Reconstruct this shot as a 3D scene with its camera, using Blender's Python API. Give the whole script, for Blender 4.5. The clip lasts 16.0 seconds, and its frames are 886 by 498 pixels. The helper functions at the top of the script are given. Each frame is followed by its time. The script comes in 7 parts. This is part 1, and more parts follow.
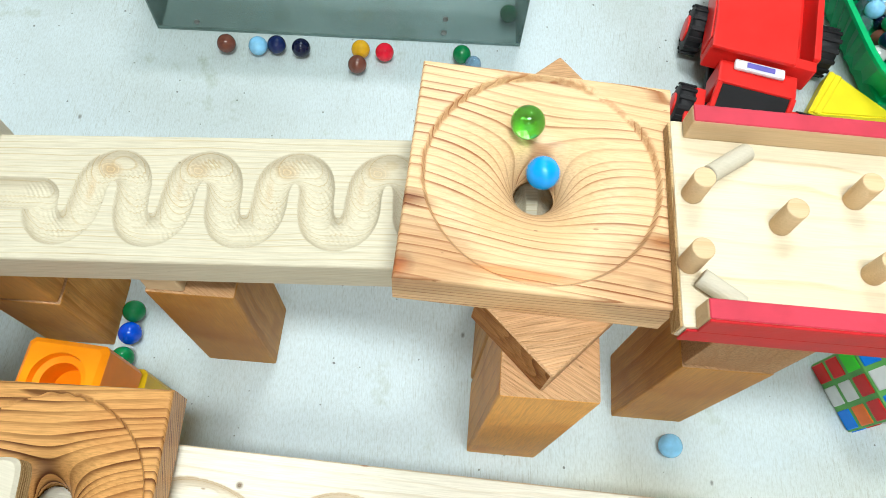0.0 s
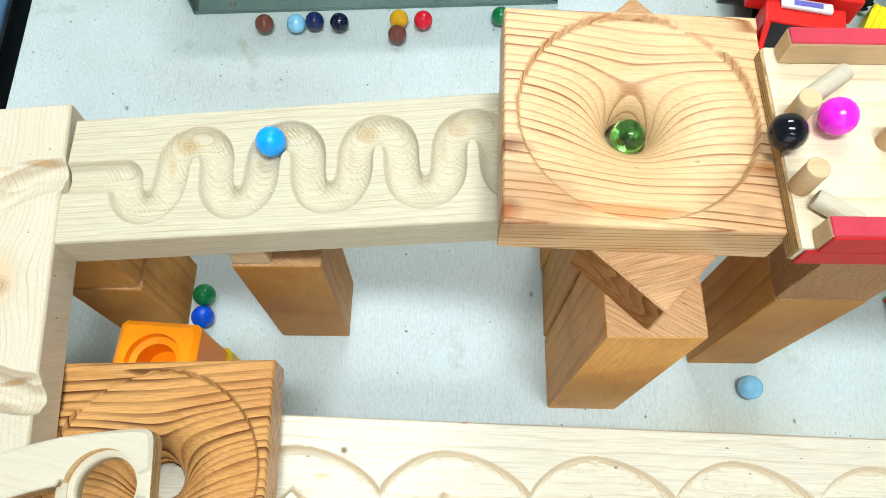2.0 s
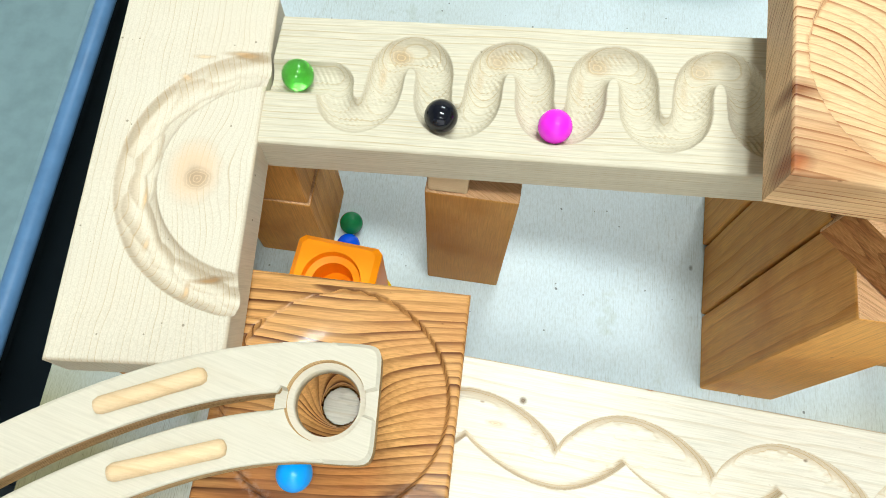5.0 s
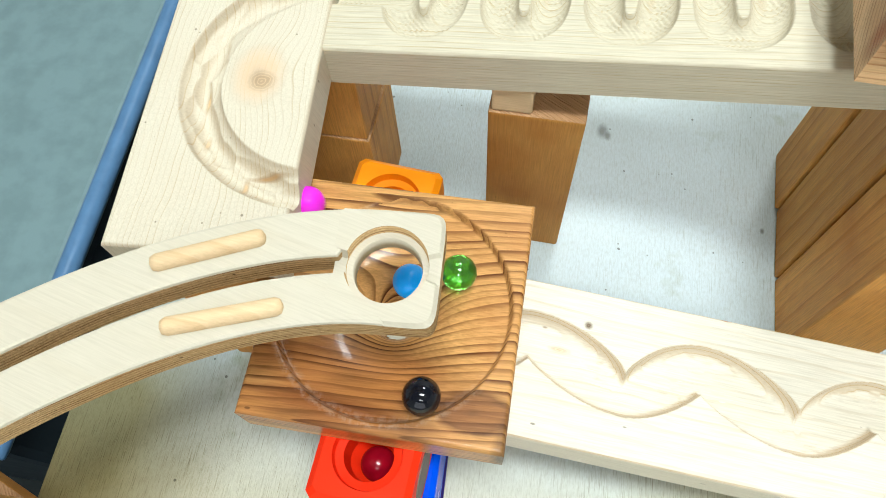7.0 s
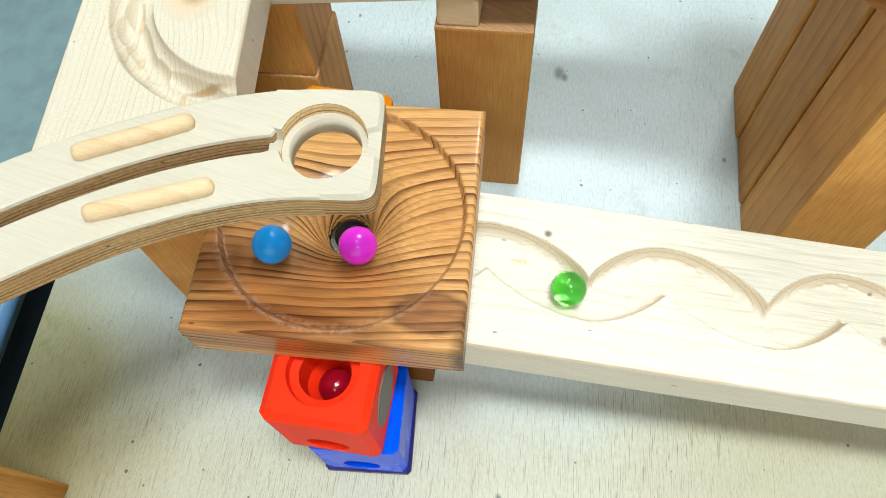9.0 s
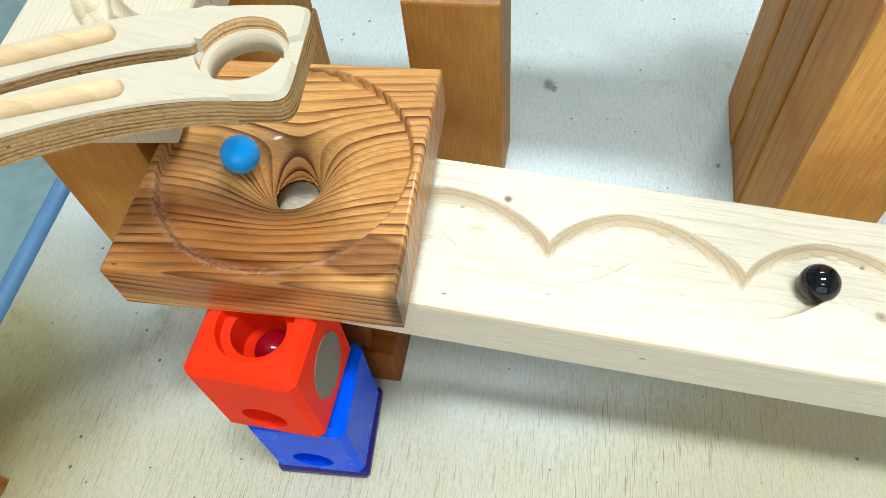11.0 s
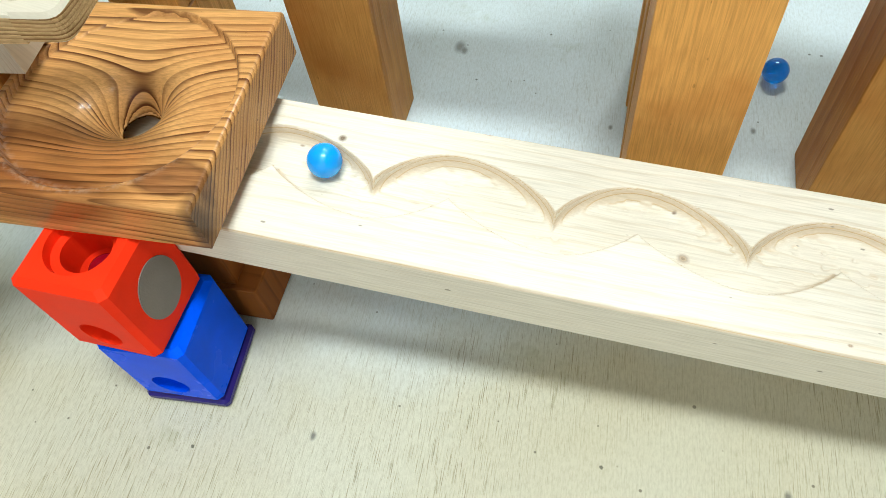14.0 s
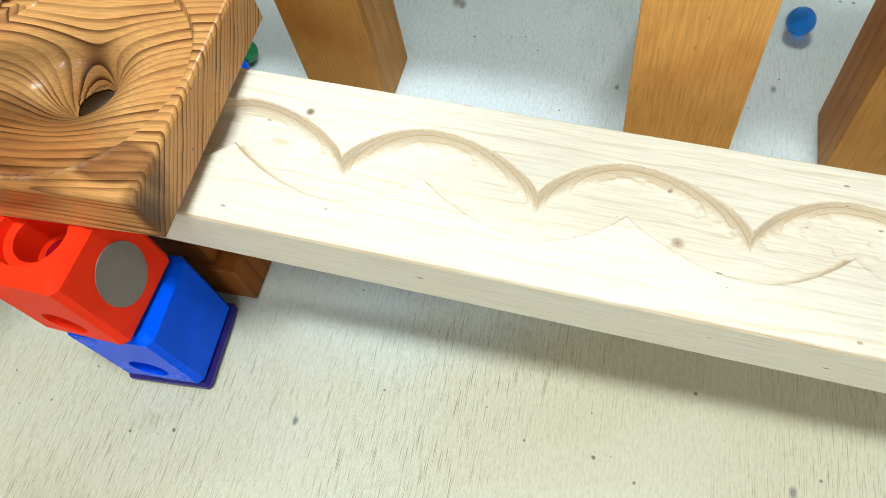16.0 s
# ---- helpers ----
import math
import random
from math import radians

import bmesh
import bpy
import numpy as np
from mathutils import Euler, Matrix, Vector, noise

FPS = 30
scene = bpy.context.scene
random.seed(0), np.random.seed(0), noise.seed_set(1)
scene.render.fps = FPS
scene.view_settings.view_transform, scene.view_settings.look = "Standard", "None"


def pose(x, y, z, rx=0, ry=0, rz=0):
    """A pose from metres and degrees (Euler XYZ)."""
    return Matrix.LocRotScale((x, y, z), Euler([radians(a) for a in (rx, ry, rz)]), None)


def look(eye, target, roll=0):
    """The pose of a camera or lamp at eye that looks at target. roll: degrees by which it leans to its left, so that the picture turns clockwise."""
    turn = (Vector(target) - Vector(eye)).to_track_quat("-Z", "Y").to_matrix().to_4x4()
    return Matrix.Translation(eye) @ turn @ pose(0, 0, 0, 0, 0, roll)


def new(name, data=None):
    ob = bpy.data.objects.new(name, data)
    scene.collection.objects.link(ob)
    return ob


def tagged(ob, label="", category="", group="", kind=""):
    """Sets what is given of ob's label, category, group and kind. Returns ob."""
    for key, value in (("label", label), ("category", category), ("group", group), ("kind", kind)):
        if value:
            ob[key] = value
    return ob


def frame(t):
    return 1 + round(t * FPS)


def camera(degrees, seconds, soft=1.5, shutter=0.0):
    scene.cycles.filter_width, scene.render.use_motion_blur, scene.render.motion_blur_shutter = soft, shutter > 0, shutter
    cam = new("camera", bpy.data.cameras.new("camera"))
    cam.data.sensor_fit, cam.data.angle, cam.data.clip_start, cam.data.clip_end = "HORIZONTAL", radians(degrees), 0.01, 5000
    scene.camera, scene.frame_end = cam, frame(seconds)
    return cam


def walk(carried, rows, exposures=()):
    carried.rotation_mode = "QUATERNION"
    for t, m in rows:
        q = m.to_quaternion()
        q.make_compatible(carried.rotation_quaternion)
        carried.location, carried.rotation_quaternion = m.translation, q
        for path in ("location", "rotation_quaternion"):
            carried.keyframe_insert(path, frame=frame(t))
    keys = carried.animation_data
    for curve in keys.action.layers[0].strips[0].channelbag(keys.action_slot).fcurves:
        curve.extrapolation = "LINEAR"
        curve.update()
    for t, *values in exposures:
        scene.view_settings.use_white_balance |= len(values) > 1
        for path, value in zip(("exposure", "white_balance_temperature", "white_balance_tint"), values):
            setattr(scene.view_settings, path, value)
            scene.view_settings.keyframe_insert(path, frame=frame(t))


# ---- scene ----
cam = camera(64.0, 16.0, soft=0.6, shutter=0.12)
METRES, EYE, TILT, LEAN, TURN = 0.42, 0.4461, -66.217, -2.842, 6.419
ROWS = [
    (0.0, 0.0, 0.0, 0.0, -0.0, 0.0, -0.0),
    (0.5, -0.0307, 0.0157, -0.0117, 0.77, -1.04, 1.0),
    (1.0, -0.0525, 0.0157, -0.018, 0.39, -1.32, 2.77),
    (1.5, -0.0686, 0.0133, -0.0265, 1.05, -0.96, 3.93),
    (2.0, -0.0883, 0.0005, -0.0287, 0.55, -1.27, 4.4),
    (2.5, -0.1109, -0.0246, -0.0302, -0.07, -0.29, 4.4),
    (3.0, -0.1298, -0.0249, -0.0399, -0.16, -0.48, 3.64),
    (3.5, -0.1667, 0.0103, -0.0343, 2.3, -1.85, 3.16),
    (4.0, -0.2123, 0.0348, -0.0405, 2.44, -3.8, 1.12),
    (6.5, -0.302, 0.052, -0.1494, 6.27, -0.86, -5.71),
    (7.0, -0.2799, 0.0679, -0.2024, 7.37, 0.65, -4.17),
    (7.5, -0.2637, 0.0846, -0.2459, 6.71, 0.88, -2.06),
    (8.0, -0.2612, 0.0907, -0.2571, 6.02, 0.92, -1.17),
    (8.5, -0.2605, 0.0892, -0.2742, 5.59, 1.16, -0.82),
    (11.0, -0.1821, 0.1557, -0.4084, 8.64, 9.33, -2.2),
    (11.5, -0.165, 0.1541, -0.4161, 8.21, 9.85, -2.36),
    (12.0, -0.1411, 0.1566, -0.4213, 8.37, 10.12, -1.82),
    (12.5, -0.1124, 0.1579, -0.4236, 8.49, 10.4, -1.9),
    (13.0, -0.0735, 0.1528, -0.4404, 9.1, 9.79, -3.76),
    (13.5, -0.0264, 0.1591, -0.4472, 9.92, 9.36, -4.72),
    (14.0, 0.004, 0.1647, -0.4503, 10.7, 8.32, -4.47),
    (14.5, 0.0039, 0.1744, -0.4474, 11.7, 6.72, -4.49),
    (15.0, 0.0266, 0.1881, -0.4358, 11.7, 5.71, -2.86),
    (15.5, 0.0341, 0.2057, -0.4162, 12.66, 4.51, -4.09),
    (16.0, 0.0412, 0.2161, -0.4111, 13.42, 3.93, -4.32),
]
walk(cam, [(t, pose(0, 0, EYE, TILT, LEAN, TURN) @ pose(METRES * x, METRES * y, METRES * z, 90 + pitch, roll, yaw)) for t, x, y, z, yaw, pitch, roll in ROWS])

# ---- world, lamps ----
world = bpy.data.worlds.new("room_air")
scene.world = world
world.use_nodes = True
world.node_tree.nodes["Background"].inputs[0].default_value = (0.80, 0.90, 1.0, 1)
world.node_tree.nodes["Background"].inputs[1].default_value = 0.30
scene.view_settings.exposure = 0.11


def area_lamp(name, at, aim, sx, sy, power, colour):
    data = bpy.data.lights.new(name, "AREA")
    data.shape, data.size, data.size_y, data.energy, data.color = "RECTANGLE", sx, sy, power, colour
    ob = new(name, data)
    ob.matrix_world = look(at, aim)
    return ob


# ceiling fixtures with two light panels each
# the one at y = -1.15 is added to fill shadows, from no known source
FIXTURES = ((0.06, -0.15, 10.2), (0.12, -1.15, 2.2), (0.06, 1.12, 7.5))
for fx, fy, power in FIXTURES:
    for dx in (-0.16, 0.16):
        area_lamp("panel_light", (fx + dx, fy, 1.635), (fx + dx, fy, 0.0), 0.24, 0.20, power, (0.90, 0.985, 1.0))
# fill lamp added behind the camera; no window is known there
area_lamp("south_fill", (0.1, -1.76, 0.75), (0.1, 0.0, 0.55), 1.8, 1.2, 8.0, (0.92, 0.96, 1.0))


# ---- materials ----
def material(name):
    m = bpy.data.materials.new(name)
    m.use_nodes = True
    return m, m.node_tree.nodes, m.node_tree.links, m.node_tree.nodes["Principled BSDF"]


def ramp(nodes, stops):
    r = nodes.new("ShaderNodeValToRGB")
    els = r.color_ramp.elements
    while len(els) < len(stops):
        els.new(0.5)
    for e, (p, c) in zip(els, stops):
        e.position = p
        e.color = (*c, 1)
    return r


def mapped(nodes, links, scale, rot=(0, 0, 0), loc=(0, 0, 0)):
    tc = nodes.new("ShaderNodeTexCoord")
    mp = nodes.new("ShaderNodeMapping")
    mp.inputs["Scale"].default_value = scale
    mp.inputs["Rotation"].default_value = [radians(a) for a in rot]
    mp.inputs["Location"].default_value = loc
    links.new(tc.outputs["Object"], mp.inputs["Vector"])
    return mp


def noise_tex(nodes, links, vec, scale, detail=3.0, rough=0.55):
    n = nodes.new("ShaderNodeTexNoise")
    n.inputs["Scale"].default_value = scale
    n.inputs["Detail"].default_value = detail
    n.inputs["Roughness"].default_value = rough
    links.new(vec.outputs[0], n.inputs["Vector"])
    return n


def mix_rgb(nodes, links, kind, fac, a, b):
    m = nodes.new("ShaderNodeMix")
    m.data_type, m.blend_type = "RGBA", kind
    if isinstance(fac, float):
        m.inputs[0].default_value = fac
    else:
        links.new(fac, m.inputs[0])
    for sock, v in ((m.inputs[6], a), (m.inputs[7], b)):
        if isinstance(v, tuple):
            sock.default_value = (*v, 1)
        else:
            links.new(v, sock)
    return m.outputs[2]


def wood(name, light, dark, stain, rings=220.0, turn=(0, 0, 0), wobble=1.0, line=0.75, fibre=0.25, rough=0.5, vary=0.25,
         bump=0.15, blot=0.35, shift=(0, 0, 0), coat=0.0, fleck=0.0,
         cut=0.0, cut_colour=(0.5, 0.34, 0.18), uneven=0.0, bulge=None):
    """Solid wood: growth layers normal to the mapped y axis, fibres along the mapped x axis. uneven: metres by which the layers' spacing
    wanders; bulge: (x, y, radius along x, along y, height) of a knot round which the layers bend, in the board's own coordinates."""
    m, nodes, links, bsdf = material(name)
    mp = mapped(nodes, links, (1, 1, 1), turn, shift)
    info = nodes.new("ShaderNodeObjectInfo")
    off = nodes.new("ShaderNodeVectorMath")
    off.operation = "MULTIPLY_ADD"
    off.inputs[1].default_value = (0.37, 0.53, 0.29)
    links.new(info.outputs["Random"], off.inputs[0])
    links.new(mp.outputs[0], off.inputs[2])
    st = nodes.new("ShaderNodeVectorMath")
    st.operation = "MULTIPLY"
    st.inputs[1].default_value = (9, 26, 26)
    links.new(off.outputs[0], st.inputs[0])
    warp = noise_tex(nodes, links, st, 1.0, 2.0)
    sub = nodes.new("ShaderNodeVectorMath")
    sub.operation = "SUBTRACT"
    links.new(warp.outputs["Color"], sub.inputs[0])
    sub.inputs[1].default_value = (0.5, 0.5, 0.5)
    mul = nodes.new("ShaderNodeVectorMath")
    mul.operation = "MULTIPLY_ADD"
    links.new(sub.outputs[0], mul.inputs[0])
    mul.inputs[1].default_value = (0.0, 0.013 * wobble, 0.013 * wobble)
    links.new(off.outputs[0], mul.inputs[2])
    if uneven:
        us = nodes.new("ShaderNodeVectorMath")
        us.operation = "MULTIPLY"
        us.inputs[1].default_value = (3, 95, 0)
        links.new(mul.outputs[0], us.inputs[0])
        un = noise_tex(nodes, links, us, 1.0, 1.0)
        ua = nodes.new("ShaderNodeVectorMath")
        ua.operation = "MULTIPLY_ADD"
        links.new(un.outputs[0], ua.inputs[0])
        ua.inputs[1].default_value = (0, uneven, 0)
        links.new(mul.outputs[0], ua.inputs[2])
        mul = ua
    if bulge:
        tc = nodes.new("ShaderNodeTexCoord")
        bm_ = nodes.new("ShaderNodeMapping")
        bm_.vector_type = "TEXTURE"
        bm_.inputs["Location"].default_value = (bulge[0], bulge[1], 0)
        bm_.inputs["Scale"].default_value = (bulge[2], bulge[3], 1.0)
        links.new(tc.outputs["Object"], bm_.inputs["Vector"])
        far = nodes.new("ShaderNodeVectorMath")
        far.operation = "LENGTH"
        links.new(bm_.outputs[0], far.inputs[0])
        fall = nodes.new("ShaderNodeMapRange")
        fall.interpolation_type = "SMOOTHERSTEP"
        fall.inputs["From Min"].default_value, fall.inputs["From Max"].default_value = 1.0, 0.0
        links.new(far.outputs["Value"], fall.inputs["Value"])
        ba = nodes.new("ShaderNodeVectorMath")
        ba.operation = "MULTIPLY_ADD"
        links.new(fall.outputs[0], ba.inputs[0])
        ba.inputs[1].default_value = (0, bulge[4], 0)
        links.new(mul.outputs[0], ba.inputs[2])
        mul = ba
    wave = nodes.new("ShaderNodeTexWave")
    wave.wave_type, wave.bands_direction, wave.wave_profile = "BANDS", "Y", "SAW"
    wave.inputs["Scale"].default_value = rings * 2 * math.pi / 20.0
    wave.inputs["Distortion"].default_value = 0.35
    wave.inputs["Detail"].default_value = 2.0
    wave.inputs["Detail Scale"].default_value = 0.6
    links.new(mul.outputs[0], wave.inputs["Vector"])
    rr = ramp(nodes, [(0.0, (0, 0, 0)), (line, (0.16, 0.16, 0.16)), (0.90, (1, 1, 1)), (0.96, (0.9, 0.9, 0.9)), (1.0, (0.05, 0.05, 0.05))])
    links.new(wave.outputs["Fac"], rr.inputs[0])
    wide = nodes.new("ShaderNodeTexWave")
    wide.wave_type, wide.bands_direction, wide.wave_profile = "BANDS", "Y", "SIN"
    wide.inputs["Scale"].default_value = rings * 0.23 * 2 * math.pi / 20.0
    wide.inputs["Distortion"].default_value = 5.0
    wide.inputs["Detail"].default_value = 1.0
    wide.inputs["Detail Scale"].default_value = 0.3
    links.new(mul.outputs[0], wide.inputs["Vector"])
    amp = noise_tex(nodes, links, st, 2.3, 1.0)
    strength = nodes.new("ShaderNodeMath")
    strength.operation = "MULTIPLY"
    links.new(rr.outputs[0], strength.inputs[0])
    ar = ramp(nodes, [(0.3, (0.45, 0.45, 0.45)), (0.7, (1, 1, 1))])
    links.new(amp.outputs[0], ar.inputs[0])
    am = nodes.new("ShaderNodeMath")
    am.operation = "MULTIPLY"
    wv = nodes.new("ShaderNodeMapRange")
    wv.inputs["To Min"].default_value, wv.inputs["To Max"].default_value = 0.55, 1.3
    links.new(wide.outputs["Fac"], wv.inputs["Value"])
    links.new(ar.outputs[0], am.inputs[0])
    links.new(wv.outputs[0], am.inputs[1])
    links.new(am.outputs[0], strength.inputs[1])
    base = mix_rgb(nodes, links, "MIX", strength.outputs[0], light, dark)
    fs = nodes.new("ShaderNodeVectorMath")
    fs.operation = "MULTIPLY"
    fs.inputs[1].default_value = (60, 1600, 1600)
    links.new(off.outputs[0], fs.inputs[0])
    fib = noise_tex(nodes, links, fs, 1.0, 3.0, 0.6)
    fr = ramp(nodes, [(0.30, (1 - fibre, 1 - fibre * 1.05, 1 - fibre * 1.2)), (0.62, (1, 1, 1))])
    links.new(fib.outputs[0], fr.inputs[0])
    base = mix_rgb(nodes, links, "MULTIPLY", 1.0, base, fr.outputs[0])
    blotn = noise_tex(nodes, links, off, 22.0, 4.0)
    br = ramp(nodes, [(0.46, (0, 0, 0)), (0.72, (1, 1, 1))])
    links.new(blotn.outputs[0], br.inputs[0])
    bf = nodes.new("ShaderNodeMath")
    bf.operation = "MULTIPLY"
    bf.inputs[1].default_value = blot
    links.new(br.outputs[0], bf.inputs[0])
    base = mix_rgb(nodes, links, "MIX", bf.outputs[0], base, stain)
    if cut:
        # cut_colour tints carved slopes by their normal, most along the growth lines
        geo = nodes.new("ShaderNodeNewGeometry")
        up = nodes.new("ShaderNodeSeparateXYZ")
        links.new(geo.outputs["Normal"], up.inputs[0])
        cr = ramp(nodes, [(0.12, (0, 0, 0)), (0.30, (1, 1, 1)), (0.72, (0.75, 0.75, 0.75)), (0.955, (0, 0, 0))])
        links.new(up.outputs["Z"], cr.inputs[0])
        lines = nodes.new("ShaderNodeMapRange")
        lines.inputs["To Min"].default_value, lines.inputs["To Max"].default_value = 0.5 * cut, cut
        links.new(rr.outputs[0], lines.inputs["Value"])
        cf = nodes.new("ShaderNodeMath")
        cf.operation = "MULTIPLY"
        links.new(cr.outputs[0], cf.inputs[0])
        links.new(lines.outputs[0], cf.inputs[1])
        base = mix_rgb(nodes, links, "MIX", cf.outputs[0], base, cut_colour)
    if fleck:
        # small dark resin flecks, longer along the grain
        fv = nodes.new("ShaderNodeVectorMath")
        fv.operation = "MULTIPLY"
        fv.inputs[1].default_value = (85, 200, 200)
        links.new(off.outputs[0], fv.inputs[0])
        vo = nodes.new("ShaderNodeTexVoronoi")
        vo.inputs["Scale"].default_value = 1.0
        links.new(fv.outputs[0], vo.inputs["Vector"])
        keep = nodes.new("ShaderNodeSeparateXYZ")
        links.new(vo.outputs["Color"], keep.inputs[0])
        size = nodes.new("ShaderNodeMath")
        size.operation = "MULTIPLY_ADD"
        links.new(keep.outputs["X"], size.inputs[0])
        size.inputs[1].default_value = 0.26
        links.new(vo.outputs["Distance"], size.inputs[2])
        fk = ramp(nodes, [(0.085, (1, 1, 1)), (0.125, (0, 0, 0))])
        links.new(size.outputs[0], fk.inputs[0])
        fm = nodes.new("ShaderNodeMath")
        fm.operation = "MULTIPLY"
        fm.inputs[1].default_value = fleck
        links.new(fk.outputs[0], fm.inputs[0])
        base = mix_rgb(nodes, links, "MIX", fm.outputs[0], base, tuple(c * 0.45 for c in dark))
    hsv = nodes.new("ShaderNodeHueSaturation")
    vr = nodes.new("ShaderNodeMapRange")
    vr.inputs["To Min"].default_value, vr.inputs["To Max"].default_value = 1 - vary, 1 + vary * 0.5
    links.new(info.outputs["Random"], vr.inputs["Value"])
    links.new(vr.outputs[0], hsv.inputs["Value"])
    links.new(base, hsv.inputs["Color"])
    links.new(hsv.outputs[0], bsdf.inputs["Base Color"])
    ro = nodes.new("ShaderNodeMapRange")
    ro.inputs["To Min"].default_value, ro.inputs["To Max"].default_value = rough - 0.12, rough + 0.12
    links.new(fib.outputs[0], ro.inputs["Value"])
    links.new(ro.outputs[0], bsdf.inputs["Roughness"])
    bsdf.inputs["Coat Weight"].default_value = coat
    bsdf.inputs["Coat Roughness"].default_value = 0.25
    bsdf.inputs["Specular IOR Level"].default_value = 0.13
    add = nodes.new("ShaderNodeMath")
    add.operation = "MULTIPLY_ADD"
    links.new(rr.outputs[0], add.inputs[0])
    add.inputs[1].default_value = 0.5
    links.new(fib.outputs[0], add.inputs[2])
    bp = nodes.new("ShaderNodeBump")
    bp.inputs["Strength"].default_value = bump
    bp.inputs["Distance"].default_value = 0.0006
    links.new(add.outputs[0], bp.inputs["Height"])
    links.new(bp.outputs[0], bsdf.inputs["Normal"])
    return m


def plastic(name, colour, rough=0.35, speck=0.06, bump=0.05, grain=900.0, coat=0.0, sheen=0.25):
    m, nodes, links, bsdf = material(name)
    mp = mapped(nodes, links, (1, 1, 1))
    n1 = noise_tex(nodes, links, mp, grain, 2.0)
    n2 = noise_tex(nodes, links, mp, 45.0, 3.0)
    dark = tuple(c * (1 - 3 * speck) for c in colour)
    r1 = ramp(nodes, [(0.35, dark), (0.6, colour)])
    links.new(n2.outputs[0], r1.inputs[0])
    links.new(r1.outputs[0], bsdf.inputs["Base Color"])
    ro = nodes.new("ShaderNodeMapRange")
    ro.inputs["To Min"].default_value, ro.inputs["To Max"].default_value = rough - 0.08, rough + 0.1
    links.new(n2.outputs[0], ro.inputs["Value"])
    links.new(ro.outputs[0], bsdf.inputs["Roughness"])
    bsdf.inputs["Coat Weight"].default_value = coat
    bsdf.inputs["Specular IOR Level"].default_value = sheen
    bp = nodes.new("ShaderNodeBump")
    bp.inputs["Strength"].default_value = bump
    bp.inputs["Distance"].default_value = 0.0004
    links.new(n1.outputs[0], bp.inputs["Height"])
    links.new(bp.outputs[0], bsdf.inputs["Normal"])
    return m


def glass_marble(name, colour, clear=0.85):
    m, nodes, links, bsdf = material(name)
    mp = mapped(nodes, links, (1, 1, 1))
    n = noise_tex(nodes, links, mp, 90.0, 1.0)
    r = ramp(nodes, [(0.40, tuple(c * 0.6 for c in colour)), (0.54, colour)])
    links.new(n.outputs[0], r.inputs[0])
    links.new(r.outputs[0], bsdf.inputs["Base Color"])
    bsdf.inputs["Roughness"].default_value = 0.03
    bsdf.inputs["IOR"].default_value = 1.5
    bsdf.inputs["Transmission Weight"].default_value = clear
    return m


def solid_marble(name, colour, swirl=0.25):
    m, nodes, links, bsdf = material(name)
    mp = mapped(nodes, links, (1, 1, 1))
    n = noise_tex(nodes, links, mp, 120.0, 3.0)
    r = ramp(nodes, [(0.35, tuple(c * (1 - swirl) for c in colour)), (0.65, colour)])
    links.new(n.outputs[0], r.inputs[0])
    links.new(r.outputs[0], bsdf.inputs["Base Color"])
    bsdf.inputs["Roughness"].default_value = 0.07
    bsdf.inputs["IOR"].default_value = 1.5
    return m


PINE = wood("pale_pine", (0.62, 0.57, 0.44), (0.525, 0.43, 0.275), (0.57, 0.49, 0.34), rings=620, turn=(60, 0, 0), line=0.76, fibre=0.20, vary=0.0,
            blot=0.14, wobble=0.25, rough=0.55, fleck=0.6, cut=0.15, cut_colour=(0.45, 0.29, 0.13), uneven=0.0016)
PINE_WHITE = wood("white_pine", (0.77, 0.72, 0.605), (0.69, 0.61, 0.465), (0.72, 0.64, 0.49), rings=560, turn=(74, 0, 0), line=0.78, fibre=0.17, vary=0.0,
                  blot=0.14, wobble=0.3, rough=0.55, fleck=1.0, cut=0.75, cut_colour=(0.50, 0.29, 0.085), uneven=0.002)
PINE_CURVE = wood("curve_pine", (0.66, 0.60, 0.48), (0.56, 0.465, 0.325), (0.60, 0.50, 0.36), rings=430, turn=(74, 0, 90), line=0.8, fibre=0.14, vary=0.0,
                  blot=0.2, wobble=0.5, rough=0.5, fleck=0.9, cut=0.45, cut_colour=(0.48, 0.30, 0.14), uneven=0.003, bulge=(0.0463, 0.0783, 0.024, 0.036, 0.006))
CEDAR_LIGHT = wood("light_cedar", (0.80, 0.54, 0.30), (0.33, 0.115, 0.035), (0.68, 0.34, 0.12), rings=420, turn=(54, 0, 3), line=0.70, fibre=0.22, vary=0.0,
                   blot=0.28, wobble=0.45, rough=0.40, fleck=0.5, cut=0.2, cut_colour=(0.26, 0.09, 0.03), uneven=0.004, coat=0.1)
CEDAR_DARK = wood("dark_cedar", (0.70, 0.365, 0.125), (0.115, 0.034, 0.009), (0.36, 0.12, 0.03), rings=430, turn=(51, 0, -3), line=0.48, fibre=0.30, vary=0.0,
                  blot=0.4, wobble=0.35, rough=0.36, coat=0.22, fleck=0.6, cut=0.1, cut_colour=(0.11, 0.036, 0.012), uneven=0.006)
CEDAR_DARK.node_tree.nodes["Principled BSDF"].inputs["Coat Roughness"].default_value = 0.12
POST = wood("brown_post_wood", (0.76, 0.385, 0.105), (0.58, 0.245, 0.048), (0.44, 0.15, 0.025), rings=105, turn=(0, 90, 0), line=0.45, fibre=0.27, vary=0.25,
            blot=0.6, rough=0.5, wobble=1.1, fleck=0.5, uneven=0.012, bump=0.3)
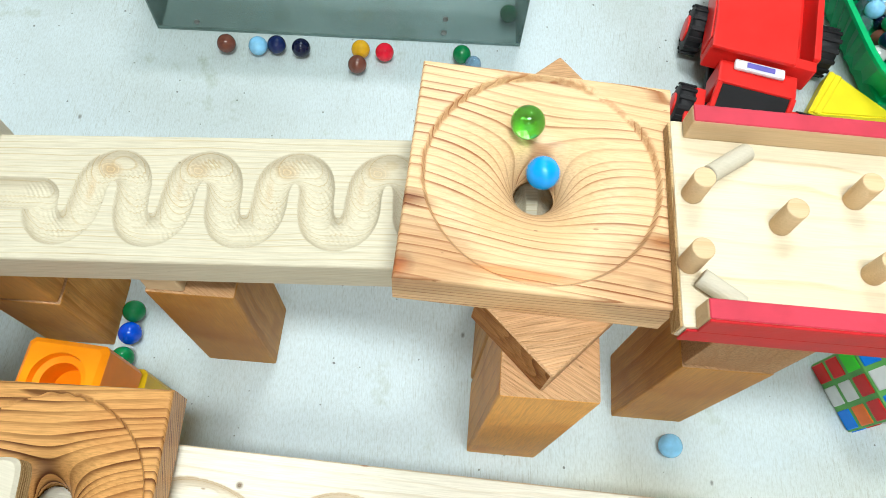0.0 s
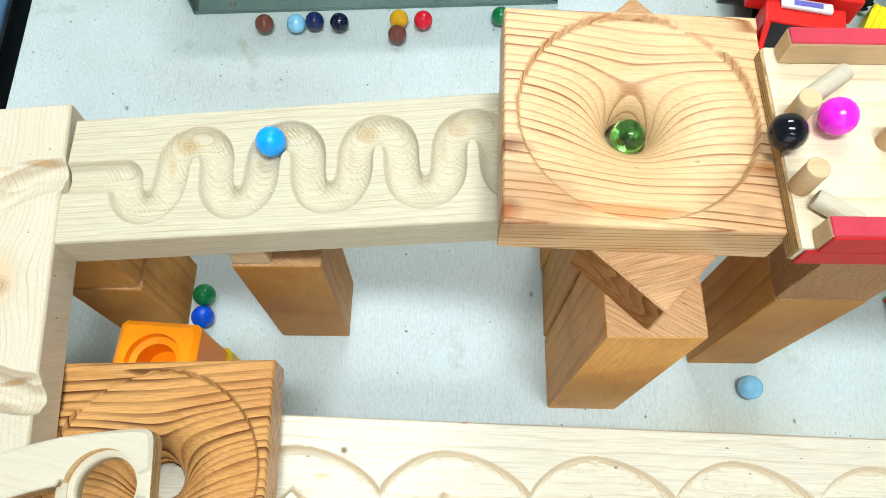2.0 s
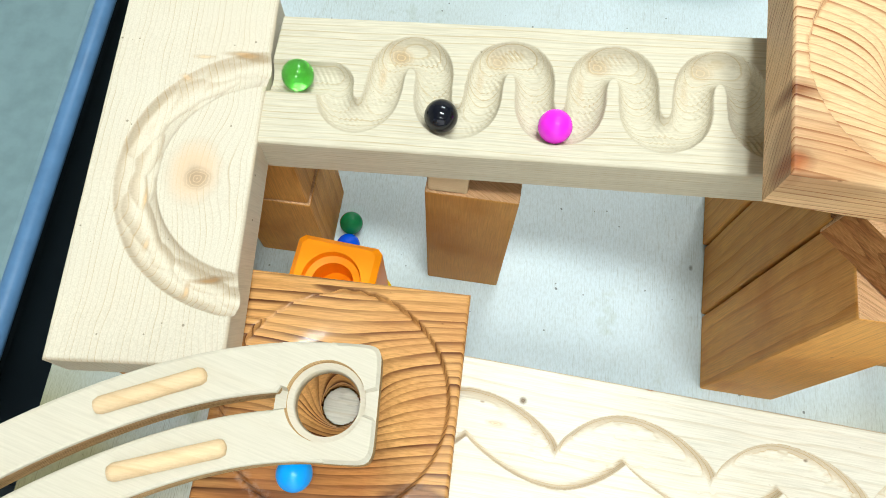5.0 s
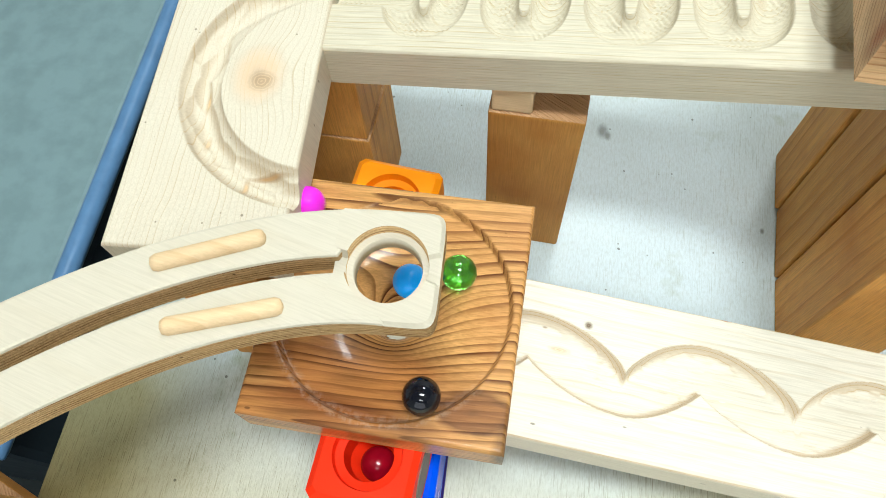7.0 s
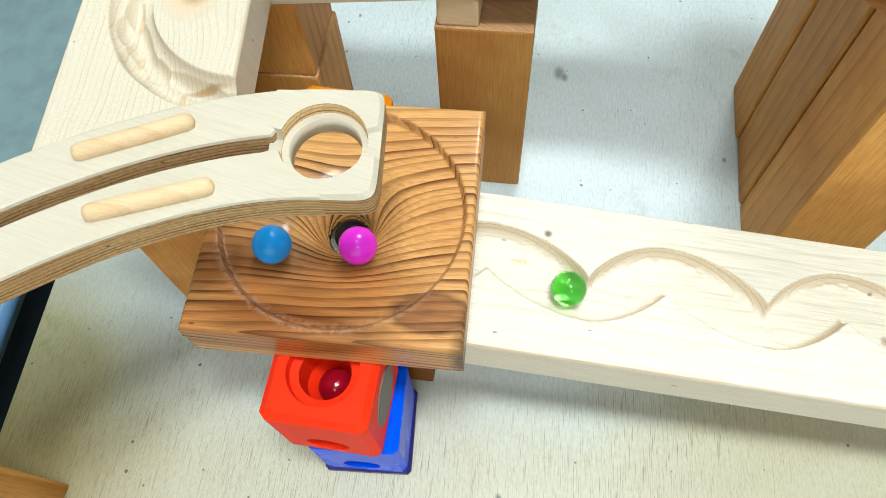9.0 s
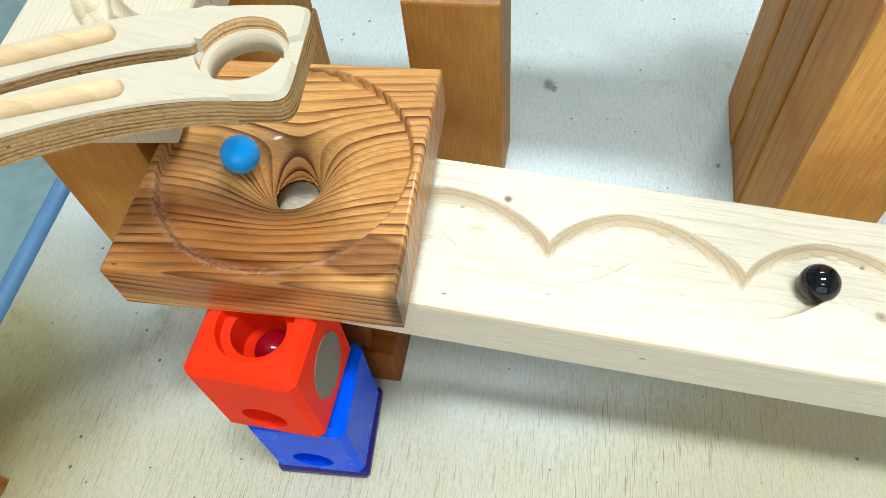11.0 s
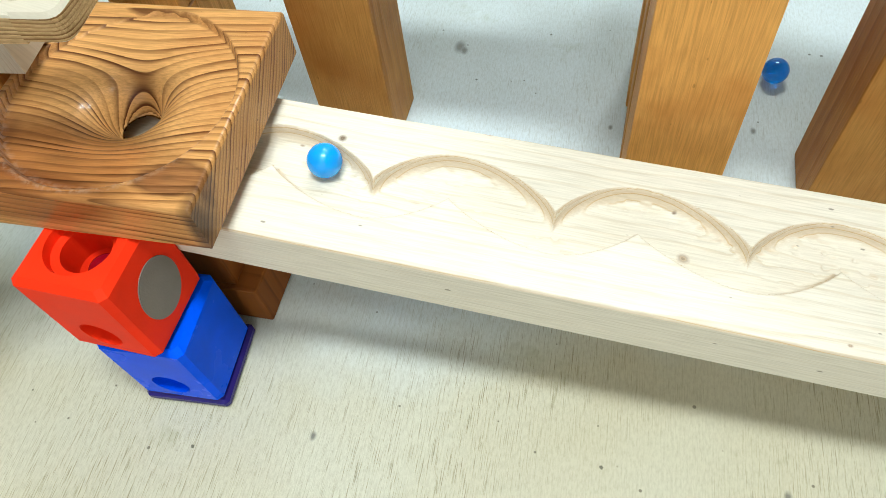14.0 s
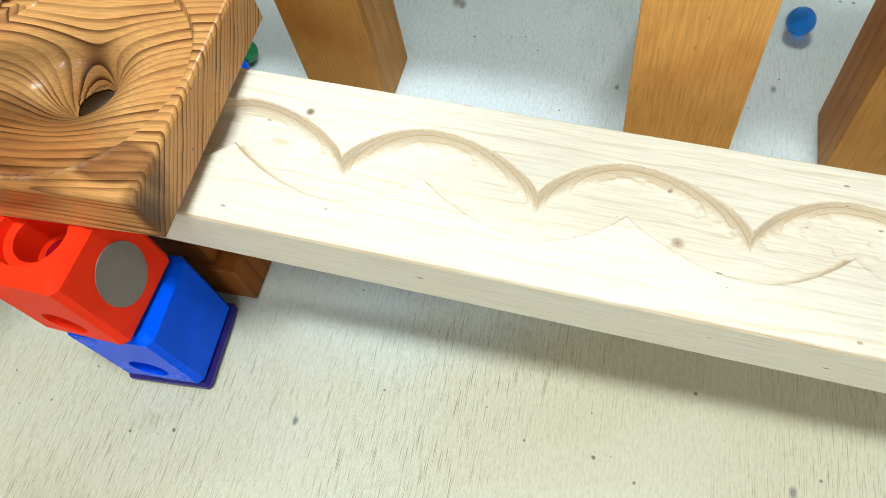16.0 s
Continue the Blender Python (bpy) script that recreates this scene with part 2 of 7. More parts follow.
DARK_BLOCK = wood("dark_block_wood", (0.30, 0.095, 0.018), (0.20, 0.058, 0.010), (0.18, 0.052, 0.010), rings=130, turn=(0, 90, 0), line=0.6, fibre=0.24, vary=0.15,
                  blot=0.5, rough=0.55, wobble=0.5, fleck=0.35)
BLOCK = wood("rough_block_wood", (0.64, 0.38, 0.205), (0.60, 0.335, 0.165), (0.46, 0.22, 0.09), rings=420, turn=(0, 0, 30), line=0.5, fibre=0.42, vary=0.12,
             blot=0.65, bump=0.8, rough=0.75, wobble=1.6, fleck=0.8, uneven=0.004)
ROUGH_END = wood("torn_end_grain", (0.47, 0.215, 0.075), (0.24, 0.085, 0.024), (0.30, 0.11, 0.03), rings=650, turn=(0, 0, 80), line=0.3, fibre=0.5, vary=0.0,
                 blot=0.6, bump=1.0, rough=0.85, wobble=1.8, fleck=1.0)
PLY = wood("plywood", (0.565, 0.515, 0.41), (0.555, 0.50, 0.39), (0.52, 0.455, 0.345), rings=60, turn=(0, 0, 10), line=0.7, fibre=0.09, vary=0.0, blot=0.25, rough=0.6,
           fleck=0.5)
PLY_EDGE = wood("plywood_edge", (0.62, 0.42, 0.21), (0.20, 0.095, 0.035), (0.38, 0.20, 0.07), rings=700, turn=(90, 0, 0), line=0.35, fibre=0.4, vary=0.0, blot=0.45,
                wobble=0.5, rough=0.75, bump=0.6, fleck=0.9)
DOWEL = wood("dowel_wood", (0.72, 0.53, 0.32), (0.66, 0.46, 0.26), (0.62, 0.41, 0.22), rings=160, turn=(0, 0, 0), line=0.6, fibre=0.12, vary=0.08, blot=0.25,
             rough=0.55)
PEG_PLATE = wood("peg_plate_pine", (0.76, 0.66, 0.49), (0.67, 0.53, 0.34), (0.68, 0.53, 0.33), rings=170, turn=(66, 0, 0), line=0.8, fibre=0.12, vary=0.0, blot=0.25,
                 wobble=1.4, rough=0.55)
PINK_PAINT = plastic("pink_red_paint", (0.58, 0.045, 0.075), rough=0.55, speck=0.07, bump=0.25, grain=500)
RED_PAINT = plastic("red_paint", (0.56, 0.012, 0.018), rough=0.5, speck=0.07, bump=0.25, grain=500)
RED_PLASTIC = plastic("red_plastic", (0.95, 0.036, 0.008), rough=0.45, speck=0.03, bump=0.12, sheen=0.05)
BLUE_PLASTIC = plastic("blue_plastic", (0.0, 0.095, 0.95), rough=0.25, speck=0.04, sheen=0.04)
NAVY_PLASTIC = plastic("navy_plastic", (0.02, 0.012, 0.16), rough=0.3, speck=0.04)
ORANGE_PLASTIC = plastic("orange_plastic", (1.0, 0.30, 0.006), rough=0.35, speck=0.03, sheen=0.14)
YELLOW_PLASTIC = plastic("yellow_plastic", (0.85, 0.55, 0.01), rough=0.4, speck=0.03)
GREY_STICKER = plastic("grey_sticker", (0.22, 0.19, 0.165), rough=0.6, speck=0.04, bump=0.2)
TRUCK_RED = plastic("truck_red", (0.80, 0.025, 0.02), rough=0.33, speck=0.04)
TRUCK_BLACK = plastic("black_rubber", (0.012, 0.012, 0.014), rough=0.55, speck=0.1, bump=0.2)
TRUCK_WHITE = plastic("white_plastic", (0.80, 0.80, 0.84), rough=0.35)
TRUCK_VIOLET = plastic("violet_sticker", (0.16, 0.15, 0.55), rough=0.4)
GREEN_TRAY = plastic("green_tray_plastic", (0.0, 0.46, 0.15), rough=0.35, speck=0.05)
TOY_YELLOW = plastic("toy_yellow", (0.90, 0.74, 0.02), rough=0.45, speck=0.03)
CUBE_GREEN = plastic("cube_green_body", (0.12, 0.42, 0.10), rough=0.4)
TILE_COLOURS = [plastic("tile_" + n, c, rough=0.35) for n, c in (("red", (0.75, 0.02, 0.02)), ("white", (0.75, 0.80, 0.80)), ("blue", (0.0, 0.22, 0.85)),
                ("orange", (0.95, 0.20, 0.03)), ("green", (0.05, 0.80, 0.03)))]
BAR_BLUE = plastic("pale_blue_metal", (0.105, 0.23, 0.41), rough=0.35, speck=0.05)
SCREW = plastic("screw_steel", (0.25, 0.25, 0.24), rough=0.35)
SCREW.node_tree.nodes["Principled BSDF"].inputs["Metallic"].default_value = 0.9
WALL_PAINT = plastic("wall_paint", (0.73, 0.72, 0.67), rough=0.8, speck=0.02, grain=120)
DARK_FLOOR = plastic("dark_floor", (0.02, 0.028, 0.03), rough=0.7, speck=0.1, grain=60)
# box side far darker than its lid: the gap's shade put into the colour
SHADED_COVER = plastic("shaded_box_side", (0.022, 0.035, 0.045), rough=0.6, speck=0.05, grain=150)
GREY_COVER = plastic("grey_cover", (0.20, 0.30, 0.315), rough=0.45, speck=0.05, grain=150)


def smoked_acrylic():
    m, nodes, links, bsdf = material("smoked_acrylic")
    out = nodes["Material Output"]
    mp = mapped(nodes, links, (1, 1, 1))
    n = noise_tex(nodes, links, mp, 14.0, 4.0)
    r = ramp(nodes, [(0.3, (0.62, 0.70, 0.68)), (0.7, (0.72, 0.80, 0.78))])
    links.new(n.outputs[0], r.inputs[0])
    tr = nodes.new("ShaderNodeBsdfTransparent")
    links.new(r.outputs[0], tr.inputs[0])
    bsdf.inputs["Base Color"].default_value = (0.13, 0.17, 0.165, 1)
    bsdf.inputs["Roughness"].default_value = 0.18
    mix = nodes.new("ShaderNodeMixShader")
    mix.inputs[0].default_value = 0.24
    links.new(tr.outputs[0], mix.inputs[1])
    links.new(bsdf.outputs[0], mix.inputs[2])
    links.new(mix.outputs[0], out.inputs[0])
    return m


ACRYLIC = smoked_acrylic()


def table_paint():
    m, nodes, links, bsdf = material("painted_plywood_table")
    mp = mapped(nodes, links, (1, 1, 1), (0, 0, -6))
    big = noise_tex(nodes, links, mp, 5.0, 4.0)
    base = ramp(nodes, [(0.30, (0.46, 0.52, 0.51)), (0.50, (0.54, 0.62, 0.64)), (0.72, (0.585, 0.675, 0.715))])
    links.new(big.outputs[0], base.inputs[0])
    streak_map = mapped(nodes, links, (2100, 62, 1), (0, 0, -6))
    streak = noise_tex(nodes, links, streak_map, 1.0, 3.0, 0.6)
    sr = ramp(nodes, [(0.32, (0.36, 0.31, 0.22)), (0.40, (0.76, 0.73, 0.64)), (0.47, (1, 1, 1))])
    links.new(streak.outputs[0], sr.inputs[0])
    patch = noise_tex(nodes, links, mp, 9.0, 2.0)
    pr = ramp(nodes, [(0.36, (0.15, 0.15, 0.15)), (0.62, (0.9, 0.9, 0.9))])
    links.new(patch.outputs[0], pr.inputs[0])
    # bluish north, yellower south: the mixed light's tint, painted into the ground colour
    sep = nodes.new("ShaderNodeSeparateXYZ")
    links.new(mp.outputs[0], sep.inputs[0])
    warm_tint = nodes.new("ShaderNodeMath")
    warm_tint.operation = "MULTIPLY_ADD"
    links.new(big.outputs[0], warm_tint.inputs[0])
    warm_tint.inputs[1].default_value = 0.12
    links.new(sep.outputs["Y"], warm_tint.inputs[2])
    wr = nodes.new("ShaderNodeMapRange")
    wr.inputs["From Min"].default_value, wr.inputs["From Max"].default_value = 0.045, -0.020
    links.new(warm_tint.outputs[0], wr.inputs["Value"])
    # thin: the yellower ground tone of the south
    thin = ramp(nodes, [(0.30, (0.52, 0.48, 0.33)), (0.70, (0.615, 0.615, 0.495))])
    links.new(big.outputs[0], thin.inputs[0])
    ground = mix_rgb(nodes, links, "MIX", wr.outputs[0], base.outputs[0], thin.outputs[0])
    show = nodes.new("ShaderNodeMath")
    show.operation = "MULTIPLY_ADD"
    links.new(wr.outputs[0], show.inputs[0])
    show.inputs[1].default_value, show.inputs[2].default_value = 0.55, 0.50
    much = nodes.new("ShaderNodeMath")
    much.operation = "MULTIPLY"
    links.new(pr.outputs[0], much.inputs[0])
    links.new(show.outputs[0], much.inputs[1])
    col = mix_rgb(nodes, links, "MULTIPLY", much.outputs[0], ground, sr.outputs[0])
    # dark flecks and pinholes
    vor = nodes.new("ShaderNodeTexVoronoi")
    vor.inputs["Scale"].default_value = 48.0
    links.new(mp.outputs[0], vor.inputs["Vector"])
    wob = noise_tex(nodes, links, mp, 420.0, 2.0)
    dsum = nodes.new("ShaderNodeMath")
    dsum.operation = "MULTIPLY_ADD"
    links.new(wob.outputs[0], dsum.inputs[0])
    dsum.inputs[1].default_value = 0.07
    links.new(vor.outputs["Distance"], dsum.inputs[2])
    fl = ramp(nodes, [(0.068, (0.16, 0.15, 0.13)), (0.082, (1, 1, 1))])
    links.new(dsum.outputs[0], fl.inputs[0])
    col = mix_rgb(nodes, links, "MULTIPLY", 0.85, col, fl.outputs[0])
    small = nodes.new("ShaderNodeTexVoronoi")
    small.inputs["Scale"].default_value = 115.0
    links.new(mp.outputs[0], small.inputs["Vector"])
    some = nodes.new("ShaderNodeSeparateXYZ")
    links.new(small.outputs["Color"], some.inputs[0])
    ssum = nodes.new("ShaderNodeMath")
    ssum.operation = "MULTIPLY_ADD"
    links.new(some.outputs["X"], ssum.inputs[0])
    ssum.inputs[1].default_value = 0.22
    links.new(small.outputs["Distance"], ssum.inputs[2])
    fs = ramp(nodes, [(0.085, (0.20, 0.18, 0.15)), (0.12, (1, 1, 1))])
    links.new(ssum.outputs[0], fs.inputs[0])
    col = mix_rgb(nodes, links, "MULTIPLY", 0.8, col, fs.outputs[0])
    tooth = noise_tex(nodes, links, mapped(nodes, links, (900, 300, 900), (0, 0, -6)), 1.0, 3.0, 0.7)
    tr = ramp(nodes, [(0.30, (0.84, 0.83, 0.80)), (0.58, (1, 1, 1))])
    links.new(tooth.outputs[0], tr.inputs[0])
    col = mix_rgb(nodes, links, "MULTIPLY", 1.0, col, tr.outputs[0])
    # old greenish stains
    st = noise_tex(nodes, links, mp, 16.0, 5.0, 0.65)
    sg = ramp(nodes, [(0.60, (1, 1, 1)), (0.72, (0.72, 0.72, 0.60))])
    links.new(st.outputs[0], sg.inputs[0])
    col = mix_rgb(nodes, links, "MULTIPLY", 1.0, col, sg.outputs[0])
    links.new(col, bsdf.inputs["Base Color"])
    bsdf.inputs["Roughness"].default_value = 0.36
    bsdf.inputs["Specular IOR Level"].default_value = 0.42
    bp = nodes.new("ShaderNodeBump")
    bp.inputs["Strength"].default_value = 0.25
    bp.inputs["Distance"].default_value = 0.0005
    links.new(streak.outputs[0], bp.inputs["Height"])
    links.new(bp.outputs[0], bsdf.inputs["Normal"])
    return m


TABLE_PAINT = table_paint()
TUBE_GLOW, _n, _l, _b = material("tube_glow")
_b.inputs["Emission Color"].default_value = (0.97, 1.0, 0.97, 1)
_b.inputs["Emission Strength"].default_value = 6.0


# ---- building helpers ----
def link_mesh(name, bm, mat, parent=None, smooth=False):
    me = bpy.data.meshes.new(name)
    bm.to_mesh(me)
    bm.free()
    if mat is not None:
        for mm in (mat if isinstance(mat, (list, tuple)) else [mat]):
            me.materials.append(mm)
    if smooth:
        for p in me.polygons:
            p.use_smooth = True
    ob = new(name, me)
    ob.parent = parent
    return ob


def part(name, bm, mat, parent, label="", smooth=False):
    ob = link_mesh(name, bm, mat, parent, smooth)
    if label:
        tagged(ob, label)
    return ob


def thing(name, label, category, m=None, group="", kind=""):
    ob = new(name)
    ob.empty_display_size = 0.01
    if m is not None:
        ob.matrix_basis = m
    return tagged(ob, label, category, group, kind)


def box_bm(x0, x1, y0, y1, z0, z1, bevel=0.0015, seg=2, chip=0.0):
    bm = bmesh.new()
    bmesh.ops.create_cube(bm, size=1.0)
    for v in bm.verts:
        v.co = ((x0 + x1) / 2 + v.co.x * (x1 - x0), (y0 + y1) / 2 + v.co.y * (y1 - y0), (z0 + z1) / 2 + v.co.z * (z1 - z0))
        if chip:
            v.co += Vector([random.uniform(-chip, chip) for _ in range(3)])
    if bevel:
        bmesh.ops.bevel(bm, geom=bm.edges[:], offset=bevel, segments=seg, affect="EDGES", profile=0.6)
    return bm


def tube_bm(r, z0, z1, seg=32, bevel=0.0, r2=None):
    bm = bmesh.new()
    bmesh.ops.create_cone(bm, cap_ends=True, segments=seg, radius1=r, radius2=r if r2 is None else r2, depth=z1 - z0)
    bmesh.ops.translate(bm, verts=bm.verts[:], vec=(0, 0, (z0 + z1) / 2))
    if bevel:
        rim = [e for e in bm.edges if len({round(v.co.z, 6) for v in e.verts}) == 1]
        bmesh.ops.bevel(bm, geom=rim, offset=bevel, segments=2, affect="EDGES", profile=0.5)
    return bm


def moved(bm, m):
    bmesh.ops.transform(bm, matrix=m, verts=bm.verts[:])
    return bm


def carved(name, length, width, thick, depth, res, mat, parent, hole=None, edge=0.0012, label=""):
    """A plank from (0, 0) to (length, width), its top at z = 0 lowered by depth(u, v) in metres; hole: (u, v, radius) cut right through."""
    nu, nv = int(round(length / res)) + 1, int(round(width / res)) + 1
    u, v = np.meshgrid(np.linspace(0, length, nu), np.linspace(0, width, nv), indexing="ij")
    d = depth(u, v)
    rim = np.minimum(np.minimum(u, length - u), np.minimum(v, width - v))
    d = np.maximum(d, np.where(rim < edge, edge - np.sqrt(np.maximum(edge ** 2 - (edge - rim) ** 2, 0)), 0))
    top = np.stack([u, v, -d], -1).reshape(-1, 3)
    idx = np.arange(nu * nv).reshape(nu, nv)
    quads = np.stack([idx[:-1, :-1], idx[1:, :-1], idx[1:, 1:], idx[:-1, 1:]], -1).reshape(-1, 4)
    rings = []
    if hole:
        hu, hv, hr = hole
        inside = (np.hypot(u - hu, v - hv) < hr * 0.93).reshape(-1)
        quads = quads[~inside[quads].all(1)]
    verts, faces = [top], [quads]
    count = len(top)
    # side skirts, with their own vertices so that the arrises stay crisp
    for line in (idx[:, 0], idx[-1, :], idx[::-1, -1], idx[0, ::-1]):
        a = top[line]
        b = a.copy()
        b[:, 2] = -thick
        n = len(line)
        verts += [a, b]
        k = np.arange(n - 1)
        faces.append(np.stack([count + k, count + n + k, count + n + k + 1, count + k + 1], -1))
        count += 2 * n
    if hole:
        low = top.copy()
        low[:, 2] = -thick
        verts.append(low)
        faces.append(quads[:, ::-1] + count)
        count += len(low)
    else:
        verts.append(np.array([(0, 0, -thick), (length, 0, -thick), (length, width, -thick), (0, width, -thick)], float))
        faces.append(np.array([[count, count + 3, count + 2, count + 1]]))
    me = bpy.data.meshes.new(name)
    me.from_pydata(np.concatenate(verts).tolist(), [], np.concatenate(faces).tolist())
    me.materials.append(mat)
    smooth = np.zeros(len(me.polygons), bool)
    smooth[:len(quads)] = True
    me.polygons.foreach_set("use_smooth", smooth)
    me.update()
    ob = new(name, me)
    ob.parent = parent
    if label:
        tagged(ob, label)
    return ob


def groove(d, half, deep):
    return deep * np.sqrt(np.maximum(1 - (d / half) ** 2, 0))


def value_noise(u, v, cell_u, cell_v, seed):
    """Smooth noise from 0 to 1 over a plank's coordinates, with cells of the given size in metres."""
    rng = np.random.RandomState(seed)
    grid = rng.rand(64, 64)
    a, b = u / cell_u, v / cell_v
    i, j = np.floor(a).astype(int), np.floor(b).astype(int)
    f, g = a - i, b - j
    f, g = f * f * (3 - 2 * f), g * g * (3 - 2 * g)
    at = lambda m, n: grid[np.mod(m, 64), np.mod(n, 64)]
    return (at(i, j) * (1 - f) + at(i + 1, j) * f) * (1 - g) + (at(i, j + 1) * (1 - f) + at(i + 1, j + 1) * f) * g


def near_curve(u, v, cu, cv):
    best = np.full(u.shape, 9.0)
    for a, b in zip(cu, cv):
        np.minimum(best, (u - a) ** 2 + (v - b) ** 2, out=best)
    return np.sqrt(best)


def add_oval(mat, at, rx, ry, dark, rings=60.0, fade=1.0, edge=0.35, blend="MIX"):
    """An oval of darker tone with rings, fading at its rim: a knot, stain or painted-in shade (board's own
    coordinates).
    """
    nodes, links = mat.node_tree.nodes, mat.node_tree.links
    bsdf = nodes["Principled BSDF"]
    old = bsdf.inputs["Base Color"].links[0].from_socket
    tc = nodes.new("ShaderNodeTexCoord")
    mp = nodes.new("ShaderNodeMapping")
    mp.vector_type = "TEXTURE"
    mp.inputs["Location"].default_value = (at[0], at[1], at[2])
    mp.inputs["Scale"].default_value = (rx, ry, 0.02)
    links.new(tc.outputs["Object"], mp.inputs["Vector"])
    warp = noise_tex(nodes, links, mp, 1.6, 2.0)
    va = nodes.new("ShaderNodeVectorMath")
    va.operation = "MULTIPLY_ADD"
    links.new(warp.outputs["Color"], va.inputs[0])
    va.inputs[1].default_value = (0.35, 0.35, 0)
    links.new(mp.outputs[0], va.inputs[2])
    ln = nodes.new("ShaderNodeVectorMath")
    ln.operation = "LENGTH"
    links.new(va.outputs[0], ln.inputs[0])
    rr = ramp(nodes, [(edge, (1, 1, 1)), (1.0, (0, 0, 0))])
    links.new(ln.outputs["Value"], rr.inputs[0])
    sn = nodes.new("ShaderNodeMath")
    sn.operation = "SINE"
    ml = nodes.new("ShaderNodeMath")
    ml.operation = "MULTIPLY"
    ml.inputs[1].default_value = rings
    links.new(ln.outputs["Value"], ml.inputs[0])
    links.new(ml.outputs[0], sn.inputs[0])
    r2 = ramp(nodes, [(0.2, dark), (0.9, tuple(min(1, c * 1.45) for c in dark))])
    links.new(sn.outputs[0], r2.inputs[0])
    fm = nodes.new("ShaderNodeMath")
    fm.operation = "MULTIPLY"
    fm.inputs[1].default_value = fade
    links.new(rr.outputs[0], fm.inputs[0])
    out = mix_rgb(nodes, links, blend, fm.outputs[0], old, r2.outputs[0])
    links.new(out, bsdf.inputs["Base Color"])


def worn_rim(mat, at, radius, width, colour, fade, toward, scale=260.0):
    """Patchy worn marks along a bowl's round rim, thickest on the side that the direction toward (degrees) names."""
    nodes, links = mat.node_tree.nodes, mat.node_tree.links
    bsdf = nodes["Principled BSDF"]
    old = bsdf.inputs["Base Color"].links[0].from_socket
    tc = nodes.new("ShaderNodeTexCoord")
    mp = nodes.new("ShaderNodeMapping")
    mp.vector_type = "TEXTURE"
    mp.inputs["Location"].default_value = (at[0], at[1], 0)
    mp.inputs["Rotation"].default_value = (0, 0, radians(toward))
    mp.inputs["Scale"].default_value = (radius, radius, 100.0)
    links.new(tc.outputs["Object"], mp.inputs["Vector"])
    ln = nodes.new("ShaderNodeVectorMath")
    ln.operation = "LENGTH"
    links.new(mp.outputs[0], ln.inputs[0])
    w = width / radius
    band = ramp(nodes, [(0.5 * (1 - w), (0, 0, 0)), (0.5 * (1 - 0.3 * w), (1, 1, 1)), (0.5 * (1 + 0.2 * w), (1, 1, 1)), (0.5 * (1 + 0.6 * w), (0, 0, 0))])
    half = nodes.new("ShaderNodeMath")
    half.operation = "MULTIPLY"
    half.inputs[1].default_value = 0.5
    links.new(ln.outputs["Value"], half.inputs[0])
    links.new(half.outputs[0], band.inputs[0])
    sx = nodes.new("ShaderNodeSeparateXYZ")
    links.new(mp.outputs[0], sx.inputs[0])
    lean = nodes.new("ShaderNodeMapRange")
    lean.inputs["From Min"].default_value, lean.inputs["From Max"].default_value = -0.3, 0.9
    links.new(sx.outputs["X"], lean.inputs["Value"])
    spots = noise_tex(nodes, links, mapped(nodes, links, (1, 1, 1)), scale, 4.0, 0.7)
    sr = ramp(nodes, [(0.42, (0, 0, 0)), (0.60, (1, 1, 1))])
    links.new(spots.outputs[0], sr.inputs[0])
    fac = band.outputs[0]
    for other in (lean.outputs[0], sr.outputs[0]):
        m = nodes.new("ShaderNodeMath")
        m.operation = "MULTIPLY"
        links.new(fac, m.inputs[0])
        links.new(other, m.inputs[1])
        fac = m.outputs[0]
    m = nodes.new("ShaderNodeMath")
    m.operation = "MULTIPLY"
    m.inputs[1].default_value = fade
    links.new(fac, m.inputs[0])
    links.new(mix_rgb(nodes, links, "MIX", m.outputs[0], old, colour), bsdf.inputs["Base Color"])


def frame_of(origin, along_deg, slope):
    """A plank's pose: origin of its near west top corner, its heading in degrees and its rise per metre."""
    a = radians(along_deg)
    ux = Vector((math.cos(a), math.sin(a), slope)).normalized()
    uz = ux.cross(Vector((-math.sin(a), math.cos(a), 0))).normalized()
    uy = uz.cross(ux)
    m = Matrix((ux, uy, uz)).transposed().to_4x4()
    m.translation = origin
    return m


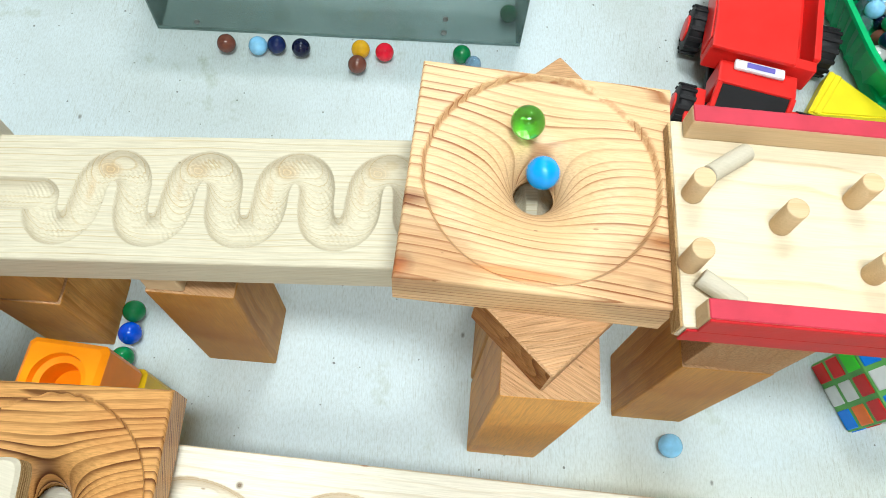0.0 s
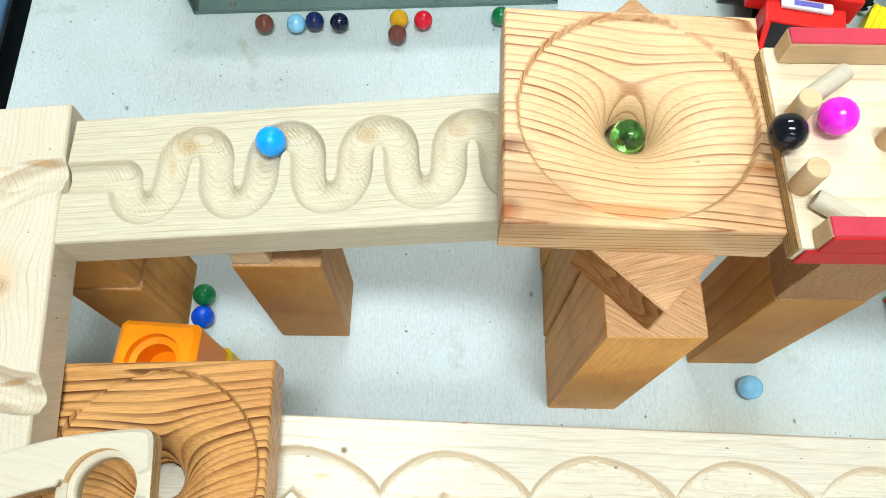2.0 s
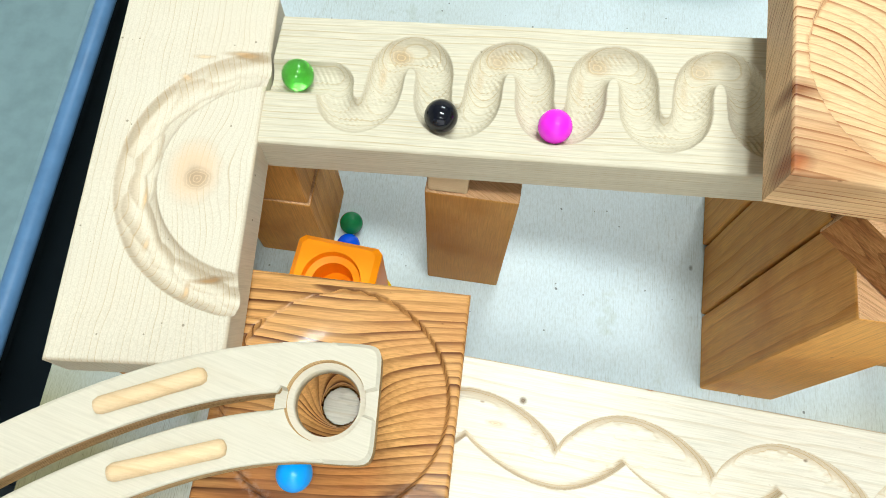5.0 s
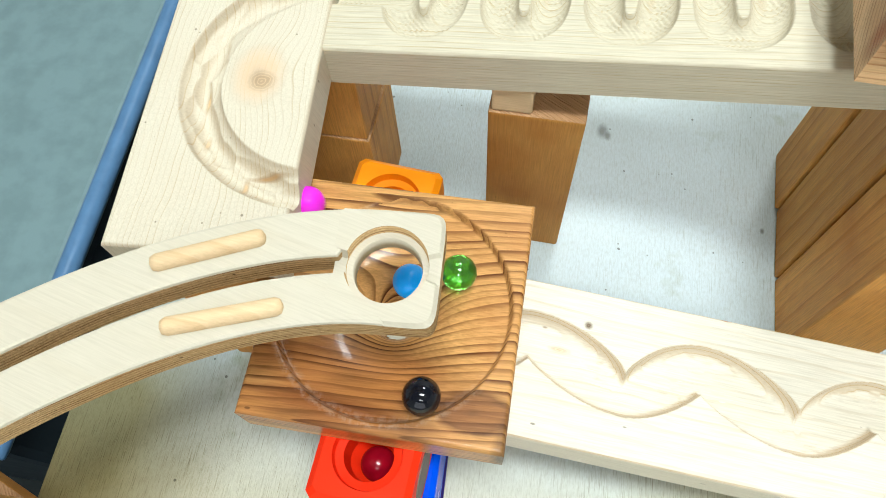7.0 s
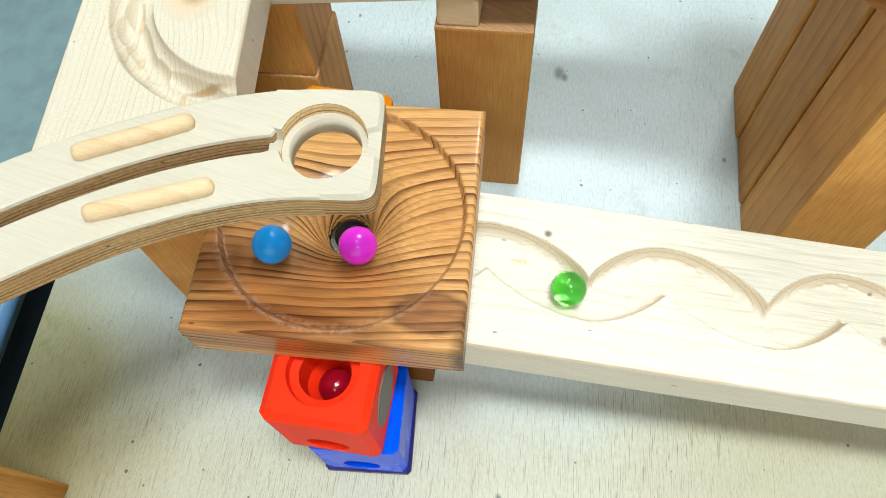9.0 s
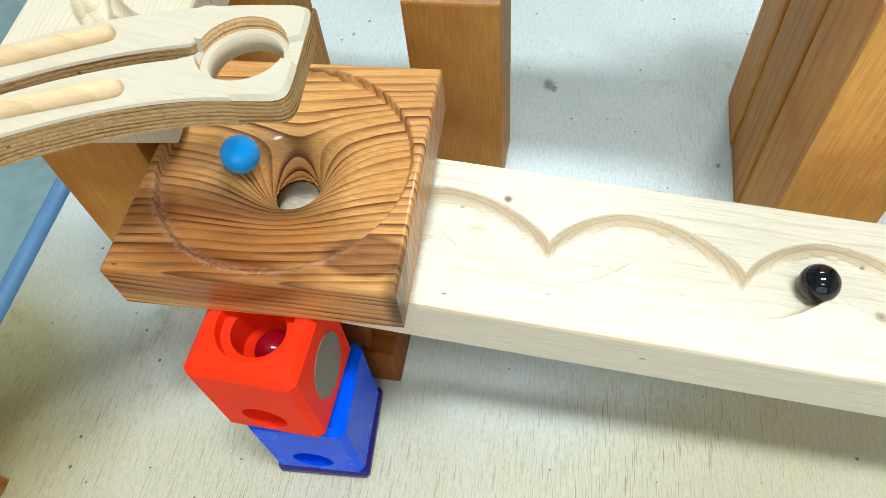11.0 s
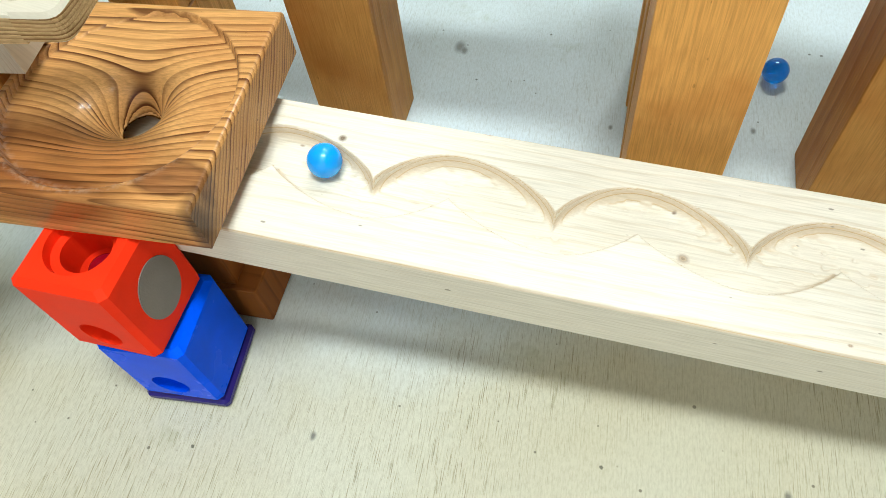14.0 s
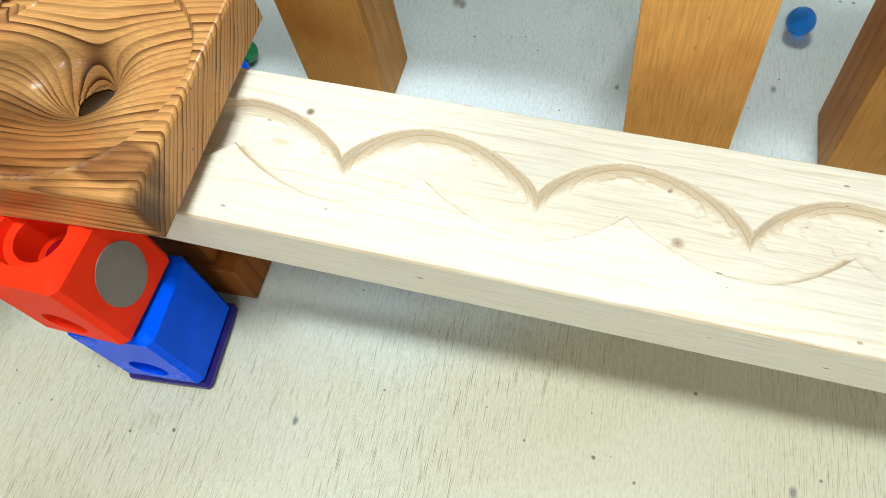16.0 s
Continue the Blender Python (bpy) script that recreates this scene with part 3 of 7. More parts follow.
# ---- the room ----
def room():
    floor = link_mesh("floor", box_bm(-2.0, 2.0, -1.8, 2.0, -0.78, -0.72, 0), DARK_FLOOR)
    tagged(floor, "dark floor in the gap beside the table", "floor", kind="structure")
    # walls and ceiling are never in view; added so that lamp light bounces
    for name, dims in (("wall_north", (-2.0, 2.0, 2.0, 2.1, -0.72, 1.7)), 
                       ("wall_east", (2.0, 2.1, -1.8, 2.0, -0.72, 1.7)), ("wall_west", (-2.1, -2.0, -1.8, 2.0, -0.72, 1.7))):
        tagged(link_mesh(name, box_bm(*dims, 0), WALL_PAINT), "plain pale wall out of view, added to bounce light", "wall", kind="structure")
    # unseen wall and window, made up to go with the fill lamp
    south = thing("wall_south", "pale wall out of view, added with an opening for the fill lamp", "wall", kind="structure")
    for dims in ((-2.0, -0.85, -1.9, -1.8, -0.72, 1.7), (1.05, 2.0, -1.9, -1.8, -0.72, 1.7), (-0.85, 1.05, -1.9, -1.8, -0.72, 0.1), (-0.85, 1.05, -1.9, -1.8, 1.4, 1.7)):
        part("wall_piece", box_bm(*dims, 0), WALL_PAINT, south)
    win = thing("added_window", "plain white window frame, added out of view round the fill lamp", "window", kind="structure")
    for dims in ((-0.85, -0.80, -1.88, -1.82, 0.1, 1.4), (1.0, 1.05, -1.88, -1.82, 0.1, 1.4), (-0.80, 1.0, -1.88, -1.82, 0.1, 0.15), (-0.80, 1.0, -1.88, -1.82, 1.35, 1.4)):
        part("unseen_frame", box_bm(*dims, 0.004), TRUCK_WHITE, win)
    tagged(link_mesh("ceiling", box_bm(-2.0, 2.0, -1.8, 2.0, 1.7, 1.76, 0), WALL_PAINT), "plain white ceiling above the table, added out of view to bounce light", "ceiling", kind="structure")
    for fx, fy, _ in FIXTURES:
        lamp = thing("ceiling_light", "white ceiling fixture with two glowing panels", "lamp", pose(fx, fy, 1.7), "ceiling fixtures")
        part("housing", box_bm(-0.33, 0.33, -0.15, 0.15, -0.05, 0.0, 0.006), TRUCK_WHITE, lamp)
        for dx in (-0.16, 0.16):
            part("diffuser", box_bm(dx - 0.125, dx + 0.125, -0.105, 0.105, -0.056, -0.049, 0.002), TUBE_GLOW, lamp, "glowing white diffuser panel")


TABLE_TURN = 4.4


def table():
    t = thing("table", "pale painted plywood table with fine grain streaks and specks", "table", pose(-0.342, 0.0, 0.0, 0, 0, TABLE_TURN), kind="structure")
    for x, y, r in ((-0.0800, 0.1905, 0.0045), (-0.0765, 0.1870, 0.0028), (0.0960, 0.1500, 0.0020), (-0.0840, -0.0670, 0.0018), (0.1160, -0.0460, 0.0020), (0.0200, 0.1390, 0.0016),
                    (-0.2740, 0.2680, 0.0018), (-0.2150, 0.2200, 0.0014), (0.1810, 0.0650, 0.0014)):
        p = t.matrix_basis.inverted() @ Vector((x, y, 0))
        add_oval(TABLE_PAINT, (p.x, p.y, 0), r, r * 1.5, (0.10, 0.10, 0.085), 9, 0.85, 0.25)
    # soft shade over the south-west corner, painted in as a brown multiply
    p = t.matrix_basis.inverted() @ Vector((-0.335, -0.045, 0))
    add_oval(TABLE_PAINT, (p.x, p.y, 0), 0.125, 0.125, (0.36, 0.30, 0.165), 2, 1.0, 0.45, "MULTIPLY")
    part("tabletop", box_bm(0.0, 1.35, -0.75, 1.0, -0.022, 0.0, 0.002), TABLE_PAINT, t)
    for x in (0.05, 1.28):
        for y in (-0.7, 0.94):
            part("leg", box_bm(x, x + 0.05, y, y + 0.05, -0.72, -0.022, 0.002), POST, t)


def west_side():
    bar = moved(tube_bm(0.0085, -0.44, 0.44, 16, 0.002), pose(-0.495, 0.355, -0.135, 90, 0, 4.6))
    tagged(link_mesh("metal_bar", bar, BAR_BLUE, smooth=True), "pale blue painted metal bar beside the table edge", "bar", kind="structure")
    crate = thing("storage_box", "grey-green matt storage box standing beside the table", "box", pose(-0.505, 0.355, -0.72, 0, 0, 4.6))
    part("body", box_bm(-0.75, -0.01, -0.435, 0.75, 0.0, 0.54, 0.01), SHADED_COVER, crate, "storage box side, its colour darkened for the shade of the gap")
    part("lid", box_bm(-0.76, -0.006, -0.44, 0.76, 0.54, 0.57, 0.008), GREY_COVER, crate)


room()
table()
west_side()

# ---- the marble run: boards and funnels ----
R_MARBLE = 0.0069
WAVE_M = frame_of((-0.2100, 0.0985, 0.1520), 3.6, 0.100)
WAVE_L, WAVE_W, WAVE_T = 0.262, 0.0635, 0.0215
WAVE_PERIOD, WAVE_AMP, WAVE_U0, WAVE_MID = 0.0418, 0.0161, 0.0402, 0.0314


def wave_path(s):
    """The serpentine groove's middle line, s turns on from its first southern loop: along and across the board."""
    u = WAVE_U0 + WAVE_PERIOD * s + 0.0031 * np.sin(4 * math.pi * s)
    v = WAVE_MID - WAVE_AMP * np.cos(2 * math.pi * s)
    k = np.clip(-s / 0.33, 0, 1)
    lead_u = WAVE_U0 + WAVE_PERIOD * s + 0.0031 * np.sin(4 * math.pi * np.maximum(s, -0.25))
    lead_v = WAVE_MID - WAVE_AMP + (WAVE_AMP + 0.0010) * (0.5 - 0.5 * np.cos(k * math.pi))
    return np.where(s < 0, lead_u, u), np.where(s < 0, lead_v, v)


def wave_depth(u, v):
    cu, cv = wave_path(np.linspace(-1.1, 5.5, 1300))
    d = near_curve(u, v, cu, cv)
    # chatter of the cutter, strongest where it climbed across the grain, and torn fibres
    ridges = np.sin(2 * math.pi * (u * 0.80 + v * 0.60) / 0.00185 + 1.4 * np.sin(v * 620))
    climb = value_noise(u, v, 0.0075, 0.0075, 4)
    torn = value_noise(u, v, 0.0022, 0.0011, 8)
    rough = 0.00026 * ridges * np.clip(climb * 2.2 - 0.6, 0, 1) + 0.00030 * np.maximum(torn - 0.62, 0)
    return np.maximum(groove(d + 0.00035 * (climb - 0.5), 0.0078, 0.0062) + rough * np.clip((0.0072 - d) / 0.001, 0, 1), 0)


def wave_board():
    t = thing("wave_board", "pale pine board with a serpentine marble groove, resting on wooden posts", "board", WAVE_M)
    for k, fade in enumerate((0.75, 0.55, 0.60, 0.50, 0.45)):
        u, v = WAVE_U0 + WAVE_PERIOD * (k + 0.5), WAVE_MID + WAVE_AMP
        add_oval(PINE, (u - 0.0050, v + 0.0018, -0.003), 0.0068, 0.0048, (0.37, 0.25, 0.125), 26, fade, 0.35)
        add_oval(PINE, (u - 0.0125, v - 0.0080, -0.003), 0.0022, 0.0085, (0.40, 0.28, 0.15), 30, fade * 0.7, 0.3)
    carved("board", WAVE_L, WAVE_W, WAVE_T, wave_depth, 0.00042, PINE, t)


LOWER_M = frame_of((-0.1900, -0.0295, 0.1078), 1.1, -0.075)
LOWER_L, LOWER_W, LOWER_T = 0.52, 0.0658, 0.0243
LOWER_PERIOD, LOWER_PEAK, LOWER_SKEW = 0.0697, 0.0893, 0.57


def lower_edges(u):
    f = np.mod((u - LOWER_PEAK) / LOWER_PERIOD, 1.0)
    ph = math.pi * np.where(f < LOWER_SKEW, 0.5 * f / LOWER_SKEW, 0.5 + 0.5 * (f - LOWER_SKEW) / (1 - LOWER_SKEW))
    up = 0.0335 + 0.0185 * np.abs(np.cos(ph)) ** 0.68
    low = 0.0322 - 0.0155 * np.abs(np.sin(ph)) ** 0.85
    return up, low


def lower_depth(u, v):
    """A sloping north wall, a flat floor and a steep south lip."""
    up, low = lower_edges(u)
    wall = np.clip((up - v) / 0.0062, 0, 1)
    lip = np.clip((v - low) / 0.0042, 0, 1)
    flat = np.sqrt(np.maximum(1 - (1 - wall) ** 2, 0)) * np.sqrt(np.maximum(1 - (1 - lip) ** 2, 0))
    inside = np.clip((up - v) / 0.0014, 0, 1) * np.clip((v - low) / 0.0010, 0, 1)
    # torn fibres on the gouged floor
    torn = np.maximum(value_noise(u, v, 0.0034, 0.0013, 21) - 0.60, 0) * np.clip(value_noise(u, v, 0.020, 0.012, 22) * 3 - 1.2, 0, 1)
    swell = value_noise(u, v, 0.014, 0.006, 23) - 0.5
    return 0.0056 * flat + inside * (0.0006 + 0.0018 * torn + 0.0003 * swell * flat)


def lower_board():
    t = thing("scallop_board", "bright pine board with a scalloped marble groove and small knots", "board", LOWER_M)
    add_oval(PINE_WHITE, (0.1120, 0.0510, 0), 0.0022, 0.0020, (0.16, 0.11, 0.07), 18, 0.95)
    add_oval(PINE_WHITE, (0.2470, 0.0295, 0), 0.0030, 0.0026, (0.30, 0.21, 0.13), 18, 0.9)
    add_oval(PINE_WHITE, (0.0950, 0.0480, 0), 0.0016, 0.0007, (0.35, 0.25, 0.16), 10, 0.8)
    add_oval(PINE_WHITE, (0.1030, 0.0400, 0), 0.0060, 0.0018, (0.55, 0.36, 0.20), 20, 0.7)
    add_oval(PINE_WHITE, (0.2420, 0.0480, 0), 0.0012, 0.0010, (0.20, 0.13, 0.08), 10, 0.9)
    add_oval(PINE_WHITE, (0.1680, 0.0655, 0), 0.0028, 0.0007, (0.45, 0.22, 0.12), 10, 0.8)
    add_oval(PINE_WHITE, (0.3000, 0.0040, 0), 0.0012, 0.0008, (0.3, 0.2, 0.12), 10, 0.8)
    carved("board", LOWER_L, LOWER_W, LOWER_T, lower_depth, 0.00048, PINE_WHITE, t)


CURVE_M = pose(-0.2605, -0.0035, 0.1535, 0, 0, 8.0)
CURVE_C, CURVE_R = (-0.2015, 0.0835), 0.0503


def curve_depth(u, v):
    inv = CURVE_M.inverted()
    c = inv @ Vector((*CURVE_C, 0.1535))
    r = np.hypot(u - c.x, v - c.y)
    ang = np.arctan2(v - c.y, u - c.x)
    sweep = np.clip((np.where(ang < 0, ang + 2 * math.pi, ang) - math.pi / 2) / math.pi, 0, 1)
    d = np.abs(r - CURVE_R)
    d = np.where(u > c.x, np.minimum(np.abs(v - c.y - CURVE_R), np.abs(v - c.y + CURVE_R)), d)
    # hand-gouged: long overlapping scoops, each a little aside of the last, with ridges between them
    rng = np.random.RandomState(12)
    cut = 0.55 * groove(d, 0.0084, 0.0066)
    for k in range(26):
        a0 = math.pi / 2 + math.pi * (k + 0.5) / 26 + rng.uniform(-0.03, 0.03)
        side, long, wide = rng.uniform(-0.0036, 0.0036), rng.uniform(0.010, 0.020), rng.uniform(0.0044, 0.0066)
        along = (np.mod(ang - a0 + math.pi, 2 * math.pi) - math.pi) * CURVE_R
        across = r - CURVE_R - side
        lim = np.clip((0.0088 - d) / 0.0010, 0, 1)
        deep = 0.0066 * np.sqrt(np.maximum(1 - (across / wide) ** 2 - (along / long) ** 2, 0)) * (1 - 0.25 * abs(side) / 0.0036)
        cut = np.maximum(cut, deep * lim)
    cut = np.where(u > c.x, groove(d, 0.0086, 0.0070), cut)
    return np.maximum(cut * (1 + 0.65 * sweep), 0)


def curve_board():
    t = thing("curve_board", "pale pine block with a hand-gouged half-circle groove and a brown knot", "board", CURVE_M)
    k = CURVE_M.inverted() @ Vector((-0.2255, 0.0805, 0.1535))
    add_oval(PINE_CURVE, (k.x - 0.001, k.y + 0.003, 0), 0.0130, 0.0165, (0.46, 0.325, 0.205), 3, 0.75, 0.42)
    add_oval(PINE_CURVE, (k.x, k.y - 0.002, 0), 0.0070, 0.0060, (0.36, 0.25, 0.15), 30, 0.75, 0.40)
    for u, v, ru, rv, tone, fade in ((0.0580, 0.1352, 0.0120, 0.0019, (0.34, 0.205, 0.09), 0.85), (0.0400, 0.1330, 0.0070, 0.0016, (0.45, 0.30, 0.15), 0.6),
                                     (0.0560, 0.0352, 0.0115, 0.0015, (0.30, 0.17, 0.07), 0.85), (0.0460, 0.0310, 0.0018, 0.0055, (0.42, 0.26, 0.12), 0.7),
                                     (0.0225, 0.0700, 0.0018, 0.0065, (0.50, 0.33, 0.16), 0.65), (0.0265, 0.0500, 0.0016, 0.0050, (0.45, 0.29, 0.14), 0.6),
                                     (0.0330, 0.1230, 0.0035, 0.0020, (0.52, 0.35, 0.19), 0.55)):
        add_oval(PINE_CURVE, (u, v, -0.004), ru, rv, tone, 6, fade, 0.3)
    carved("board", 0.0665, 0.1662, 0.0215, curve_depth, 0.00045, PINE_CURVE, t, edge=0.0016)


def bowl_depth(u, v, cu, cv, big, thick, hole_r):
    r = np.hypot(u - cu, v - cv)
    rr = np.maximum(r, hole_r)
    d = 0.0029 + 0.0031 * np.maximum(big / rr - 1, 0) ** 1.12
    d = np.minimum(d, thick - 0.001)
    ang = np.arctan2(v - cv, u - cu)
    rough = 0.0003 * np.sin(ang * 37 + 3 * np.sin(ang * 5)) * np.clip(np.cos(ang - 2.3), 0, 1)
    wall = np.clip((big - r + rough) / 0.0013, 0, 1)
    d = d * wall
    return np.where(r < hole_r, thick, d), r


FUNNEL_M = pose(-0.0170, 0.0915, 0.2110, 0, 0, 0.2)
FUNNEL_L, FUNNEL_W, FUNNEL_T, FUNNEL_R, HOLE_R = 0.1025, 0.0965, 0.0220, 0.0465, 0.0086
FUNNEL_C = (0.0515, 0.0495)
DARK_M = pose(-0.2005, -0.0468, 0.1300, 0, 0, 3.8)
DARK_L, DARK_W, DARK_T, DARK_R = 0.0970, 0.0980, 0.0215, 0.0452
DARK_C = (0.0485, 0.0490)


def funnel_depth(u, v):
    d, r = bowl_depth(u, v, *FUNNEL_C, FUNNEL_R, FUNNEL_T, HOLE_R)
    # the marbles' way in, cut from the north-east edge
    lane = np.clip((v - 0.0785) / 0.0012, 0, 1) * np.clip((0.0945 - v) / 0.004, 0, 1) * (u > FUNNEL_C[0])
    return np.where(r > FUNNEL_R - 0.0016, np.maximum(d, 0.0024 * lane), d)


def dark_depth(u, v):
    d, r = bowl_depth(u, v, *DARK_C, DARK_R, DARK_T, HOLE_R)
    lane = np.clip((v - 0.0770) / 0.0012, 0, 1) * np.clip((0.0945 - v) / 0.003, 0, 1) * (u < DARK_C[0])
    return np.where(r > DARK_R - 0.0016, np.maximum(d, 0.0024 * lane), d)


def funnels():
    # water stains and darker plain wood at the blocks' corners
    for mat, u, v, z, ru, rv, tone, fade, edge in (
            (CEDAR_LIGHT, 0.002, 0.0330, 0, 0.0160, 0.0050, (0.22, 0.11, 0.06), 0.9, 0.3), (CEDAR_LIGHT, 0.101, 0.0270, 0, 0.0130, 0.0045, (0.40, 0.24, 0.15), 0.9, 0.3),
            (CEDAR_LIGHT, 0.002, 0.0060, 0, 0.0080, 0.0060, (0.45, 0.22, 0.12), 0.9, 0.3), (CEDAR_LIGHT, 0.010, 0.0120, 0, 0.0320, 0.0200, (0.46, 0.39, 0.35), 0.75, 0.5),
            (CEDAR_LIGHT, 0.098, 0.0120, 0, 0.0260, 0.0230, (0.50, 0.42, 0.38), 0.7, 0.45), (CEDAR_LIGHT, 0.050, 0.0085, -0.004, 0.0290, 0.0040, (0.66, 0.36, 0.17), 0.7, 0.5),
            (CEDAR_DARK, 0.048, 0.0240, -0.004, 0.0540, 0.0230, (0.42, 0.30, 0.22), 0.85, 0.5), (CEDAR_DARK, 0.088, 0.0145, 0, 0.0175, 0.0085, (0.30, 0.24, 0.24), 0.85, 0.75),
            (CEDAR_DARK, 0.030, 0.0045, 0, 0.0600, 0.0100, (0.50, 0.40, 0.34), 0.9, 0.75), (CEDAR_DARK, 0.005, 0.0300, 0, 0.0160, 0.0160, (0.45, 0.36, 0.32), 0.8, 0.5)):
        add_oval(mat, (u, v, z), ru, rv, tone, 4, fade, edge, "MULTIPLY")
    add_oval(CEDAR_DARK, (0.097, 0.0040, -0.010), 0.0050, 0.0130, (0.03, 0.014, 0.008), 4, 0.85, 0.3)
    worn_rim(CEDAR_DARK, DARK_C, DARK_R, 0.0040, (0.50, 0.36, 0.27), 0.30, -110, 420.0)
    worn_rim(CEDAR_DARK, DARK_C, DARK_R, 0.0016, (0.16, 0.06, 0.02), 0.6, 60, 120.0)
    worn_rim(CEDAR_LIGHT, FUNNEL_C, FUNNEL_R, 0.0024, (0.42, 0.18, 0.07), 0.55, 150, 220.0)
    worn_rim(CEDAR_LIGHT, FUNNEL_C, FUNNEL_R, 0.0024, (0.42, 0.18, 0.07), 0.55, 20, 220.0)
    t = thing("funnel_block", "light striped cedar block with a round marble funnel and centre hole", "funnel", FUNNEL_M)
    carved("block", FUNNEL_L, FUNNEL_W, FUNNEL_T, funnel_depth, 0.00045, CEDAR_LIGHT, t, (*FUNNEL_C, HOLE_R))
    t = thing("dark_funnel_block", "dark striped cedar block with a worn round marble funnel", "funnel", DARK_M)
    carved("block", DARK_L, DARK_W, DARK_T, dark_depth, 0.00045, CEDAR_DARK, t, (*DARK_C, HOLE_R), edge=0.0018)


wave_board()
lower_board()
curve_board()
funnels()


# ---- posts and blocks under the run ----
def post(x0, x1, y0, y1, z0, z1, turn, label, mat=POST, group="posts under the run", bevel=0.0014):
    cx, cy = (x0 + x1) / 2, (y0 + y1) / 2
    bm = box_bm(x0 - cx, x1 - cx, y0 - cy, y1 - cy, 0, z1 - z0, bevel, 2, 0.0004)
    for f in bm.faces:
        f.material_index = 1 if f.normal.z > 0.9 else 0
    ob = link_mesh("wooden_post" if z1 - z0 > 0.06 else "wooden_block", bm, [mat, BLOCK if mat is POST else mat])
    ob.matrix_basis = pose(cx, cy, z0, 0, 0, turn)
    return tagged(ob, label, "post" if z1 - z0 > 0.06 else "block", group)


def posts():
    brown = "brown square wooden post on the table"
    post(-0.1395, -0.0965, 0.1035, 0.1405, 0.0, 0.1225, 2, brown + " under the wave board")
    post(-0.1385, -0.1205, 0.1045, 0.1380, 0.1225, 0.1380, 2, "small pale wooden spacer on top of a post", DOWEL, "spacers")
    post(0.0288, 0.0700, 0.0655, 0.1090, 0.0, 0.1640, 2, "brown square wooden post, its sawn top bearing a turned block")
    post(0.0270, 0.0715, 0.1105, 0.1535, 0.0, 0.1490, 1, brown + " in a row of three")
    post(0.0255, 0.0700, 0.1555, 0.1930, 0.0, 0.1490, 0, brown + " in a row of three")
    post(0.1172, 0.1620, 0.0985, 0.1385, 0.0, 0.1250, 2, brown + " under the peg board")
    post(0.1182, 0.1620, 0.0990, 0.1390, 0.1250, 0.2065, 1, "stained wooden block stacked on a post under the peg board", BLOCK)
    post(-0.2420, -0.2000, 0.1030, 0.1480, 0.0, 0.0780, 2, brown + " with another stacked on it")
    post(-0.2425, -0.2015, 0.1035, 0.1475, 0.0780, 0.1300, 3, "brown wooden block stacked on a post under two boards")
    post(-0.2600, -0.2180, 0.0050, 0.0420, 0.0, 0.1315, 8, brown + " under the curve board")
    post(-0.1700, -0.1250, -0.0185, 0.0230, 0.0, 0.0285, 2, "dark brown wooden block lying on the table", DARK_BLOCK)
    post(-0.1730, -0.1360, -0.0165, 0.0210, 0.0285, 0.0790, 4, "dark brown wooden block under the scallop board", DARK_BLOCK)
    post(0.2300, 0.2740, -0.0150, 0.0280, 0.0, 0.0487, 2, brown + " under the scallop board")
    # turned blocks between post and funnel
    for at, z0, z1, turn, size, lab in (((0.0445, 0.0975), 0.1642, 0.1888, 48, 0.042, "rough sawn wooden block set cornerwise under the funnel"),
                                        ((0.0425, 0.1860), 0.1490, 0.1888, 45, 0.043, "thin wooden block set cornerwise under the funnel")):
        bm = box_bm(-size / 2, size / 2, -size / 2, size / 2, 0, z1 - z0, 0.0008, 1, 0.0003)
        for f in bm.faces:
            f.material_index = 1 if f.normal.x < -0.9 else 0
        ob = link_mesh("wooden_block", bm, [BLOCK, ROUGH_END])
        ob.matrix_basis = pose(*at, z0, 0, 0, turn)
        tagged(ob, lab, "block", "turned blocks")
    ob = post(-0.3900, -0.2780, -0.1650, -0.0960, 0.0, 0.0180, -16, "flat brown wooden block lying on the table")
    return ob


posts()


# ---- the swan-neck rail ----
ARM_Z = 0.1870


def arm_line(t):
    """Middle line of the rail from its ring (t = 0) westwards, as x, y and its half width."""
    x = -0.1495 - 0.165 * t
    y = -0.0026 - 0.0185 * t - 0.1050 * max(t, 0.0) ** 1.87
    return x, y


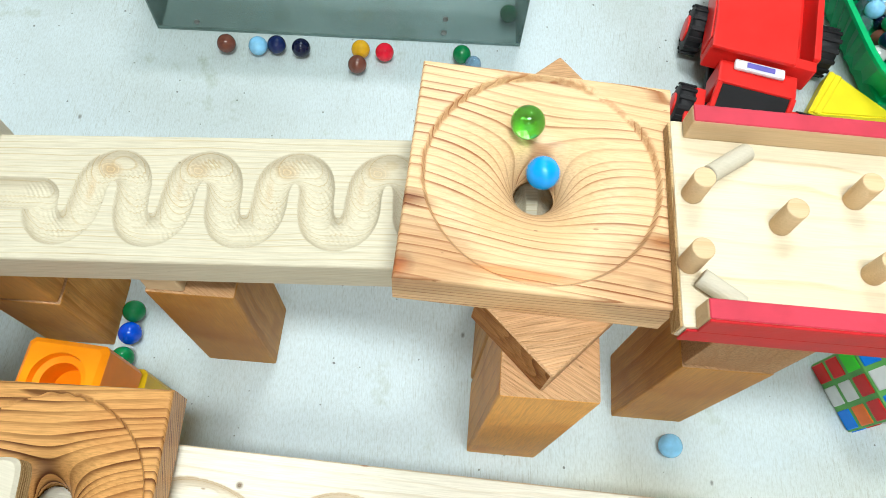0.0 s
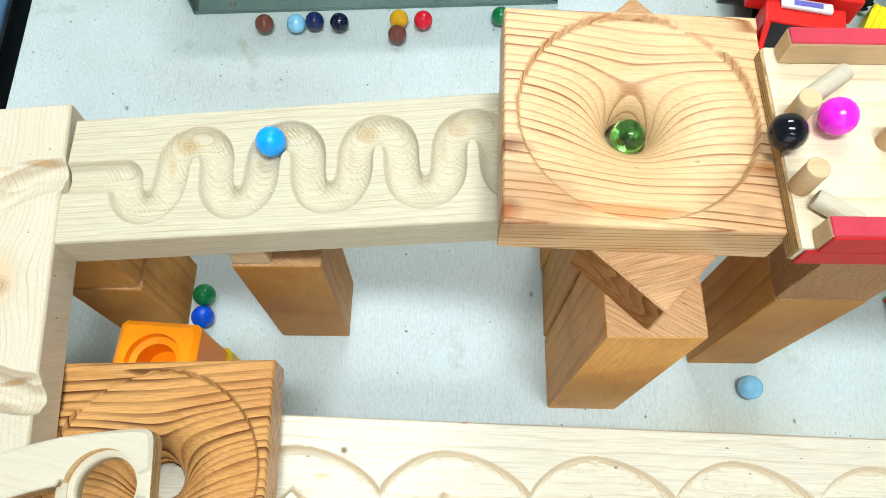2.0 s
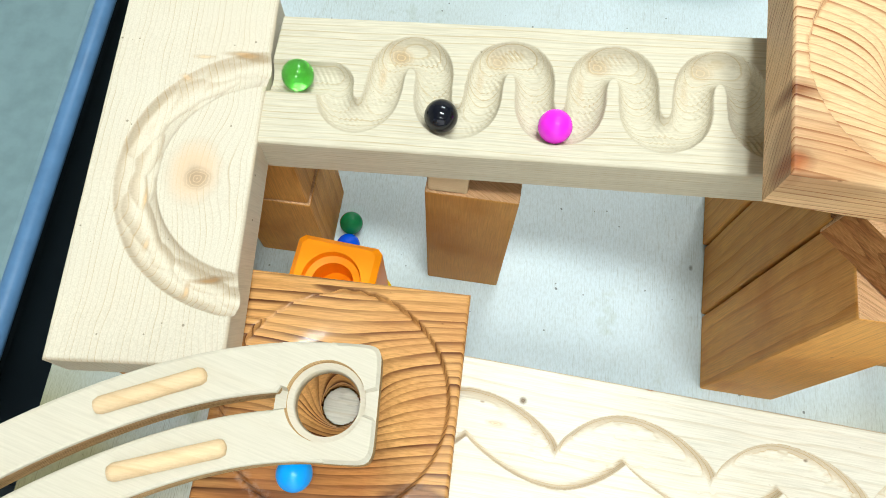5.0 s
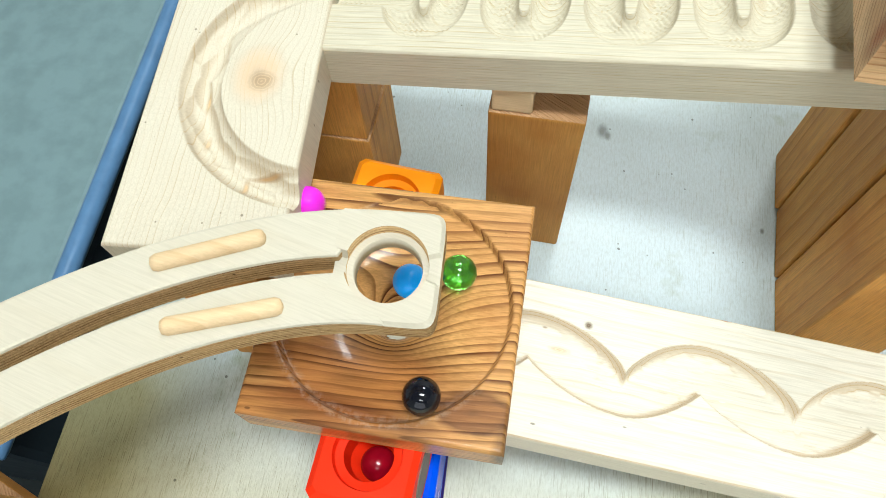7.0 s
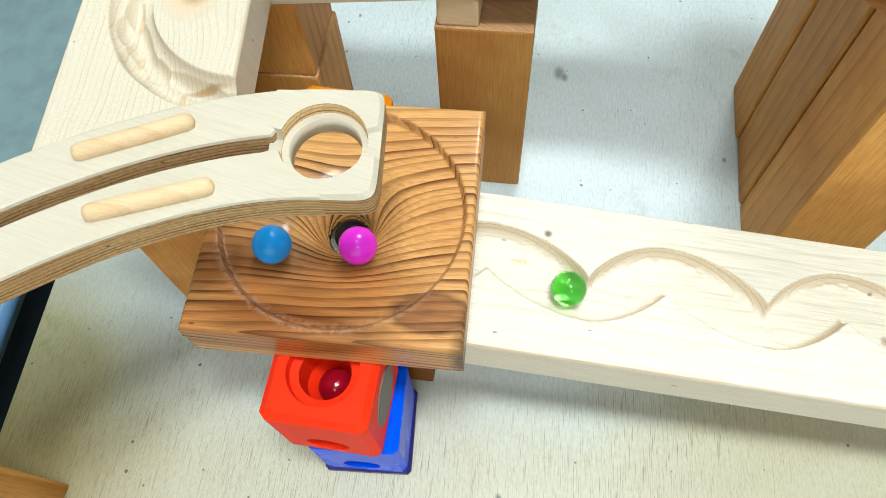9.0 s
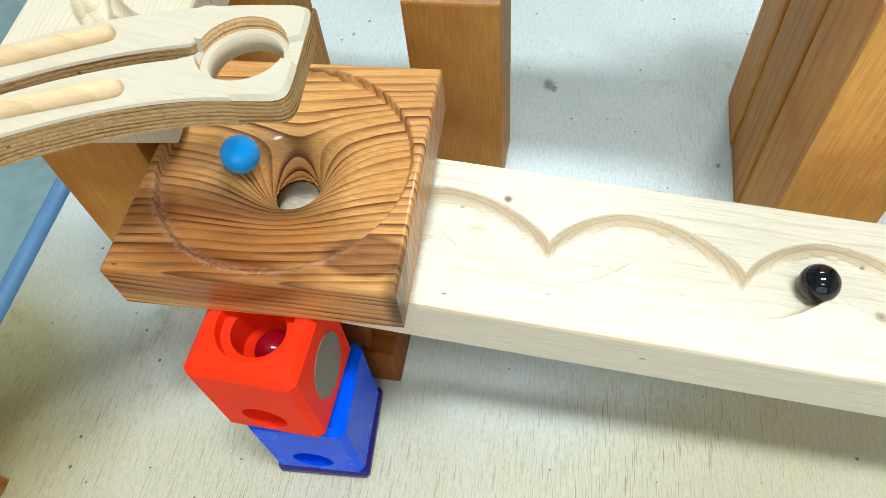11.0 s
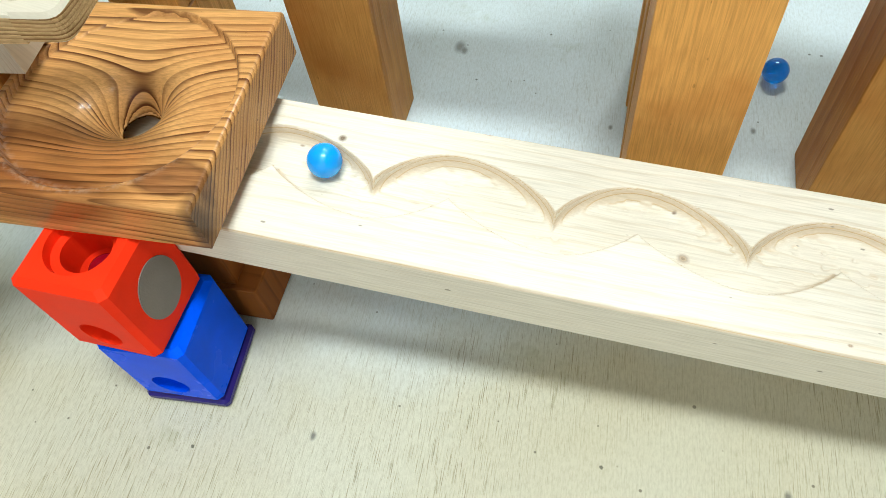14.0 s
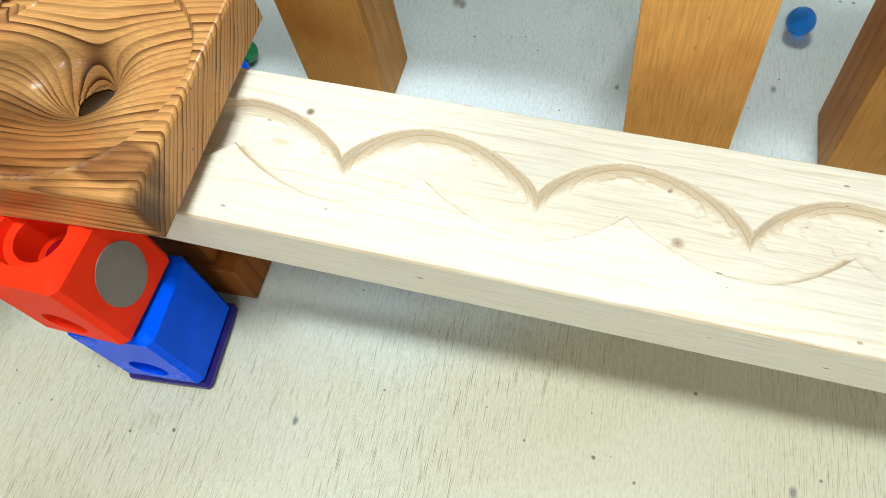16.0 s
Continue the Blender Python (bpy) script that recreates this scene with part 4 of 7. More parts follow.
def arm():
    a = thing("marble_rail", "pale curved plywood twin rail with a ring over the dark funnel", "rail", pose(0, 0, ARM_Z))
    cx, cy = -0.1492, -0.0025
    thick = 0.0105
    n = 40

    def strip(off0, off1, t0, t1):
        """A curved plywood strip between two offsets from the middle line."""
        bm = bmesh.new()
        rows = []
        for i in range(n + 1):
            t = t0 + (t1 - t0) * i / n
            x, y = arm_line(t)
            x2, y2 = arm_line(t + 1e-3)
            d = Vector((x2 - x, y2 - y)).normalized()
            nn = Vector((d.y, -d.x))
            # near the ring the inner edge keeps clear of the hole
            reach = math.hypot(x - cx, y - cy)
            clear = math.sqrt(max(0.0, 0.0138 ** 2 - reach ** 2))
            o0, o1 = (max(off0, clear), off1) if off0 > 0 else (off0, min(off1, -clear))
            p, q = Vector((x, y)) + nn * o0, Vector((x, y)) + nn * o1
            rows.append([bm.verts.new((p.x, p.y, -0.00008)), bm.verts.new((q.x, q.y, -0.00008)), bm.verts.new((q.x, q.y, -thick)), bm.verts.new((p.x, p.y, -thick))])
        for r0, r1 in zip(rows, rows[1:]):
            for k in range(4):
                f = bm.faces.new((r0[k], r0[(k + 1) % 4], r1[(k + 1) % 4], r1[k]))
                f.material_index = 0 if k in (0, 2) else 1
        bm.faces.new(rows[0][::-1]).material_index = 1
        bm.faces.new(rows[-1]).material_index = 1
        bmesh.ops.recalc_face_normals(bm, faces=bm.faces[:])
        long = [e for e in bm.edges if e.is_manifold and e.link_faces[0].material_index != e.link_faces[1].material_index and e.verts[0].co.z > -0.001
                and e.verts[1].co.z > -0.001]
        bmesh.ops.bevel(bm, geom=long, offset=0.0012, segments=2, affect="EDGES", profile=0.5, clamp_overlap=True)
        return bm

    part("rail", strip(0.0026, 0.0187, -0.014, 1.0), [PLY, PLY_EDGE], a)
    part("rail", strip(-0.0187, -0.0026, -0.014, 1.0), [PLY, PLY_EDGE], a)
    # ring end: a rounded square plate with a stepped hole, in polar strips
    bm = bmesh.new()
    hw, hh = 0.0165, 0.0188
    seg = 96

    def square(k, grow=0.0):
        ang = 2 * math.pi * k / seg
        c, s = math.cos(ang), math.sin(ang)
        grow = 0.0 if c < -0.5 else grow
        a_, b_ = hw + grow, (hh if c > 0 else hh - 0.0012) + grow
        p = 9.0 if c > 0 else 60.0
        rad = (abs(c / a_) ** p + abs(s / b_) ** p) ** (-1 / p)
        return rad * c, rad * s

    def ring(rad, z):
        return [bm.verts.new((rad * math.cos(2 * math.pi * k / seg), rad * math.sin(2 * math.pi * k / seg), z)) for k in range(seg)]

    loops = [[bm.verts.new((*square(k, -0.0010), -thick)) for k in range(seg)], [bm.verts.new((*square(k), -thick + 0.001)) for k in range(seg)],
             [bm.verts.new((*square(k), -0.0014)) for k in range(seg)], [bm.verts.new((*square(k, -0.0012), 0.0)) for k in range(seg)],
             ring(0.0128, 0.0), ring(0.0126, -0.0042), ring(0.0107, -0.0044), ring(0.0104, -thick)]
    # the channel runs through the plate: cut down to the ledge on the rail side, shallower on the far side
    for k in range(seg):
        c, off = math.cos(2 * math.pi * k / seg), abs(math.sin(2 * math.pi * k / seg)) * 0.0128
        sink = 0.0041 if c < 0 and off < 0.0027 else 0.0014 if c > 0 and off < 0.0040 else 0.0
        for lp in loops[3:5]:
            lp[k].co.z -= sink
        if sink > 0.0014:
            loops[2][k].co.z = -0.0043
    for i, (a0, a1) in enumerate(zip(loops, loops[1:] + loops[:1])):
        for k in range(seg):
            f = bm.faces.new((a0[k], a0[(k + 1) % seg], a1[(k + 1) % seg], a1[k]))
            f.material_index = 1 if i in (1, 4) else 0
            f.smooth = i in (4, 6)
    bmesh.ops.recalc_face_normals(bm, faces=bm.faces[:])
    moved(bm, pose(cx, cy, 0, 0, 0, 7))
    part("ring_plate", bm, [PLY, PLY_EDGE], a, "plywood plate with a stepped round hole")
    # dowels let into the rails
    for side in (-1, 1):
        ends = ((0.205, 0.0112), (0.385, 0.0112)) if side > 0 else ((0.182, 0.0122), (0.388, 0.0098))
        pts = []
        for t, aside in ends:
            x, y = arm_line(t)
            x2, y2 = arm_line(t + 1e-3)
            d = Vector((x2 - x, y2 - y)).normalized()
            nn = Vector((d.y, -d.x))
            pts.append(Vector((x, y)) + nn * aside * side)
        mid, span = (pts[0] + pts[1]) / 2, (pts[1] - pts[0])
        bm = tube_bm(0.0029, -span.length / 2, span.length / 2, 20, 0.0022)
        moved(bm, pose(0, 0, 0, 0, 90, 0))
        moved(bm, pose(mid.x, mid.y, 0.0004, 0, 0, math.degrees(math.atan2(span.y, span.x))))
        part("dowel", bm, DOWEL, a, "round dowel let into the rail", True)
    leg = box_bm(-0.318, -0.290, -0.130, -0.095, -ARM_Z + 0.0, -thick, 0.001)
    part("support", leg, POST, a, "brown wooden support under the rail")


arm()


# ---- plastic marble blocks ----
def chamfered(sx, sy, sz, ch):
    return box_bm(-sx / 2, sx / 2, -sy / 2, sy / 2, 0, sz, ch, 1)


def holed_block(sx, sy, sz, ch, top_r, side_r, side_z):
    """A block with chamfered arrises, a stepped well in its top and a round port in its south side."""
    bm = bmesh.new()
    seg = 48

    def sq(k, ax, ay):
        ang = 2 * math.pi * (k + 0.5) / seg
        c, s = math.cos(ang), math.sin(ang)
        m = 1 / max(abs(c), abs(s))
        return c * m * ax, s * m * ay

    def rect(z, inset):
        return [bm.verts.new((*sq(k, sx / 2 - inset, sy / 2 - inset), z)) for k in range(seg)]

    def circ(r, z):
        return [bm.verts.new((r * math.cos(2 * math.pi * (k + 0.5) / seg), r * math.sin(2 * math.pi * (k + 0.5) / seg), z)) for k in range(seg)]

    loops = [rect(0, ch), rect(ch, 0), rect(sz - ch, 0), rect(sz, ch), circ(top_r, sz), circ(top_r - 0.0006, sz - 0.004), circ(top_r * 0.72, sz - 0.0045),
             circ(top_r * 0.66, sz - 0.017), circ(top_r * 0.2, sz - 0.024)]
    for a0, a1 in zip(loops, loops[1:]):
        for k in range(seg):
            bm.faces.new((a0[k], a0[(k + 1) % seg], a1[(k + 1) % seg], a1[k]))
    bm.faces.new(loops[-1])
    bm.faces.new(loops[0][::-1])
    bmesh.ops.recalc_face_normals(bm, faces=bm.faces[:])
    return bm


def port_block(name, label, at, turn, z, h, mat, well, sticker=False, size=0.0394):
    b = thing(name, label, "toy block", pose(*at, z, 0, 0, turn), "marble run toy blocks")
    body = part("body", holed_block(size, size, h, 0.0026, 0.0135, 0, 0), mat, b)
    if well:
        cut = link_mesh("cutter", moved(tube_bm(0.0084, -0.012, 0.012, 40), pose(0, -size / 2, h * 0.30, 90, 0, 0)), None)
        cut.parent = b
        mod = body.modifiers.new("port", "BOOLEAN")
        mod.operation, mod.object, mod.solver = "DIFFERENCE", cut, "EXACT"
        bpy.context.view_layer.update()
        done = bpy.data.meshes.new_from_object(body.evaluated_get(bpy.context.evaluated_depsgraph_get()))
        body.modifiers.clear()
        body.data = done
        bpy.data.objects.remove(cut)
    if sticker:
        st = tube_bm(0.0116, 0, 0.0005, 40)
        part("sticker", moved(st, pose(size / 2 - 0.0001, 0.0005, h * 0.48, 0, 90, 0) @ Matrix.Diagonal((1.28, 1.0, 1.0, 1))), GREY_STICKER, b, "grey-brown oval disc")
    return b


MARBLE_MESHES = {}


def marble(mat, name, label, at, r=0.0071, group="loose marbles"):
    key = (mat.name, round(r, 5))
    if key not in MARBLE_MESHES:
        bm = bmesh.new()
        bmesh.ops.create_icosphere(bm, subdivisions=4, radius=r)
        me = bpy.data.meshes.new("marble")
        bm.to_mesh(me)
        bm.free()
        for p in me.polygons:
            p.use_smooth = True
        me.materials.append(mat)
        MARBLE_MESHES[key] = me
    ob = new(name, MARBLE_MESHES[key])
    ob.location = (at[0], at[1], at[2] if len(at) > 2 else r)
    return tagged(ob, label, "marble", group)


M_WELL = solid_marble("marble_well_red", (0.30, 0.003, 0.015))


def toy_blocks():
    port_block("red_toy_block", "orange-red plastic marble block with wells, stacked on a blue one", (-0.1536, -0.0475), 0.5, 0.0575, 0.0500, RED_PLASTIC, True, True)
    marble(M_WELL, "marble", "dark red glass marble resting in the red block's well", (-0.1513, -0.0482, 0.0895), 0.0071)
    port_block("blue_toy_block", "bright blue plastic marble block on a navy base", (-0.1494, -0.0460), 5, 0.0060, 0.0510, BLUE_PLASTIC, True)
    base = link_mesh("base_plate", chamfered(0.0412, 0.0412, 0.0058, 0.0016), NAVY_PLASTIC)
    base.matrix_basis = pose(-0.1493, -0.0456, 0.0, 0, 0, 6)
    tagged(base, "navy blue plastic base plate under a toy block", "base plate")
    port_block("orange_toy_block", "orange plastic marble block with a round well, stacked on yellow", (-0.1735, 0.0590), -1, 0.0570, 0.0500, ORANGE_PLASTIC, False)
    port_block("yellow_toy_block", "yellow plastic marble block standing on the table", (-0.1720, 0.0600), 1, 0.0, 0.0565, YELLOW_PLASTIC, False)


toy_blocks()


# ---- the peg board ----
def peg_board():
    m = pose(0.0850, 0.0835, 0.2170, 0, 0, 2.0)
    b = thing("peg_board", "pale pine board with wooden pegs and red painted side rails", "board", m)
    part("plate", box_bm(0.0, 0.300, 0.0, 0.0850, -0.0105, 0.0, 0.0012, 2, 0.0002), PEG_PLATE, b)
    part("sawn_edge", box_bm(-0.0007, 0.0004, 0.0006, 0.0844, -0.0103, -0.0006, 0.0003, 1), PLY_EDGE, b, "dark rough sawn board end")
    part("painted_edge", box_bm(0.0012, 0.300, -0.0012, -0.0002, -0.0103, 0.0002, 0.0004, 1), RED_PAINT, b, "red painted board edge")
    for y0, y1, lab in ((-0.0004, 0.0072, "south"), (0.0770, 0.0848, "north")):
        rail = part("rail", box_bm(0.0045, 0.300, y0, y1, 0.0, 0.0118, 0.0010, 2), DOWEL, b, "wooden rail painted red on top and outside")
        part("paint", box_bm(0.0048, 0.300, y0 + 0.0002, y1 - 0.0002, 0.0114, 0.0123, 0.0004, 1), PINK_PAINT, rail)
        if lab == "south":
            part("paint", box_bm(0.0048, 0.300, y0 - 0.0009, y0 + 0.0002, 0.0003, 0.0119, 0.0003, 1), RED_PAINT, rail)
    for x, y in ((0.0065, 0.0525), (0.0035, 0.0240), (0.0385, 0.0425), (0.0680, 0.0560), (0.0700, 0.0260), (0.1020, 0.0420), (0.1320, 0.0580), (0.1330, 0.0250)):
        part("peg", moved(tube_bm(0.0041, 0, 0.0142, 24, 0.0005), pose(x, y, 0, random.uniform(-2, 2), random.uniform(-3, 1), 0)), DOWEL, b, "", True)
    for x0, y0, x1, y1 in ((0.0125, 0.0600, 0.0280, 0.0715), (0.0060, 0.0180, 0.0200, 0.0085)):
        d = Vector((x1 - x0, y1 - y0))
        bm = tube_bm(0.0036, 0, d.length, 20, 0.0006)
        moved(bm, pose((x0), (y0), 0.0034, 0, 90, math.degrees(math.atan2(d.y, d.x))))
        part("dowel", bm, PLY, b, "pale dowel laid flat as a deflector")
    return b


peg_board()


# ---- toys and marbles on the table ----
M_BROWN = solid_marble("marble_brown", (0.17, 0.055, 0.035))
M_SKY = solid_marble("marble_sky", (0.26, 0.62, 0.92))
M_NAVY = solid_marble("marble_navy", (0.008, 0.02, 0.10))
M_INK = solid_marble("marble_ink", (0.004, 0.007, 0.035))
M_YELLOW = solid_marble("marble_yellow", (0.80, 0.42, 0.01))
M_RED = solid_marble("marble_red", (0.80, 0.01, 0.035))
M_GREEN = solid_marble("marble_green", (0.003, 0.22, 0.065))
M_BLUE = solid_marble("marble_blue", (0.0, 0.07, 0.62))
M_RUN_BLUE = solid_marble("marble_run_blue", (0.0, 0.35, 0.96), 0.1)
M_RUN_PINK = solid_marble("marble_run_magenta", (0.88, 0.02, 0.75), 0.08)
M_RUN_BLACK = solid_marble("marble_run_black", (0.004, 0.005, 0.010))
M_RUN_GREEN = glass_marble("marble_run_green_glass", (0.30, 0.98, 0.22), 0.97)
M_CLEAR = glass_marble("marble_clear_blue_core", (0.55, 0.78, 0.98), 0.9)
M_DEEP_GLASS = glass_marble("marble_blue_glass", (0.0, 0.28, 0.95), 0.8)
M_WHITE = solid_marble("marble_white", (0.72, 0.76, 0.74), 0.35)
M_ORANGE = solid_marble("marble_orange", (0.85, 0.18, 0.02))


def loose_marbles():
    rows = ((M_BROWN, "brown", -0.1830, 0.3430), (M_SKY, "pale blue", -0.1590, 0.3445), (M_NAVY, "navy blue", -0.1453, 0.3475), (M_INK, "blue-black", -0.1265, 0.3475),
            (M_YELLOW, "yellow", -0.0815, 0.3530), (M_BROWN, "brown", -0.0818, 0.3385), (M_RED, "red", -0.0630, 0.3530), (M_GREEN, "green", -0.0040, 0.3600))
    for mat, colour, x, y in rows:
        marble(mat, "marble", colour + " glass marble lying before the smoked panel", (x, y))
    marble(M_CLEAR, "marble", "clear glass marble with a blue core on the table", (0.0055, 0.3530), 0.0062)
    marble(M_GREEN, "marble", "green glass marble lying behind the smoked panel", (0.0290, 0.4060))
    for mat, colour, x, y in ((M_GREEN, "green", -0.1905, 0.1255), (M_BLUE, "blue", -0.1890, 0.1110), (M_GREEN, "green", -0.1890, 0.0950)):
        marble(mat, "marble", colour + " marble on the table in a row of three", (x, y))
    marble(M_SKY, "marble", "pale blue marble alone on the table", (0.1530, 0.0825), 0.0073)
    marble(M_DEEP_GLASS, "marble", "deep blue see-through glass marble between two posts", (0.1045, 0.1905), 0.0073)


def panel():
    p = thing("smoked_panel", "smoked see-through acrylic panel standing upright on the table", "panel", pose(-0.2410, 0.3545, 0.0, 0, 0, 5.2))
    part("sheet", box_bm(0, 0.2830, 0.0, 0.0035, 0.0, 0.085, 0.0004, 1), ACRYLIC, p)
    part("side_sheet", box_bm(-0.0005, 0.0030, 0.0036, 0.1500, 0.0, 0.085, 0.0004, 1), ACRYLIC, p)
    part("side_sheet", box_bm(0.2800, 0.2835, 0.0036, 0.1500, 0.0, 0.085, 0.0004, 1), ACRYLIC, p)
    for x, z in ((0.033, 0.011), (0.222, 0.013), (0.2225, 0.028)):
        bm = tube_bm(0.0022, -0.0008, 0.0008, 16, 0.0004)
        part("screw", moved(bm, pose(x, -0.0008, z, 90, 0, 0)), SCREW, p, "small steel screw head", True)


def wheel(parent, x, y, z, r, w, side):
    bm = tube_bm(r, -w / 2, w / 2, 28, 0.003)
    tyre = part("wheel", moved(bm, pose(x, y, z, 0, 90, 0)), TRUCK_BLACK, parent, "black rubber tyre", True)
    for k in range(14):
        a = 2 * math.pi * k / 14
        lug = box_bm(x - w / 2, x + w / 2, -0.0016, 0.0016, 0, 0.0016, 0.0003, 1)
        moved(lug, pose(0, y + math.cos(a) * (r - 0.0006), z + math.sin(a) * (r - 0.0006), math.degrees(a) - 90, 0, 0))
        part("tread_lug", lug, TRUCK_BLACK, tyre)
    part("rim", moved(tube_bm(r * 0.55, -0.0012, 0.0012, 24, 0.0006), pose(x + side * (w / 2 + 0.0004), y, z, 0, 90, 0)), TRUCK_RED, tyre, "red wheel rim", True)


def truck():
    t = thing("toy_dump_truck", "red plastic toy dump truck with black rubber wheels", "toy truck", pose(0.2080, 0.3560, 0.0, 0, 0, -9))
    part("chassis", box_bm(-0.026, 0.030, -0.050, 0.085, 0.012, 0.020, 0.002), TRUCK_BLACK, t)
    # open dump body: floor and four walls
    bed = part("dump_body", box_bm(-0.036, 0.040, 0.004, 0.104, 0.028, 0.032, 0.001), TRUCK_RED, t)
    part("front_wall", box_bm(-0.036, 0.040, -0.004, 0.005, 0.030, 0.052, 0.0016), TRUCK_RED, bed)
    part("canopy", box_bm(-0.036, 0.024, -0.006, 0.080, 0.0522, 0.0560, 0.0014), TRUCK_RED, bed, "flat red cover over the load bed")
    part("side_wall", box_bm(-0.037, -0.032, 0.005, 0.104, 0.032, 0.052, 0.001), TRUCK_RED, bed)
    part("side_wall", box_bm(0.036, 0.041, 0.005, 0.104, 0.032, 0.055, 0.001), TRUCK_RED, bed)
    part("tailgate", box_bm(-0.036, 0.040, 0.100, 0.104, 0.032, 0.050, 0.001), TRUCK_RED, bed)
    cab = part("cab", box_bm(-0.026, 0.030, -0.027, -0.007, 0.018, 0.046, 0.002), TRUCK_RED, t)
    part("windscreen", moved(box_bm(-0.022, 0.026, -0.0105, 0.010, 0, 0.001, 0.0004, 1), pose(0, -0.0345, 0.0375, 42, 0, 0)), TRUCK_BLACK, cab, "dark sloping windscreen")
    part("pillar", moved(box_bm(-0.026, -0.022, -0.0125, 0.0110, -0.0005, 0.0025, 0.0006, 1), pose(0, -0.0345, 0.0375, 42, 0, 0)), TRUCK_RED, cab)
    part("pillar", moved(box_bm(0.026, 0.030, -0.0125, 0.0110, -0.0005, 0.0025, 0.0006, 1), pose(0, -0.0345, 0.0375, 42, 0, 0)), TRUCK_RED, cab)
    part("bonnet", box_bm(-0.026, 0.030, -0.066, -0.034, 0.018, 0.031, 0.002), TRUCK_RED, t)
    part("grille", box_bm(-0.022, 0.026, -0.0685, -0.0655, 0.016, 0.028, 0.001), TRUCK_BLACK, t)
    part("bumper", box_bm(-0.030, 0.034, -0.074, -0.068, 0.008, 0.015, 0.0015), TOY_YELLOW, t, "yellow front bumper")
    light = part("light_bar", box_bm(-0.0165, 0.0195, -0.0150, -0.0065, 0.0462, 0.0495, 0.0016), TRUCK_WHITE, cab, "white roof badge")
    part("badge_stripe", box_bm(-0.008, 0.012, -0.0130, -0.0085, 0.0496, 0.0500, 0.0002, 1), TRUCK_VIOLET, light, "violet sticker stripe")
    for x, s in ((-0.041, -1), (0.046, 1)):
        part("mudguard", box_bm(min(x, x - s * 0.014), max(x, x - s * 0.014), -0.062, -0.022, 0.024, 0.028, 0.0015), TRUCK_RED, t)
        wheel(t, x, -0.034, 0.0165, 0.0165, 0.012, s)
        wheel(t, x + (0.010 if s > 0 else 0.0), 0.040 + (0.010 if s > 0 else 0.0), 0.0180, 0.0180, 0.018 if s > 0 else 0.012, s)


def tray():
    m = pose(0.3060, 0.3400, 0.0, 0, 0, 14)
    t = thing("marble_tray", "green ribbed plastic tray full of marbles", "tray", m)
    sx, sy, h = 0.150, 0.190, 0.046
    seg = 80
    bm = bmesh.new()

    def loop(z, grow, ribs=0.0):
        out = []
        for k in range(seg):
            ang = 2 * math.pi * (k + 0.5) / seg
            c, s = math.cos(ang), math.sin(ang)
            p = 6.0
            rad = (abs(c / (sx / 2 + grow)) ** p + abs(s / (sy / 2 + grow)) ** p) ** (-1 / p)
            rad += ribs if k % 2 else 0
            out.append(bm.verts.new((sx / 2 + rad * c, sy / 2 + rad * s, z)))
        return out

    loops = [loop(0, -0.016), loop(0.002, -0.014, 0.0028), loop(h - 0.004, 0.000, 0.0028), loop(h - 0.003, 0.004), loop(h, 0.004), loop(h, -0.0005), loop(0.004, -0.016)]
    for a0, a1 in zip(loops, loops[1:]):
        for k in range(seg):
            bm.faces.new((a0[k], a0[(k + 1) % seg], a1[(k + 1) % seg], a1[k]))
    bm.faces.new(loops[0][::-1])
    bm.faces.new(loops[-1])
    bmesh.ops.recalc_face_normals(bm, faces=bm.faces[:])
    part("tub", bm, GREEN_TRAY, t)
    mats = ((M_GREEN, "green"), (M_WHITE, "white"), (M_INK, "black"), (M_BROWN, "brown"), (M_ORANGE, "orange"), (M_SKY, "pale blue"), (M_CLEAR, "clear glass"), (M_WHITE, "white"), (M_ORANGE, "orange"), (M_CLEAR, "clear glass"), (M_INK, "black"))
    rng = random.Random(5)
    r = 0.0071
    for layer in range(2):
        for i in range(8):
            for j in range(10):
                x, y = 0.020 + i * 0.0155 + 0.0077 * (j % 2) + 0.004 * layer, 0.020 + j * 0.0152 + 0.004 * layer
                if x > sx - 0.017 or y > sy - 0.017:
                    continue
                w = m @ Vector((x + rng.uniform(-0.0004, 0.0004), y + rng.uniform(-0.0004, 0.0004), 0.0245 + layer * 0.0108 + rng.uniform(0, 0.0012)))
                mat, colour = mats[rng.randrange(len(mats))]
                if layer == 0 and 1 < i < 6 and 1 < j < 8:
                    continue
                marble(mat, "marble", colour + " marble heaped in the green tray", w, r, "marbles in the tray")
    # the tray's false floor that carries the heap
    fl = box_bm(0.010, sx - 0.010, 0.010, sy - 0.010, 0.0045, 0.0172, 0.002)
    part("liner", fl, GREEN_TRAY, t)


def yellow_wedge():
    bm = bmesh.new()
    low = [bm.verts.new(p) for p in ((0, 0, 0), (0.070, 0.004, 0), (0.0220, 0.0430, 0))]
    top = [bm.verts.new(p) for p in ((0, 0, 0.018), (0.070, 0.004, 0.018), (0.0220, 0.0430, 0.018))]
    bm.faces.new(low[::-1])
    bm.faces.new(top)
    for k in range(3):
        bm.faces.new((low[k], low[(k + 1) % 3], top[(k + 1) % 3], top[k]))
    bmesh.ops.bevel(bm, geom=bm.edges[:], offset=0.0012, segments=2, affect="EDGES")
    w = thing("yellow_wedge", "bright yellow plastic wedge toy lying beside the tray", "toy", pose(0.2575, 0.3370, 0.0))
    part("body", bm, TOY_YELLOW, w)
    part("ridge", moved(box_bm(0.001, 0.044, -0.0055, -0.0004, 0.018, 0.0195, 0.0006, 1), pose(0.003, 0.0, 0, 0, 0, 61)), TOY_YELLOW, w)


